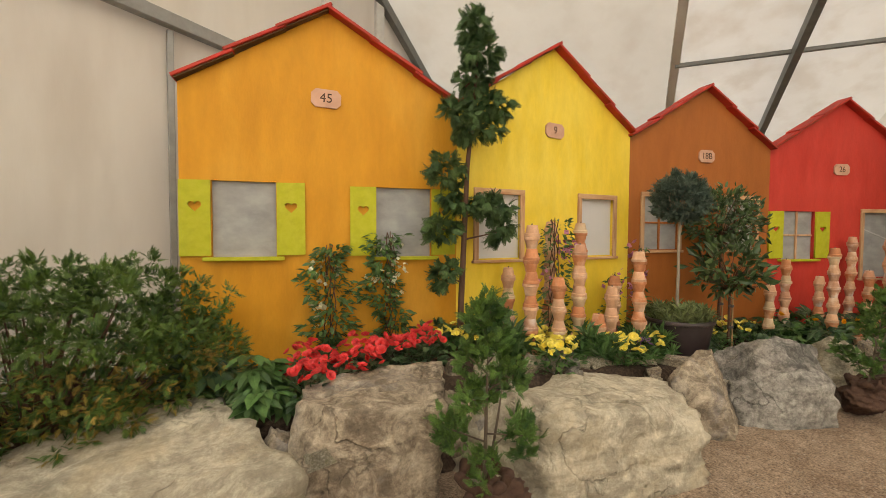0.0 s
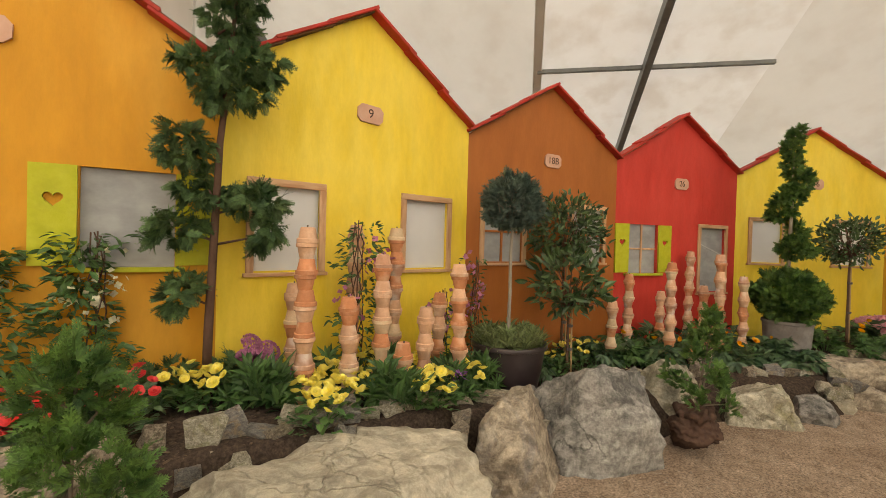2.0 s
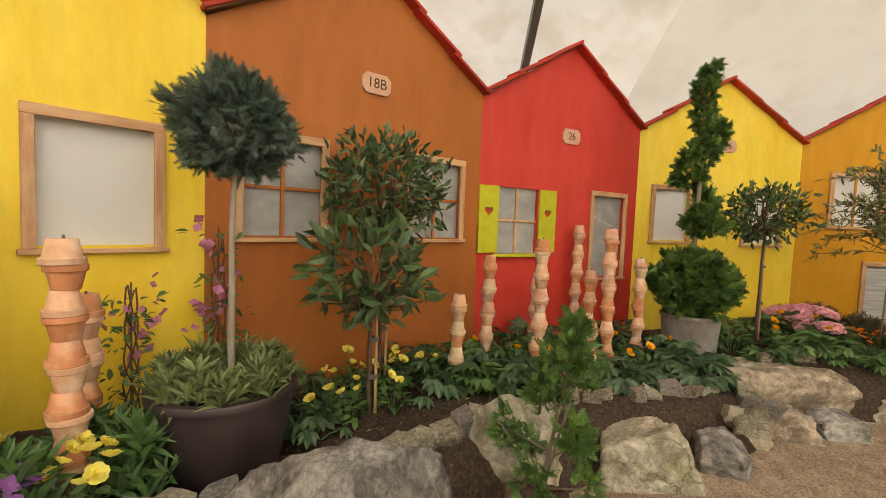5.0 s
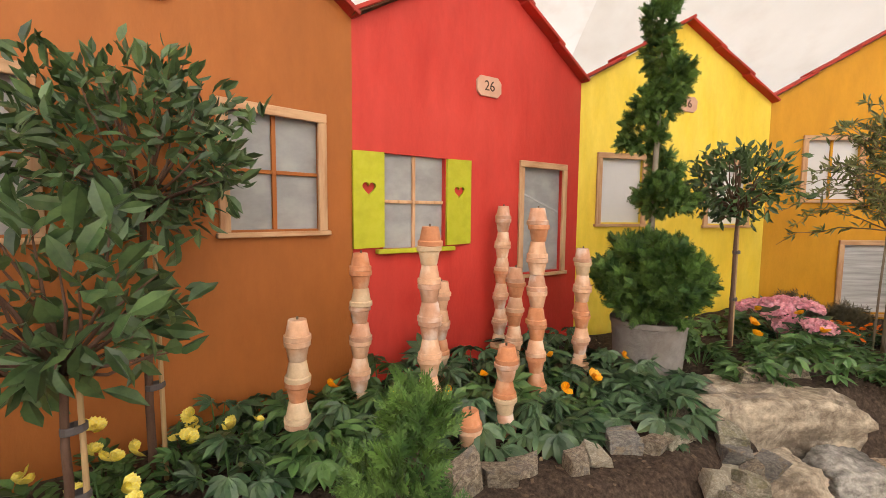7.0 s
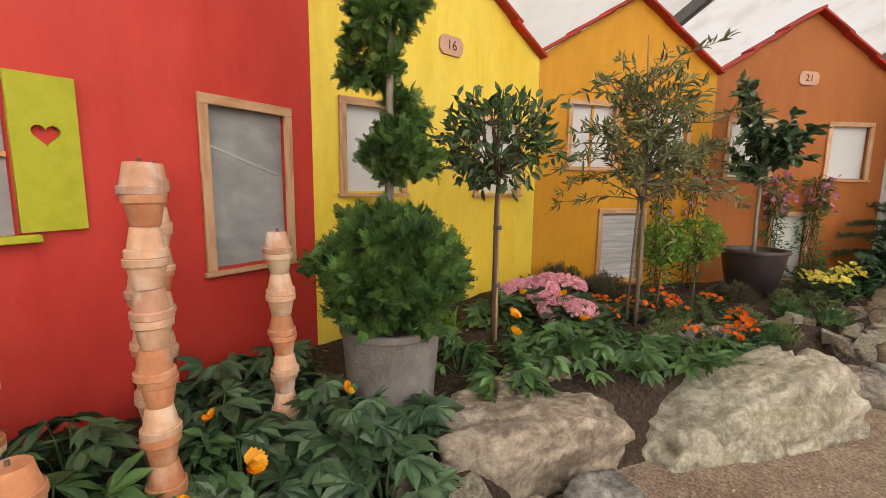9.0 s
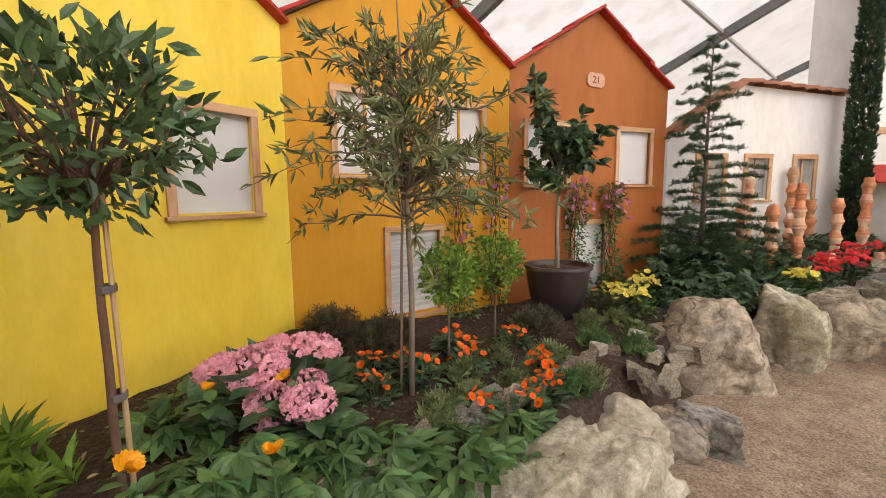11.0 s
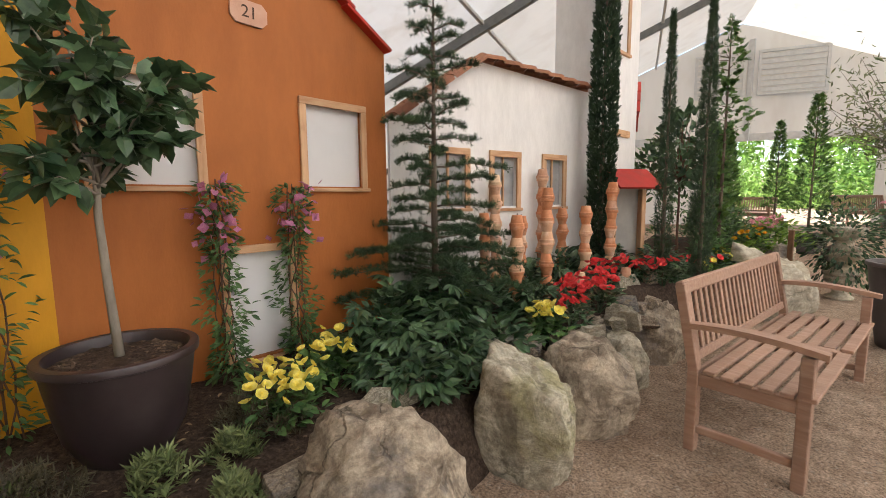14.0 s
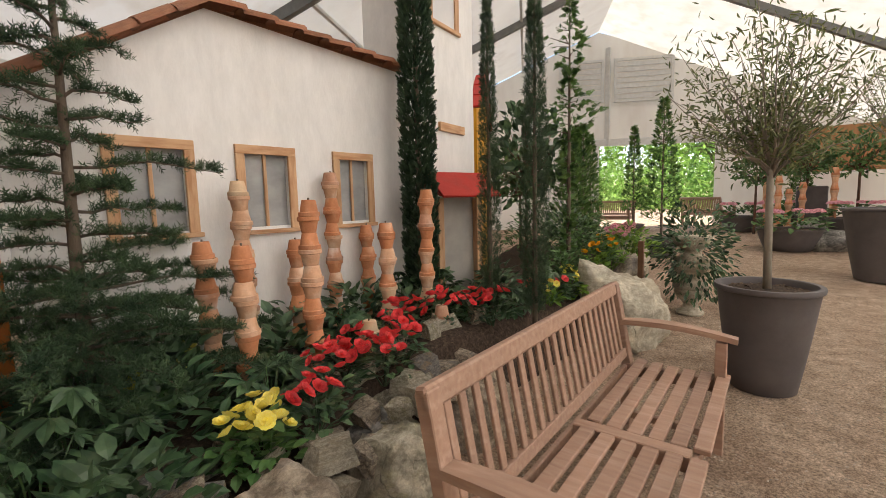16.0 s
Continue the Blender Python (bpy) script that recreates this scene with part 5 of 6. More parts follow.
# -- round the orange house --
ob = thing("shrub", pose(-0.12, 2.98, soil_z(-0.12, 2.98) - 0.10), "broad green yew shrub with yellowed lower tips", "shrub")
p, d = tufted(720, 24, (0.13, 0, 0.48), (0.84, 0.64, 0.54), 0.060, 0.45)
n = len(p)
low = (p[:, 2] < 0.55) & (R.uniform(size=n) < 0.30)
mats = frames_for(p, d + R.normal(size=(n, 3)) * 0.45 + (0, 0, 0.05), R.uniform(0.036, 0.060, n), 0.6)
Soup().spread(FAN, mats[~low]).make("foliage", shrub_leaf, ob)
Soup().spread(FAN, mats[low]).make("yellowed_foliage", shrub_gold, ob, "yellowed lower foliage")
sp = Soup()
twigs(sp, (0, 0, -0.05), p[::180] * 0.85, 0.009)
sp.make("branchwork", bark_red, ob)
for x, y, r, h in ((0.60, 2.80, 0.22, 0.36), (0.80, 2.60, 0.20, 0.32), (0.80, 2.42, 0.12, 0.2)):
    hellebore(x, y, r, h, 22, mid_leaf if r < 0.21 else dark_leaf, 0.17)
flower_plant(0.60, 2.58, "violet", 0, 0.16, 0.22, 0.02, grey_leaf, 0.05, 90, "low pale green flowering ground plant", "plant")
begonias(((1.05, 2.48), (1.02, 2.28), (1.22, 2.42), (1.20, 2.64), (1.40, 2.50), (1.50, 2.62), (1.58, 2.42), (1.72, 2.45), (1.82, 2.33), (1.18, 2.80), (1.92, 2.42), (1.36, 2.30)), "red", "bright red", dark_leaf, 13, 0.13, 0.25, 0.038)
for x, y, z1 in ((1.49, 3.02, 1.29), (1.90, 2.84, 1.38)):
    climber(x, y, soil_z(x, y), z1, 0.18, mid_leaf, FLOWER["cream"], 460, 0.072, "white-flowered jasmine climbing a thin stake", 0.022, 50, ftop=0.2)
# tall cloud-pruned cedar before the joint of the first two houses
ob = thing("cloud_pruned_cedar", pose(2.30, 2.48, soil_z(2.3, 2.48)), "tall slim cedar pruned into separate tufts", "tree")
right, back = Vector((0.76, -0.65, 0)), Vector((0.65, 0.76, 0))
z0 = soil_z(2.3, 2.48)
spine = [(0.0, 0.45), (0.01, 0.9), (0.03, 1.4), (0.05, 1.9), (0.09, 2.3), (0.12, 2.7), (0.10, 3.02)]
sp = Soup().tube([tuple(right * a + Vector((0, 0, z - z0))) for a, z in spine], [0.026, 0.024, 0.021, 0.018, 0.014, 0.009, 0.003], 9)
sp.tube([(0, 0, -0.05), tuple(Vector((0, 0, 0.45 - z0)))], [0.03, 0.026], 9)
crown = Soup()
for a, z, r, rz, k in ((0.10, 2.90, 0.11, 0.13, 90), (0.16, 2.72, 0.14, 0.09, 90), (0.09, 2.55, 0.13, 0.09, 90), (0.20, 2.36, 0.16, 0.10, 110), (-0.03, 2.27, 0.15, 0.09, 100), (0.12, 2.15, 0.15, 0.10, 100), (-0.12, 1.86, 0.12, 0.10, 80), (0.0, 1.64, 0.15, 0.09, 90), (0.22, 1.57, 0.17, 0.10, 110), (-0.14, 1.42, 0.11, 0.09, 70), (0.30, 1.40, 0.09, 0.08, 50), (-0.09, 1.06, 0.10, 0.12, 70), (0.14, 0.6, 0.2, 0.10, 80), (-0.2, 0.58, 0.18, 0.10, 80)):
    c = right * a + back * R.uniform(-0.06, 0.06) + Vector((0, 0, z - z0))
    p, d = tufted(max(8, k // 6), 13, c, (r * 0.92, r * 0.92, rz * 0.72), 0.05, 0.2)
    k = len(p)
    crown.spread(FROND, frames_for(p, d * 0.9 + (0, 0, -0.5), R.uniform(0.055, 0.095, k), 0.2))
    sp.tube([tuple(right * 0.03 + Vector((0, 0, z - z0 - 0.06))), tuple(c)], [0.008, 0.004], 5)
sp.make("trunk", bark_red, ob, smooth=True)
crown.make("crown", thuja_dark, ob)


def sack_tree(x, y, top, r, n, label):
    z0 = 0.0
    sack = thing("sack_planter", pose(x, y, z0), "crumpled brown burlap sack used as a planter", "sack")
    bm = rock_mesh(int(x * 10), (0.40, 0.36, 0.30), 0, 14, 0.16)
    part("sack", bm, burlap, sack, smooth=True)
    rim = Soup()
    for i in range(9):
        w = i * 0.7
        rim.tube([(0.11 * math.cos(w), 0.10 * math.sin(w), 0.24 + 0.02 * math.sin(3 * w)), (0.12 * math.cos(w + 0.4), 0.11 * math.sin(w + 0.4), 0.275 + 0.02 * math.cos(5 * w)), (0.11 * math.cos(w + 0.8), 0.10 * math.sin(w + 0.8), 0.25)], [0.022, 0.028, 0.02], 7)
    rim.make("rolled_rim", burlap, sack, smooth=True)
    ob = thing("cypress_sapling", pose(x, y, 0.22), label, "tree", "young cypresses")
    h, tip = top - 0.22, (Vector((0.02, 0.0)) if x < 3 else Vector((0.34, -0.05)))
    wood = Soup().tube([(tip.x * k, tip.y * k, h * k - 0.03) for k in (0, 0.3, 0.6, 0.95)], [0.011, 0.009, 0.006, 0.002], 7)
    wood.tube([(0.01, 0, -0.03), (tip.x * 0.3 + 0.05, tip.y * 0.3 - 0.03, h * 0.4), (tip.x * 0.5 + 0.06, tip.y * 0.5 - 0.05, h * 0.62)], [0.008, 0.006, 0.002], 6)
    green = Soup()
    for i in range(13):
        k = (0.14, 0.18, 0.22, 0.28, 0.33, 0.40, 0.50, 0.58, 0.68, 0.74, 0.82, 0.90, 0.97)[i]
        w = i * 2.4 + x
        rr = r * (0.95, 0.85, 1.05, 0.8, 0.95, 0.7, 0.55, 0.5, 0.45, 0.4, 0.3, 0.2, 0.05)[i]
        a = Vector((tip.x * k, tip.y * k, h * k - 0.02))
        c = a + Vector((rr * math.cos(w), rr * math.sin(w), 0.06))
        wood.tube([tuple(a), tuple(a.lerp(c, 0.6)), tuple(c)], [0.005, 0.004, 0.002], 5)
        m_ = int(n * (0.15 if k > 0.45 else 0.11))
        p, d = crown_points(m_, c, (r * 0.29, r * 0.29, r * 0.40), 0.1, 0.3, i)
        green.spread(FROND, frames_for(p, d * 0.6 + np.array((math.cos(w) * 0.4, math.sin(w) * 0.4, 0.7)) + R.normal(size=(m_, 3)) * 0.25, R.uniform(0.04, 0.07, m_), 0.1))
    wood.make("trunk", bark, ob, smooth=True)
    green.make("crown", thuja, ob)


sack_tree(1.46, 1.40, 1.02, 0.22, 480, "young feathery green cypress growing from a sack")
sack_tree(4.64, 0.42, 0.88, 0.19, 380, "young feathery green cypress growing from a sack")

# -- before the first yellow house --
begonias(((2.18, 2.42), (2.26, 2.34), (2.58, 1.96), (2.72, 2.02), (2.84, 2.14), (2.76, 1.86), (2.98, 1.96), (3.16, 1.69), (3.26, 1.62), (3.18, 2.15), (3.46, 1.98), (3.64, 1.63), (2.55, 1.80), (3.36, 1.66)), "yellow", "yellow", mid_leaf, 12, 0.12, 0.21, 0.037)
for x, y, k in ((2.60, 2.48, 2), (2.50, 2.36, 1)):
    flower_plant(x, y, "mauve", k, 0.08, 0.26, 0.062, dark_leaf, 0.10, 40, "mauve hydrangea with dark leaves", "hydrangea", "mauve hydrangeas")
for x, y in ((2.41, 2.20), (2.50, 2.12), (3.00, 1.78), (3.08, 1.70), (3.81, 1.61), (3.80, 1.72), (3.48, 1.66), (2.95, 2.3), (3.4, 2.15), (3.75, 1.85)):
    tuft(x, y, 0.12, 0.20, 20, mid_leaf, 0.15, "bushy green plant with narrow leaves")
for x, y in ((3.50, 1.63), (3.47, 1.58), (2.66, 2.2)):
    flower_plant(x, y, "violet", 6, 0.07, 0.20, 0.03, mid_leaf, 0.06, 30, "small violet flowers with narrow leaves", "flowers")
climber(3.17, 2.24, soil_z(3.17, 2.24), 1.50, 0.20, mid_leaf, FLOWER["mauve"], 260, 0.06, "pink bougainvillea climbing a clay pot column", 0.028, 44, 0.08)
climber(4.45, 2.12, soil_z(4.4, 2.12), 1.25, 0.16, mid_leaf, FLOWER["mauve"], 110, 0.055, "pink bougainvillea climbing beside the brown house", 0.028, 40)
climber(4.05, 2.16, soil_z(4.05, 2.16), 1.0, 0.13, mid_leaf, FLOWER["mauve"], 80, 0.055, "pink bougainvillea climbing a thin stake", 0.028, 26)

# -- before the brown house --
planter(4.13, 1.60, 0.20, 0.275, 0.165, 0.45, black_pot, "dark glazed round planter holding a clipped tree", 0.5, group="dark planters")
lollipop(4.18, 1.63, 0.55, 1.70, (0.215, 0.215, 0.21), 0.014, FAN, blue_needle, 2100, 0.065, bark_pale, "blue-grey juniper clipped to a ball on a slim stem", out=0.8, flat=0.0)
for w in np.arange(0, 6.28, 0.52):
    q = thing("lavender_tuft", pose(4.13 + 0.19 * math.cos(w), 1.60 + 0.19 * math.sin(w), 0.61, 0, 0, R.uniform(0, 360)), "silvery lavender tuft growing in the planter", "plant", "lavender in the planter")
    mt = leaf_mound(0.09, 0.12, 18, GRASSY, 0.10, 1.0, 0)
    Soup().spread(GRASSY, mt).make("foliage", grey_leaf, q)
lollipop(5.22, 1.62, soil_z(5.22, 1.62), 1.54, (0.39, 0.36, 0.30), 0.014, LEAF, laurel_leaf, 1150, 0.074, bark_red, "standard laurel tree with a dense glossy crown", True, group="standard trees")
lollipop(4.86, 1.42, soil_z(4.86, 1.42), 1.06, (0.34, 0.31, 0.27), 0.013, LEAF, laurel_leaf, 300, 0.115, bark_red, "small standard tree with large dark leaves", True, group="standard trees")
for x, y in ((4.88, 1.72), (5.12, 1.76), (5.00, 1.54), (5.24, 1.50), (5.45, 1.42), (4.62, 1.52), (4.74, 1.46), (5.10, 1.60), (4.98, 1.34), (5.36, 1.62)):
    flower_plant(x, y, "pansy", 2, 0.07, 0.22, 0.046, mid_leaf, 0.055, 60, "yellow marigold with feathery dark leaves", "flowers", "yellow marigolds")
for x, y in ((4.5, 1.5), (4.7, 1.7), (5.5, 1.62), (5.3, 1.3), (5.65, 1.5), (5.7, 1.15), (5.85, 1.0)):
    hellebore(x, y, 0.17, 0.22, 16, dark_leaf, 0.11)

# -- before the red house --
for x, y, r, h in ((5.75, 1.30, 0.2, 0.25), (5.95, 1.05, 0.2, 0.25), (6.15, 1.2, 0.18, 0.30), (6.2, 0.85, 0.2, 0.25), (6.35, 0.65, 0.2, 0.25), (6.45, 1.05, 0.2, 0.3), (6.65, 0.85, 0.2, 0.28), (6.7, 0.3, 0.22, 0.28), (6.9, 0.5, 0.22, 0.30), (6.5, 0.2, 0.2, 0.2),
                   (7.2, 0.65, 0.22, 0.34), (7.1, 0.1, 0.2, 0.26), (6.85, -0.05, 0.22, 0.30), (6.05, 0.65, 0.18, 0.22), (6.25, 0.35, 0.18, 0.2), (5.8, 0.85, 0.18, 0.22), (7.4, 0.45, 0.2, 0.28), (5.55, 1.1, 0.18, 0.2), (6.62, -0.2, 0.18, 0.2), (7.05, -0.3, 0.18, 0.18)):
    hellebore(x, y, r, h, 24, dark_leaf if (x * 10) % 2 < 1.3 else mid_leaf, 0.14)
for x, y in ((6.33, 0.28), (6.70, 0.42), (6.26, 0.68), (6.00, 0.72), (5.87, 0.95), (6.45, 0.16), (7.06, 0.02), (7.62, -0.73), (7.57, -1.10), (8.04, -0.85), (8.08, -1.10), (7.40, -0.72), (5.75, 1.2)):
    flower_plant(x, y, "marigold", 1, 0.02, 0.30, 0.046, mid_leaf, 0.08, 26, "orange marigold with a ruffled round bloom", "flowers", "orange marigolds")
planter(7.39, -0.11, 0.16, 0.236, 0.20, 0.47, grey_pot, "rough weathered grey clay pot holding a spiral cypress", 1.0, lip=0.012)
ob = thing("spiral_cypress", pose(7.39, -0.11, 0.60), "cypress clipped into a spiral above a round bush", "topiary")
sp = Soup().tube([(0, 0, -0.1), (0.02, 0.01, 0.6), (-0.01, 0.0, 1.3), (0, 0, 2.15)], [0.024, 0.021, 0.016, 0.004], 9)
sp.make("trunk", bark_pale, ob, smooth=True)
cr = Soup()
p, d = tufted(250, 14, (0, 0, 0.29), (0.325, 0.325, 0.275), 0.045, 0.6)
n = len(p)
cr.spread(FROND, frames_for(p, d + (0, 0, 0.35), R.uniform(0.05, 0.085, n), 0.0))
right, back = Vector((0.28, -0.96, 0)), Vector((0.96, 0.28, 0))
for a, b, z, r, rz, n in ((0.02, -0.05, 0.82, 0.19, 0.13, 520), (0.07, 0.06, 1.02, 0.12, 0.12, 260), (-0.06, 0.05, 1.24, 0.15, 0.14, 420), (-0.03, -0.06, 1.40, 0.13, 0.13, 340), (0.05, -0.02, 1.56, 0.12, 0.14, 320), (0.03, 0.05, 1.74, 0.11, 0.13, 260), (-0.02, 0.0, 1.92, 0.09, 0.13, 200), (0.01, 0.0, 2.08, 0.055, 0.13, 120)):
    p, d = tufted(max(14, n // 9), 12, right * a * 1.3 + back * b * 1.3 + Vector((0, 0, z)), (r * 0.80, r * 0.80, rz * 0.85), 0.032, 0.3)
    n = len(p)
    cr.spread(FROND, frames_for(p, d + (0, 0, 0.1), R.uniform(0.045, 0.075, n), 0.0))
cr.make("crown", thuja, ob)
lollipop(7.80, -0.64, soil_z(7.8, -0.64), 1.52, (0.31, 0.31, 0.26), 0.013, LEAF, laurel_leaf, 850, 0.072, bark_red, "small standard tree with a dark round crown", True, group="standard trees")
for x, y, r, h in ((7.6, -0.45, 0.16, 0.2), (7.75, -0.95, 0.2, 0.22), (7.9, -1.25, 0.2, 0.2), (7.5, -0.95, 0.2, 0.22), (7.62, -1.3, 0.2, 0.2), (7.75, -1.7, 0.2, 0.16), (7.85, -2.0, 0.16, 0.14), (7.35, -0.7, 0.16, 0.16), (8.2, -0.7, 0.18, 0.2), (7.75, -1.45, 0.2, 0.16)):
    hellebore(x, y, r, h, 22, mid_leaf, 0.12, "low leafy green bedding plant")
tuft(7.95, -0.3, 0.16, 0.25, 26, bright_leaf, 0.14, "light green feathery plant")

# -- before the second yellow and the ochre house --
ob = flower_plant(8.28, -1.05, "pink", 0, 0.27, 0.29, 0.100, dark_leaf, 0.17, 80, "large pink hydrangea with broad green leaves", "hydrangea", template=LEAF_W)
for x, y, z, size in ((8.34, -0.84, 0.60, 0.120), (8.25, -0.99, 0.62, 0.125), (8.42, -1.22, 0.62, 0.130), (8.25, -1.19, 0.52, 0.085), (8.13, -1.06, 0.49, 0.120), (8.38, -1.04, 0.64, 0.10)):
    head = new("bloom", BLOOM["pink"])
    head.parent = ob
    head.matrix_basis = ob.matrix_basis.inverted() @ pose(x, y, z - 0.03, R.uniform(-15, 15), R.uniform(-35, -10), R.uniform(0, 360)) @ Matrix.Scale(size, 4)
ob = flower_plant(8.02, -1.20, "pink", 1, 0.05, 0.24, 0.090, dark_leaf, 0.16, 40, "pink hydrangea with broad green leaves", "hydrangea", template=LEAF_W)
begonias(((8.62, -1.52), (8.38, -1.50), (8.50, -1.78), (8.95, -2.08), (8.66, -2.10), (8.06, -1.92), (8.44, -2.44), (8.18, -2.32), (8.07, -2.16), (8.93, -2.52), (8.62, -1.72), (8.80, -2.14), (8.62, -2.06), (8.50, -2.50), (8.28, -2.40)), "orange", "orange", dark_leaf, 8, 0.085, 0.15, 0.025)
for x, y in ((8.68, -2.31), (8.36, -2.26), (8.66, -2.65), (8.27, -2.64), (8.72, -3.01), (8.54, -3.20), (9.27, -2.80), (9.10, -3.24), (8.79, -3.42), (8.22, -2.52), (8.50, -2.02), (8.76, -3.06), (9.11, -3.5), (8.25, -1.95), (7.95, -1.7), (8.12, -1.75)):
    tuft(x, y, R.uniform(0.09, 0.13), R.uniform(0.09, 0.13), 44, grey_leaf if R.uniform() < 0.8 else mid_leaf, 0.058)
for x, y in ((9.05, -1.70), (8.9, -1.6), (9.15, -1.35), (9.15, -2.85), (9.28, -3.67)):
    ob = bed_plant("dark_mound_plant", x, y, "low dark purplish mounded plant", "plant")
    Soup().spread(NEEDLES, leaf_mound(0.17, 0.16, 260, NEEDLES, 0.07, 0.9, 0)).make("foliage", leaf("purplish leaf", (0.055, 0.050, 0.030), (0.115, 0.105, 0.060)), ob)
# olive tree, staked
ob = thing("olive_tree", pose(8.36, -1.68, soil_z(8.36, -1.68)), "young olive tree with a pale double stem", "tree")
sp = Soup()
sp.tube([(0, 0, -0.05), (0.0, -0.01, 0.5), (0.02, 0.0, 0.95), (0.05, 0.0, 1.4), (0.08, 0.02, 1.95)], [0.016, 0.0145, 0.012, 0.008, 0.003], 9)
sp.tube([(0.035, 0.045, -0.05), (0.03, 0.035, 0.5), (0.03, 0.015, 1.1)], [0.008, 0.0075, 0.007], 7)
lf = Soup()
for i in range(108):
    w = i * 2.4
    low_bough = i >= 92
    zb = R.uniform(0.85, 1.25) if low_bough else R.uniform(0.85, 1.65)
    ln_ = R.uniform(0.55, 0.80) if low_bough else R.uniform(0.30, 0.78) * (1.25 - 0.3 * zb)
    st = np.array((0.02, 0, zb))
    dr = unit(np.array((math.cos(w), math.sin(w), R.uniform(-0.15, 0.35) if low_bough else R.uniform(0.15, 1.5))))
    path = [st + dr * ln_ * j / 5 + np.array((0, 0, -0.22 * ln_ * (j / 5) ** 3)) + R.normal(size=3) * 0.016 for j in range(6)]
    sp.tube([tuple(v) for v in path], [0.006, 0.005, 0.004, 0.003, 0.002, 0.0015], 5)
    k = int((19 if low_bough else 23) * ln_ / 0.5)
    tt = R.uniform(0.25, 1.0, k)
    pp = np.array([np.interp(tt, np.linspace(0, 1, 6), [v[c] for v in path]) for c in range(3)]).T
    lf.spread(LEAF_N, frames_for(pp, dr * 0.6 + R.normal(size=(k, 3)) * 0.6, R.uniform(0.058, 0.092, k), 0.3))
sp.make("trunk", surf("olive bark", (0.15, 0.115, 0.085), (0.25, 0.20, 0.155), scale=16, rough=0.9, bump=0.6, bscale=35, stretch=(1, 1, 0.3)), ob, smooth=True)
lf.make("crown", olive_leaf, ob)
for x, y, cz, r in ((8.70, -1.99, 0.86, 0.19), (9.02, -2.43, 0.86, 0.21)):
    lollipop(x, y, soil_z(x, y), cz, (r * 0.84, r * 0.84, r * 0.92), 0.008, LEAF_W, bright_leaf, 1150, 0.036, bark, "small fresh green standard shrub on a thin stem", group="small standard shrubs")
for x, y, z1 in ((9.72, -2.42, 1.38), (9.84, -2.80, 1.72)):
    climber(x, y, soil_z(x, y), z1, 0.20, mid_leaf, FLOWER["mauve"], 330, 0.055, "sparse bougainvillea climbing the ochre wall", 0.03, 24)

# -- before the burnt orange house --
planter(9.46, -3.19, 0.30, 0.265, 0.155, 0.44, black_pot, "dark glazed round planter holding a lemon tree", 0.5, group="dark planters")
ob = thing("fruit_tree", pose(9.46, -3.19, 0.66), "small citrus tree with large glossy leaves", "tree")
sp = Soup().tube([(0, 0, -0.05), (-0.01, 0.02, 0.35), (-0.03, 0.03, 0.62), (-0.02, 0.02, 0.86)], [0.019, 0.016, 0.014, 0.011], 9)
lf = Soup()
for i in range(27):
    w, zb = i * 2.4, R.uniform(0.68, 0.98)
    st = np.array((-0.02, 0.02, zb))
    hi = i % 3 == 0
    ln_ = R.uniform(0.22, 0.46) + (0.36 if hi else 0)
    dr = unit(np.array((math.cos(w) * (0.55 if hi else 0.80), math.sin(w) * (0.55 if hi else 0.80) - (0.22 if hi else 0), R.uniform(0.2, 0.9) + (0.5 if hi else 0))))
    path = [st + dr * ln_ * j / 4 + np.array((0, 0, -0.06 * (j / 4) ** 2)) + R.normal(size=3) * 0.012 for j in range(5)]
    sp.tube([tuple(v) for v in path], [0.008, 0.006, 0.005, 0.003, 0.002], 5)
    k = int(30 * ln_ / 0.4)
    tt = R.uniform(0.3, 1.0, k)
    pp = np.array([np.interp(tt, np.linspace(0, 1, 5), [v[c] for v in path]) for c in range(3)]).T
    lf.spread(LEAF_W, frames_for(pp, dr * 0.4 + R.normal(size=(k, 3)) * 0.6 + (0, 0, -0.2), R.uniform(0.07, 0.118, k), 0.5))
sp.make("trunk", bark_pale, ob, smooth=True)
lf.make("crown", dark_leaf, ob)
for x, y, z1 in ((9.98, -3.70, 1.42), (10.02, -4.14, 1.40)):
    climber(x, y, soil_z(x, y), z1, 0.21, mid_leaf, FLOWER["mauve"], 620, 0.052, "pink bougainvillea framing the little door", 0.028, 46, ftop=0.7)
begonias(((9.50, -3.76), (9.34, -3.78), (9.24, -3.82), (9.44, -4.10), (9.46, -3.95), (9.58, -4.15), (9.22, -3.70)), "yellow", "yellow", mid_leaf, 9, 0.12, 0.24, 0.036)

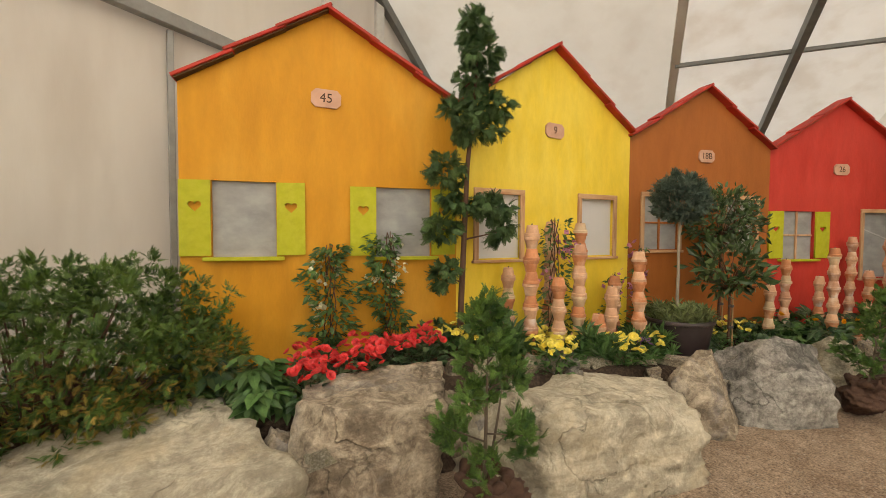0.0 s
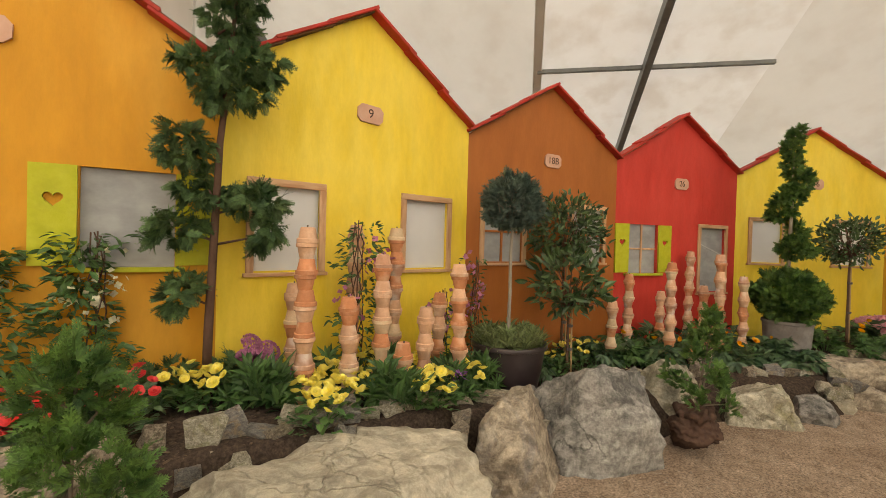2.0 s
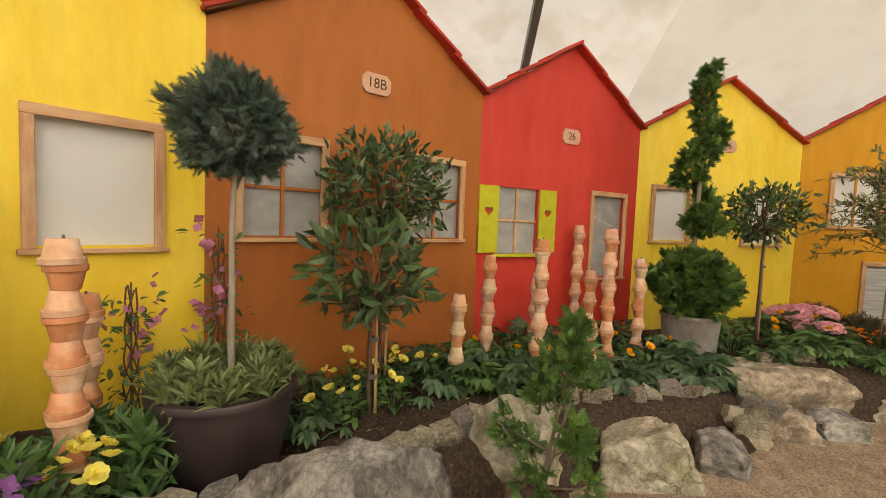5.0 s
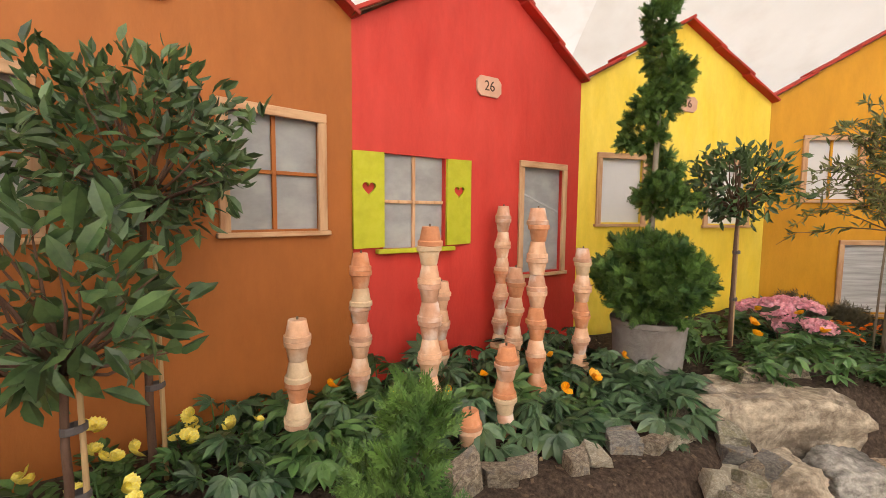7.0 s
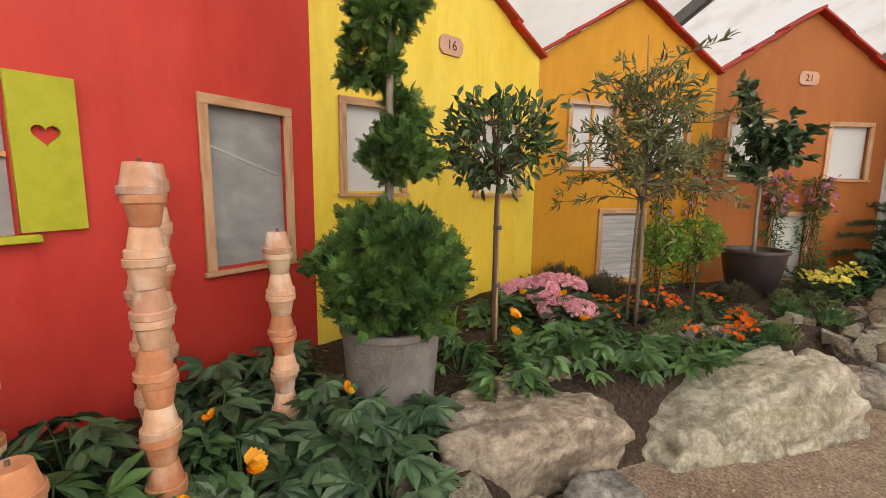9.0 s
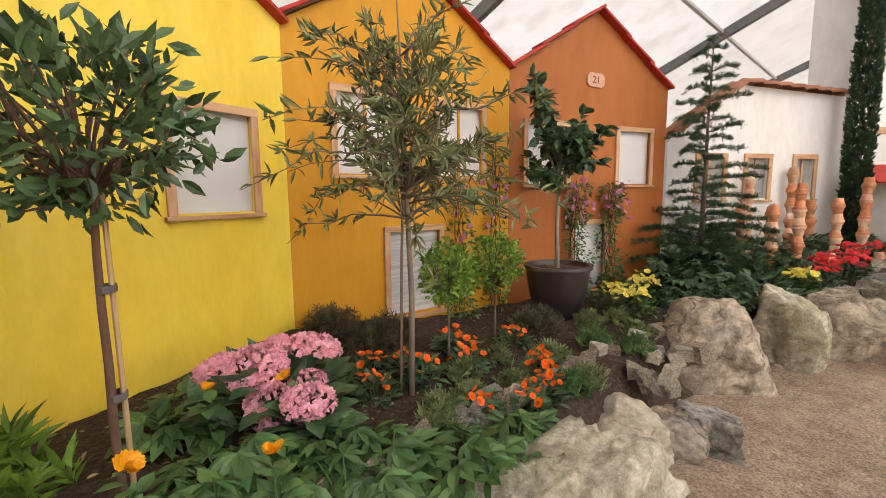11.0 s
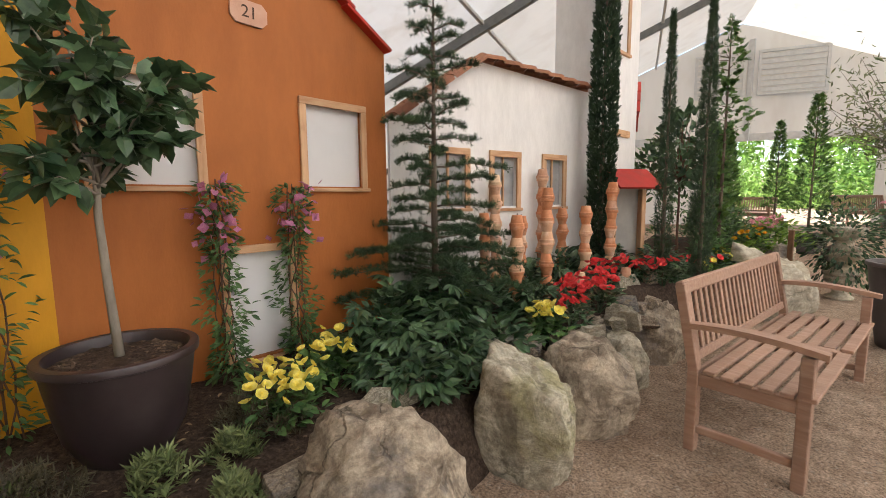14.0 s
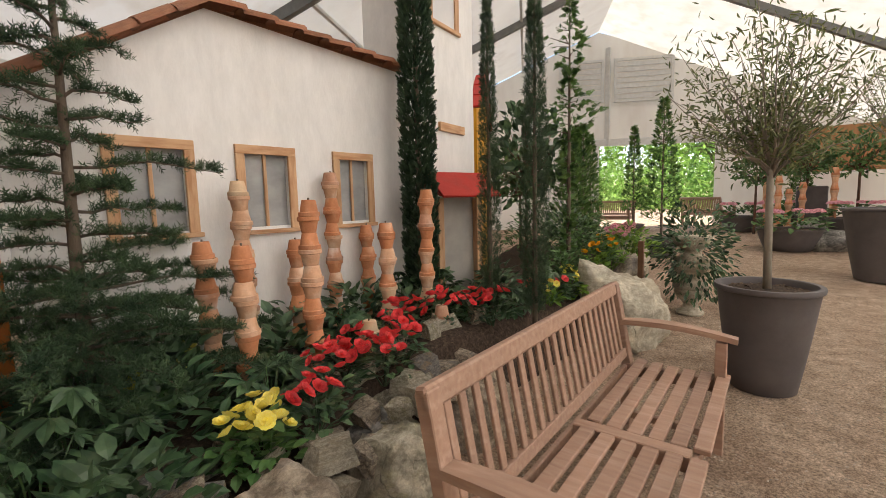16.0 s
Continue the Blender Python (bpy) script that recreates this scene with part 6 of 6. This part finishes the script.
# -- before the white house --
ob = thing("cedar_tree", pose(9.86, -5.15, soil_z(9.86, -5.15)), "open young cedar with tiered level branches", "tree")
sp = Soup().tube([(0, 0, -0.05), (0.01, 0, 0.8), (0.03, -0.02, 1.6), (0.02, -0.02, 2.45)], [0.030, 0.024, 0.014, 0.004], 9)
lf = Soup()
for i in range(86):
    k = i / 61 if i < 62 else (i - 62) / 24 * 0.26
    zb = 0.10 + 2.26 * k
    ln_ = (0.80 - 0.62 * k) * (R.uniform(0.55, 1.1) if i < 62 else R.uniform(0.85, 1.1))
    w = i * 2.4 + R.uniform(-0.3, 0.3)
    dr = np.array((math.cos(w), math.sin(w), 0.0))
    path = [np.array((0.02, -0.01, zb)) + dr * ln_ * j / 6 + np.array((0, 0, 0.09 * j / 6 - 0.10 * (j / 6) ** 2 + R.normal() * 0.008)) for j in range(7)]
    sp.tube([tuple(v) for v in path], [0.008, 0.007, 0.006, 0.005, 0.004, 0.003, 0.0015], 5)
    kk = int(330 * ln_)
    tt = R.uniform(0.12, 1.0, kk)
    side = R.uniform(-1, 1, kk) ** 3 * (1.05 - tt) * 0.19 * ln_ / 0.6
    pp = np.array([np.interp(tt, np.linspace(0, 1, 7), [v[c] for v in path]) for c in range(3)]).T + np.stack([-dr[1] * side, dr[0] * side, np.zeros(kk)], 1)
    lf.spread(NEEDLES, frames_for(pp, dr * 0.35 + R.normal(size=(kk, 3)) * 0.4 + (0, 0, 0.45), R.uniform(0.034, 0.055, kk), 0.2))
sp.make("trunk", bark, ob, smooth=True)
lf.make("crown", leaf("cedar needles", (0.022, 0.055, 0.024), (0.066, 0.120, 0.050), 0.6), ob)
for x, y, r, h in ((9.68, -4.60, 0.26, 0.40), (9.35, -4.50, 0.26, 0.30), (9.05, -4.60, 0.22, 0.24), (9.30, -4.85, 0.26, 0.34), (9.55, -5.0, 0.28, 0.40), (9.1, -5.0, 0.24, 0.26), (9.4, -5.3, 0.26, 0.32), (9.85, -4.8, 0.26, 0.45), (9.7, -5.4, 0.26, 0.36), (10.0, -5.6, 0.22, 0.36), (9.3, -5.65, 0.22, 0.24), (9.65, -5.95, 0.24, 0.28), (9.9, -6.2, 0.24, 0.34), (9.65, -6.4, 0.22, 0.26),
                   (9.85, -6.65, 0.24, 0.36), (9.55, -6.95, 0.22, 0.26), (9.85, -7.1, 0.24, 0.36), (9.4, -7.25, 0.22, 0.24), (9.7, -7.45, 0.22, 0.32), (9.2, -4.35, 0.2, 0.22), (9.6, -4.35, 0.22, 0.34), (9.25, -7.6, 0.22, 0.26), (9.5, -8.0, 0.24, 0.3), (9.15, -8.3, 0.24, 0.3), (9.0, -4.35, 0.18, 0.2), (9.9, -5.15, 0.3, 0.4)):
    if round(x * 20 + y * 20) % 2:
        hellebore(x, y, r, h, 34, dark_leaf, 0.125)
    else:
        ob = bed_plant("leafy_plant", x, y, "dark leafy bedding plant with upright oval leaves", "plant", "leafy ground plants")
        mt = leaf_mound(r, h, 130, LEAF_W, 0.10, 0.7, 0.1)
        Soup().spread(LEAF_W, mt).make("foliage", dark_leaf, ob)
begonias(((9.72, -5.30), (9.90, -5.55), (9.10, -5.40), (9.14, -5.52), (9.02, -5.46)), "yellow", "yellow", mid_leaf, 7, 0.09, 0.25, 0.042)
begonias(((9.05, -5.70), (9.16, -5.85), (9.28, -6.05), (9.13, -6.20), (9.34, -6.20), (9.40, -6.60), (9.44, -6.76), (9.23, -7.16), (9.10, -7.26), (9.35, -7.0), (9.2, -6.4)), "red", "red", dark_leaf, 10, 0.12, 0.25, 0.043)
begonias(((9.14, -7.90), (9.0, -8.2)), "red", "red", dark_leaf, 4, 0.08, 0.2, 0.04)
begonias(((9.02, -8.04), (9.1, -8.7), (8.95, -8.4)), "yellow", "yellow", bright_leaf, 5, 0.09, 0.22, 0.04)
column_green = leaf("slim cypress green", (0.030, 0.062, 0.030), (0.070, 0.120, 0.055))
COLUMN = lambda r: (lambda k: r * min(1.0, 0.55 + 2.2 * k) * (1.0 - 0.93 * max(0.0, (k - 0.25) / 0.75) ** 1.5))
conifer(9.81, -7.34, soil_z(9.82, -7.34), 4.75, lambda k: 0.135 * min(1.0, 0.7 + 2.5 * k) * (1 - 0.9 * k ** 3.5), 11000, 0.050, col_leaf, bark, "tall dark column cypress before the white tower", 0.025, "column_cypress", SPRAY, group="column cypresses", up=1.5)
conifer(9.15, -7.32, soil_z(9.15, -7.32), 2.95, COLUMN(0.075), 4200, 0.036, column_green, bark, "slim green column cypress in the bed", 0.018, "column_cypress", NEEDLES, group="column cypresses", up=1.8)
conifer(8.90, -7.53, soil_z(8.90, -7.53), 3.05, COLUMN(0.105), 5500, 0.038, column_green, bark, "slim green column cypress in the bed", 0.018, "column_cypress", NEEDLES, group="column cypresses", up=1.8)


# ---- bench ----
def bench(m, label, L=1.56):
    """A slatted garden bench: x along its length, y to the front."""
    ob = thing("garden_bench", m, label, "bench", "garden benches")
    hl = L / 2
    for s in (-1, 1):
        x = s * (hl - 0.03)
        # back leg, raked above the seat
        bm = box(bmesh.new(), x - 0.03, x + 0.03, -0.03, 0.03, 0, 0.43, None, 0.004)
        part("back_leg", bm, teak, ob)
        part("back_post", box(bmesh.new(), x - 0.03, x + 0.03, -0.025, 0.03, 0, 0.45, None, 0.004), teak, ob, m=Matrix.Translation((0, 0, 0.425)) @ pose(0, 0, 0, 13, 0, 0))
        part("front_leg", box(bmesh.new(), x - 0.03, x + 0.03, 0.50, 0.56, 0, 0.62, None, 0.004), teak, ob)
        part("side_rail", box(bmesh.new(), x - 0.02, x + 0.02, 0.03, 0.50, 0.355, 0.42, None, 0.004), teak, ob)
        part("stretcher", box(bmesh.new(), x - 0.015, x + 0.015, 0.03, 0.50, 0.10, 0.14, None, 0.004), teak, ob)
        # curved arm rest
        arm = bmesh.new()
        prev = None
        for i in range(11):
            k = i / 10
            y, z = -0.07 + 0.68 * k, 0.655 + 0.025 * math.sin(math.pi * k) - 0.02 * k
            w = 0.028 + 0.014 * math.sin(math.pi * min(1, k * 1.1))
            ring = [arm.verts.new((x + a, y, z + b)) for a, b in ((-w, -0.014), (w, -0.014), (w, 0.014), (-w, 0.014))]
            if prev:
                for q in range(4):
                    arm.faces.new((prev[q], prev[(q + 1) % 4], ring[(q + 1) % 4], ring[q]))
            else:
                arm.faces.new(ring)
            prev = ring
        arm.faces.new(prev)
        part("arm_rest", arm, teak, ob)
    tilt = Matrix.Translation((0, 0, 0.425)) @ pose(0, 0, 0, 13, 0, 0)
    part("top_rail", box(bmesh.new(), -hl, hl, -0.024, 0.024, 0.395, 0.465, None, 0.008), teak, ob, m=tilt)
    part("low_rail", box(bmesh.new(), -hl + 0.06, hl - 0.06, -0.018, 0.018, 0.04, 0.09, None, 0.004), teak, ob, m=tilt)
    n = 22
    me = None
    for i in range(n):
        x = -hl + 0.10 + (L - 0.20) * i / (n - 1)
        if me is None:
            first = part("back_slat", box(bmesh.new(), -0.017, 0.017, -0.008, 0.008, 0.085, 0.40, None, 0.003), teak, ob, m=tilt @ pose(x, 0, 0))
            me = first.data
        else:
            o = new("back_slat", me)
            o.parent, o.matrix_basis = ob, tilt @ pose(x, 0, 0)
    for i in range(6):
        y = 0.055 + i * 0.092
        dip = 0.012 * (1 - abs(i - 2.5) / 2.5)
        for x0, x1 in ((-hl, -0.034), (0.034, hl)):
            part("seat_slat", box(bmesh.new(), x0, x1, y, y + 0.066, 0.425 - dip, 0.447 - dip, None, 0.004), teak, ob)
    part("front_apron", box(bmesh.new(), -hl + 0.061, hl - 0.061, 0.515, 0.540, 0.345, 0.42, None, 0.004), teak, ob)
    part("back_apron", box(bmesh.new(), -hl + 0.061, hl - 0.061, -0.015, 0.010, 0.345, 0.42, None, 0.004), teak, ob)
    for x in (0.0,):
        part("seat_rail", box(bmesh.new(), x - 0.032, x + 0.032, 0.011, 0.514, 0.375, 0.440, None, 0.004), teak, ob)
    return ob


# the bench faces the path
bench(pose(8.163, -6.348, 0, 0, 0, 90.3) @ Matrix.Diagonal((1, 0.86, 1.01, 1)), "pale teak garden bench with slatted back and arm rests", 1.77)
bench(Matrix.Translation((11.6, -18.2, ground_z(0, -18.2))) @ pose(0, 0, 0, 0, 0, 0), "pale teak garden bench near the tent doorway", 1.5)
bench(Matrix.Translation((9.35, -19.6, ground_z(0, -19.6))) @ pose(0, 0, 0, 0, 0, 150), "pale teak garden bench near the tent doorway", 1.3)

# ---- the far part of the tent ----


def potted_olive(x, y, pot_r, pot_h, top, crown_r, n, label, mat=None):
    z0 = ground_z(x, y)
    planter(x, y, z0, pot_r, pot_r * 0.66, pot_h, slate_pot, "large charcoal planter on the gravel", 0.9, group="large planters")
    ob = thing("olive_tree", pose(x, y, z0 + pot_h - 0.05), label, "tree", "potted olives")
    h = top - (z0 + pot_h)
    sp = Soup()
    fork = h * 0.42
    sp.tube([(0, 0, -0.02), (0.01, 0, fork * 0.5), (0.015, 0.01, fork)], [0.026, 0.023, 0.020], 9)
    lf = Soup()
    for i in range(46):
        w = i * 2.4
        dr = unit(np.array((math.cos(w) * R.uniform(0.4, 1), math.sin(w) * R.uniform(0.3, 1), R.uniform(0.2, 1.9))))
        ln_ = R.uniform(0.45, 1.05) * crown_r * (1.0 + 0.9 * max(0, dr[2]))
        path = [np.array((0.015, 0.01, fork * R.uniform(0.9, 1.0) if j == 0 else fork)) + dr * ln_ * j / 5 + R.normal(size=3) * 0.014 * (j > 0) for j in range(6)]
        sp.tube([tuple(v) for v in path], [0.009, 0.007, 0.005, 0.004, 0.003, 0.0015], 5)
        k = n
        tt = R.uniform(0.2, 1.0, k)
        pp = np.array([np.interp(tt, np.linspace(0, 1, 6), [v[c] for v in path]) for c in range(3)]).T + R.normal(size=(k, 3)) * 0.075
        lf.spread(LEAF_N, frames_for(pp, dr * 0.5 + R.normal(size=(k, 3)) * 0.6, R.uniform(0.045, 0.07, k), 0.2))
    sp.make("trunk", bark_pale, ob, smooth=True)
    lf.make("crown", mat or olive_leaf, ob)


potted_olive(7.55, -8.20, 0.29, 0.71, 2.70, 0.60, 62, "potted olive tree with a fine airy crown")
potted_olive(6.35, -12.6, 0.50, 0.95, 3.3, 0.80, 30, "potted olive tree with a fine airy crown")
# stacked stone urn with ivy
ob = thing("urn_planter", pose(8.22, -9.85, ground_z(0, -9.85)), "tiered stone urn overgrown with green leaves", "planter")
for i, (z, r) in enumerate(((0.0, 0.16), (0.28, 0.20), (0.56, 0.20))):
    part("bowl", lathe(bmesh.new(), [(0, z), (r * 0.8, z), (r * 0.85, z + 0.03), (r * 0.45, z + 0.07), (r * 0.45, z + 0.12), (r * 0.9, z + 0.2), (r, z + 0.24), (r * 0.96, z + 0.27), (0, z + 0.275)], 24), ROCKS[1], ob, smooth=True)
n = 1100
p, d = crown_points(n, (0, 0, 0.64), (0.38, 0.38, 0.48), 0.4, 0.3, 8)
Soup().spread(LEAF, frames_for(p, d + (0, 0, -0.3) + R.normal(size=(n, 3)) * 0.3, R.uniform(0.055, 0.09, n), 0.4)).make("foliage", dark_leaf, ob)
board("signpost", 8.585, 8.635, -9.40, -9.35, 0.05, 0.92, batten_mat, None)
tagged(bpy.data.objects["signpost"], "short dark wooden post beside the path", "post")
CONE = lambda r: (lambda k: r * (1.0 - k) ** 0.75 * min(1, 0.35 + 4 * k) if k > 0.16 else 0.0)
for x, y, top, r in ((9.25, -13.6, 3.1, 0.42), (10.45, -16.4, 3.05, 0.33), (11.1, -14.2, 2.9, 0.36), (11.6, -16.6, 3.0, 0.38), (10.3, -12.4, 2.6, 0.35), (9.95, -10.9, 2.3, 0.4), (7.1, -20.0, 2.4, 0.4)):
    z0 = ground_z(x, y)
    planter(x, y, z0, 0.26, 0.2, 0.36, slate_pot, "dark round planter holding a small conifer", 0.9, group="conifer planters")
    conifer(x, y, z0 + 0.3, top, CONE(r), 1300, 0.10, thuja, bark, "potted pyramid conifer with fresh green sprays", 0.022, "pyramid_conifer", FAN, group="pyramid conifers")
conifer(9.27, -9.11, soil_z(9.27, -9.11), 3.35, lambda k: 0.52 * (0.15 + 0.85 * abs(math.sin(k * 13)) ** 2) * (1.05 - k) ** 0.5 if k > 0.42 else 0.03, 520, 0.085, thuja, bark, "tall open cypress with layered feathery sprays", 0.022, "feathery_cypress", FROND, clumps=9, up=0.1)
lollipop(9.75, -9.1, soil_z(9.75, -9.1), 1.9, (0.36, 0.36, 0.5), 0.016, LEAF_W, dark_leaf, 300, 0.13, bark_red, "rubber-leaved tree behind the cypresses", group="background trees")
lollipop(10.6, -10.6, 0.5, 1.75, (0.5, 0.5, 0.45), 0.02, LEAF, thuja_dark, 450, 0.14, bark_red, "spreading dark green tree in the bed", group="background trees")
for x, y, m_, r, h in ((9.3, -9.6, mid_leaf, 0.35, 0.5), (9.0, -10.4, bright_leaf, 0.4, 0.45), (9.6, -9.8, dark_leaf, 0.4, 0.7), (10.1, -10.1, mid_leaf, 0.45, 0.8), (9.75, -11.2, mid_leaf, 0.4, 0.6), (9.2, -8.8, mid_leaf, 0.3, 0.35)):
    ob = bed_plant("leafy_bush", x, y, "dense leafy green bush in the bed", "bush", "leafy bushes")
    mt = leaf_mound(r, h, 420, LEAF, 0.09, 0.5, 0)
    Soup().spread(LEAF, mt).make("foliage", m_, ob)
for x, y in ((9.05, -9.3), (9.0, -9.7), (9.3, -10.3)):
    flower_plant(x, y, "marigold", 4, 0.12, 0.35, 0.05, bright_leaf, 0.08, 60, "orange flowers over bright leaves", "flowers")
for x, y in ((9.15, -10.7), (9.35, -11.0)):
    flower_plant(x, y, "pink", 3, 0.14, 0.42, 0.10, mid_leaf, 0.12, 50, "pale pink hydrangea beside the path", "hydrangea")
# planters and stones across the path, far off
for x, y, r, h in ((7.35, -15.2, 0.52, 0.42), (8.3, -18.6, 0.5, 0.4), (7.5, -19.4, 0.45, 0.4), (6.2, -17.5, 0.5, 0.45)):
    z0 = ground_z(x, y)
    planter(x, y, z0, r, r * 0.7, h, slate_pot, "wide low charcoal planter with flowers", 0.8, group="wide planters")
    ob = thing("planter_flowers", pose(x, y, z0 + h - 0.06), "leafy hydrangea filling a low planter", "plant", "planter flowers")
    Soup().spread(LEAF_W, leaf_mound(r * 1.1, 0.38, 130, LEAF_W, 0.17, 0.4, 0)).make("foliage", mid_leaf, ob)
    for i in range(6):
        b = new("bloom", BLOOM["pink"])
        b.parent = ob
        b.matrix_basis = pose(r * 0.8 * math.cos(i * 1.1), r * 0.8 * math.sin(i * 1.1), 0.36) @ Matrix.Scale(0.10, 4)
for x, y, w in ((6.75, -15.3, 0.7), (6.2, -14.6, 0.6), (6.0, -15.6, 0.9), (5.6, -14.9, 0.6), (7.0, -17.2, 0.8)):
    tagged(part("boulder", rock_mesh(int(w * 100 + y), (w, w * 0.8, 0.5), 0, 8), ROCKS[2], smooth=True, m=pose(x, y, ground_z(x, y) - 0.1)), "grey boulder edging a bed far off", "boulder", "far boulders")
for x, y, top in ((7.55, -17.4, 1.75), (7.35, -17.8, 1.45), (7.1, -18.0, 1.6), (7.75, -17.6, 1.35), (6.55, -17.9, 1.9), (5.4, -16.6, 1.9)):
    zf = ground_z(x, y)
    k = (top - zf) / 9
    ob = thing("pot_totem", pose(x, y, zf), "far column of stacked terracotta flower pots", "pot column", "columns of stacked clay pots")
    for i in range(9):
        o = new("clay_pot", POTS[i % 2])
        o.parent = ob
        o.matrix_basis = pose(0, 0, (i + (i % 2 == 0)) * k, 180 if i % 2 == 0 else 0, 0, 0) @ Matrix.Diagonal((1.3, 1.3, k / 0.087, 1))
for x, y, cz, r in ((8.0, -18.0, 1.75, 0.5), (7.0, -18.8, 1.9, 0.5), (6.1, -18.4, 2.0, 0.6), (5.2, -17.6, 1.9, 0.55)):
    lollipop(x, y, ground_z(x, y), cz + 0.2, (r, r, r * 0.8), 0.03, LEAF, mid_leaf, 420, 0.16, bark_red, "round-headed tree in the far bed", group="far trees")
board("wood_panel", 3.2, 7.9, -20.62, -20.55, 1.9, 3.1, surf("orange wood cladding", (0.46, 0.25, 0.12), (0.38, 0.19, 0.09), scale=4, rough=0.7, stretch=(6, 6, 1)), None)
tagged(bpy.data.objects["wood_panel"], "orange wooden panel high on the far stall", "panel")
board("stall_post", 7.80, 7.92, -20.54, -20.44, 0.3, 3.1, pine, None)
tagged(bpy.data.objects["stall_post"], "pine post of the far stall", "post")
board("stall_post", 3.2, 3.32, -20.54, -20.44, 0.3, 3.1, pine, None)
tagged(bpy.data.objects["stall_post.001"], "pine post of the far stall", "post")
for nm, x0, x1, y0, y1, z0, z1, mt, lab in (("counter", 4.2, 5.6, -16.4, -15.6, 0.25, 1.45, PAINT["red"], "red painted counter in the far stall"), ("crate", 6.6, 7.2, -19.2, -18.7, 0.3, 1.5, slate_pot, "dark planter crate standing in the far stall")):
    tagged(board(nm, x0, x1, y0, y1, z0, z1, mt, None, 0.02), lab, nm)
# louvred ventilation unit on the far wall
vent = thing("wall_vent", Matrix.Translation(tent(far_s(11.3), END_B + 0.08, 4.25)) @ pose(0, 0, 0, 0, 0, 26.5), "large pale louvred vent on the tent end wall", "vent")
for u0, u1 in ((-1.15, 0.55), (0.85, 2.2)):
    board("frame", u0, u1, 0, 0.05, 1.22, 1.30, alu_white, vent)
    board("frame", u0, u1, 0, 0.05, 0.0, 0.08, alu_white, vent)
    board("frame", u0, u0 + 0.08, 0, 0.05, 0.08, 1.22, alu_white, vent)
    board("frame", u1 - 0.08, u1, 0, 0.05, 0.08, 1.22, alu_white, vent)
    for i in range(7):
        board("slat", u0 + 0.08, u1 - 0.08, 0.01, 0.03, 0.1 + i * 0.16, 0.22 + i * 0.16, alu_white, vent)
# small sensor box on the near end wall
sensor = thing("wall_sensor", Matrix.Translation(tent(-3.95, END_A - 0.05, 3.55)) @ pose(0, 0, 0, 0, 0, 26.5), "small grey wall sensor with a blue light", "sensor")
board("case", -0.07, 0.07, -0.03, 0.02, -0.08, 0.08, alu_white, sensor)
lamp_mat = bpy.data.materials.new("blue indicator")
lamp_mat.use_nodes = True
lamp_mat.node_tree.nodes["Principled BSDF"].inputs["Emission Color"].default_value = (0.1, 0.5, 1, 1)
lamp_mat.node_tree.nodes["Principled BSDF"].inputs["Emission Strength"].default_value = 2
part("indicator", lathe(bmesh.new(), [(0, 0), (0.02, 0), (0.018, 0.008), (0, 0.01)], 12), lamp_mat, sensor, "lit blue indicator", m=pose(0, -0.031, 0, 90, 0, 0))
# greenery in the sun beyond the doorway
sp = Soup()
n = 20000
px = R.uniform(5, 24, n)
py = R.uniform(-38, -27.5, n)
hz = np.array([0.5 + (2.2 + 1.6 * noise.noise((a * 0.5, b * 0.5, 3))) * min(1, (-26.8 - b) / 3) for a, b in zip(px, py)])
sp.spread(LEAF, frames_for(np.stack([px, py, hz * R.uniform(0.1, 1.0, n)], 1), R.normal(size=(n, 3)), R.uniform(0.15, 0.4, n), 0.3))
# leaf colour lightened beyond the indoor greens, to stand in for glaring daylight
daylight_leaf = leaf("outdoor leaf with painted daylight", (0.15, 0.30, 0.05), (0.34, 0.50, 0.13), 0.5, 0.5)
tagged(sp.make("shrubbery", daylight_leaf), "sunlit green shrubbery outside the tent", "shrubbery", kind="stuff")
for x, y, h in ((9, -33, 6), (13, -36, 7), (17, -34, 6.5), (22, -38, 7), (6, -37, 7), (11, -41, 8), (27, -40, 8), (15, -44, 9)):
    ob = thing("tree", pose(x, y, 0.6), "leafy green tree outside the tent", "tree", "trees outside")
    Soup().tube([(0, 0, -0.3), (0.1, 0, h * 0.4), (0, 0.1, h * 0.8)], [0.18, 0.13, 0.04], 9).make("trunk", bark, ob, smooth=True)
    k = 900
    p, d = crown_points(k, (0, 0, h * 0.6), (2.3, 2.3, h * 0.42), 0.3, 0.4, x)
    Soup().spread(LEAF, frames_for(p, R.normal(size=(k, 3)), R.uniform(0.3, 0.6, k), 0.3)).make("crown", daylight_leaf, ob)
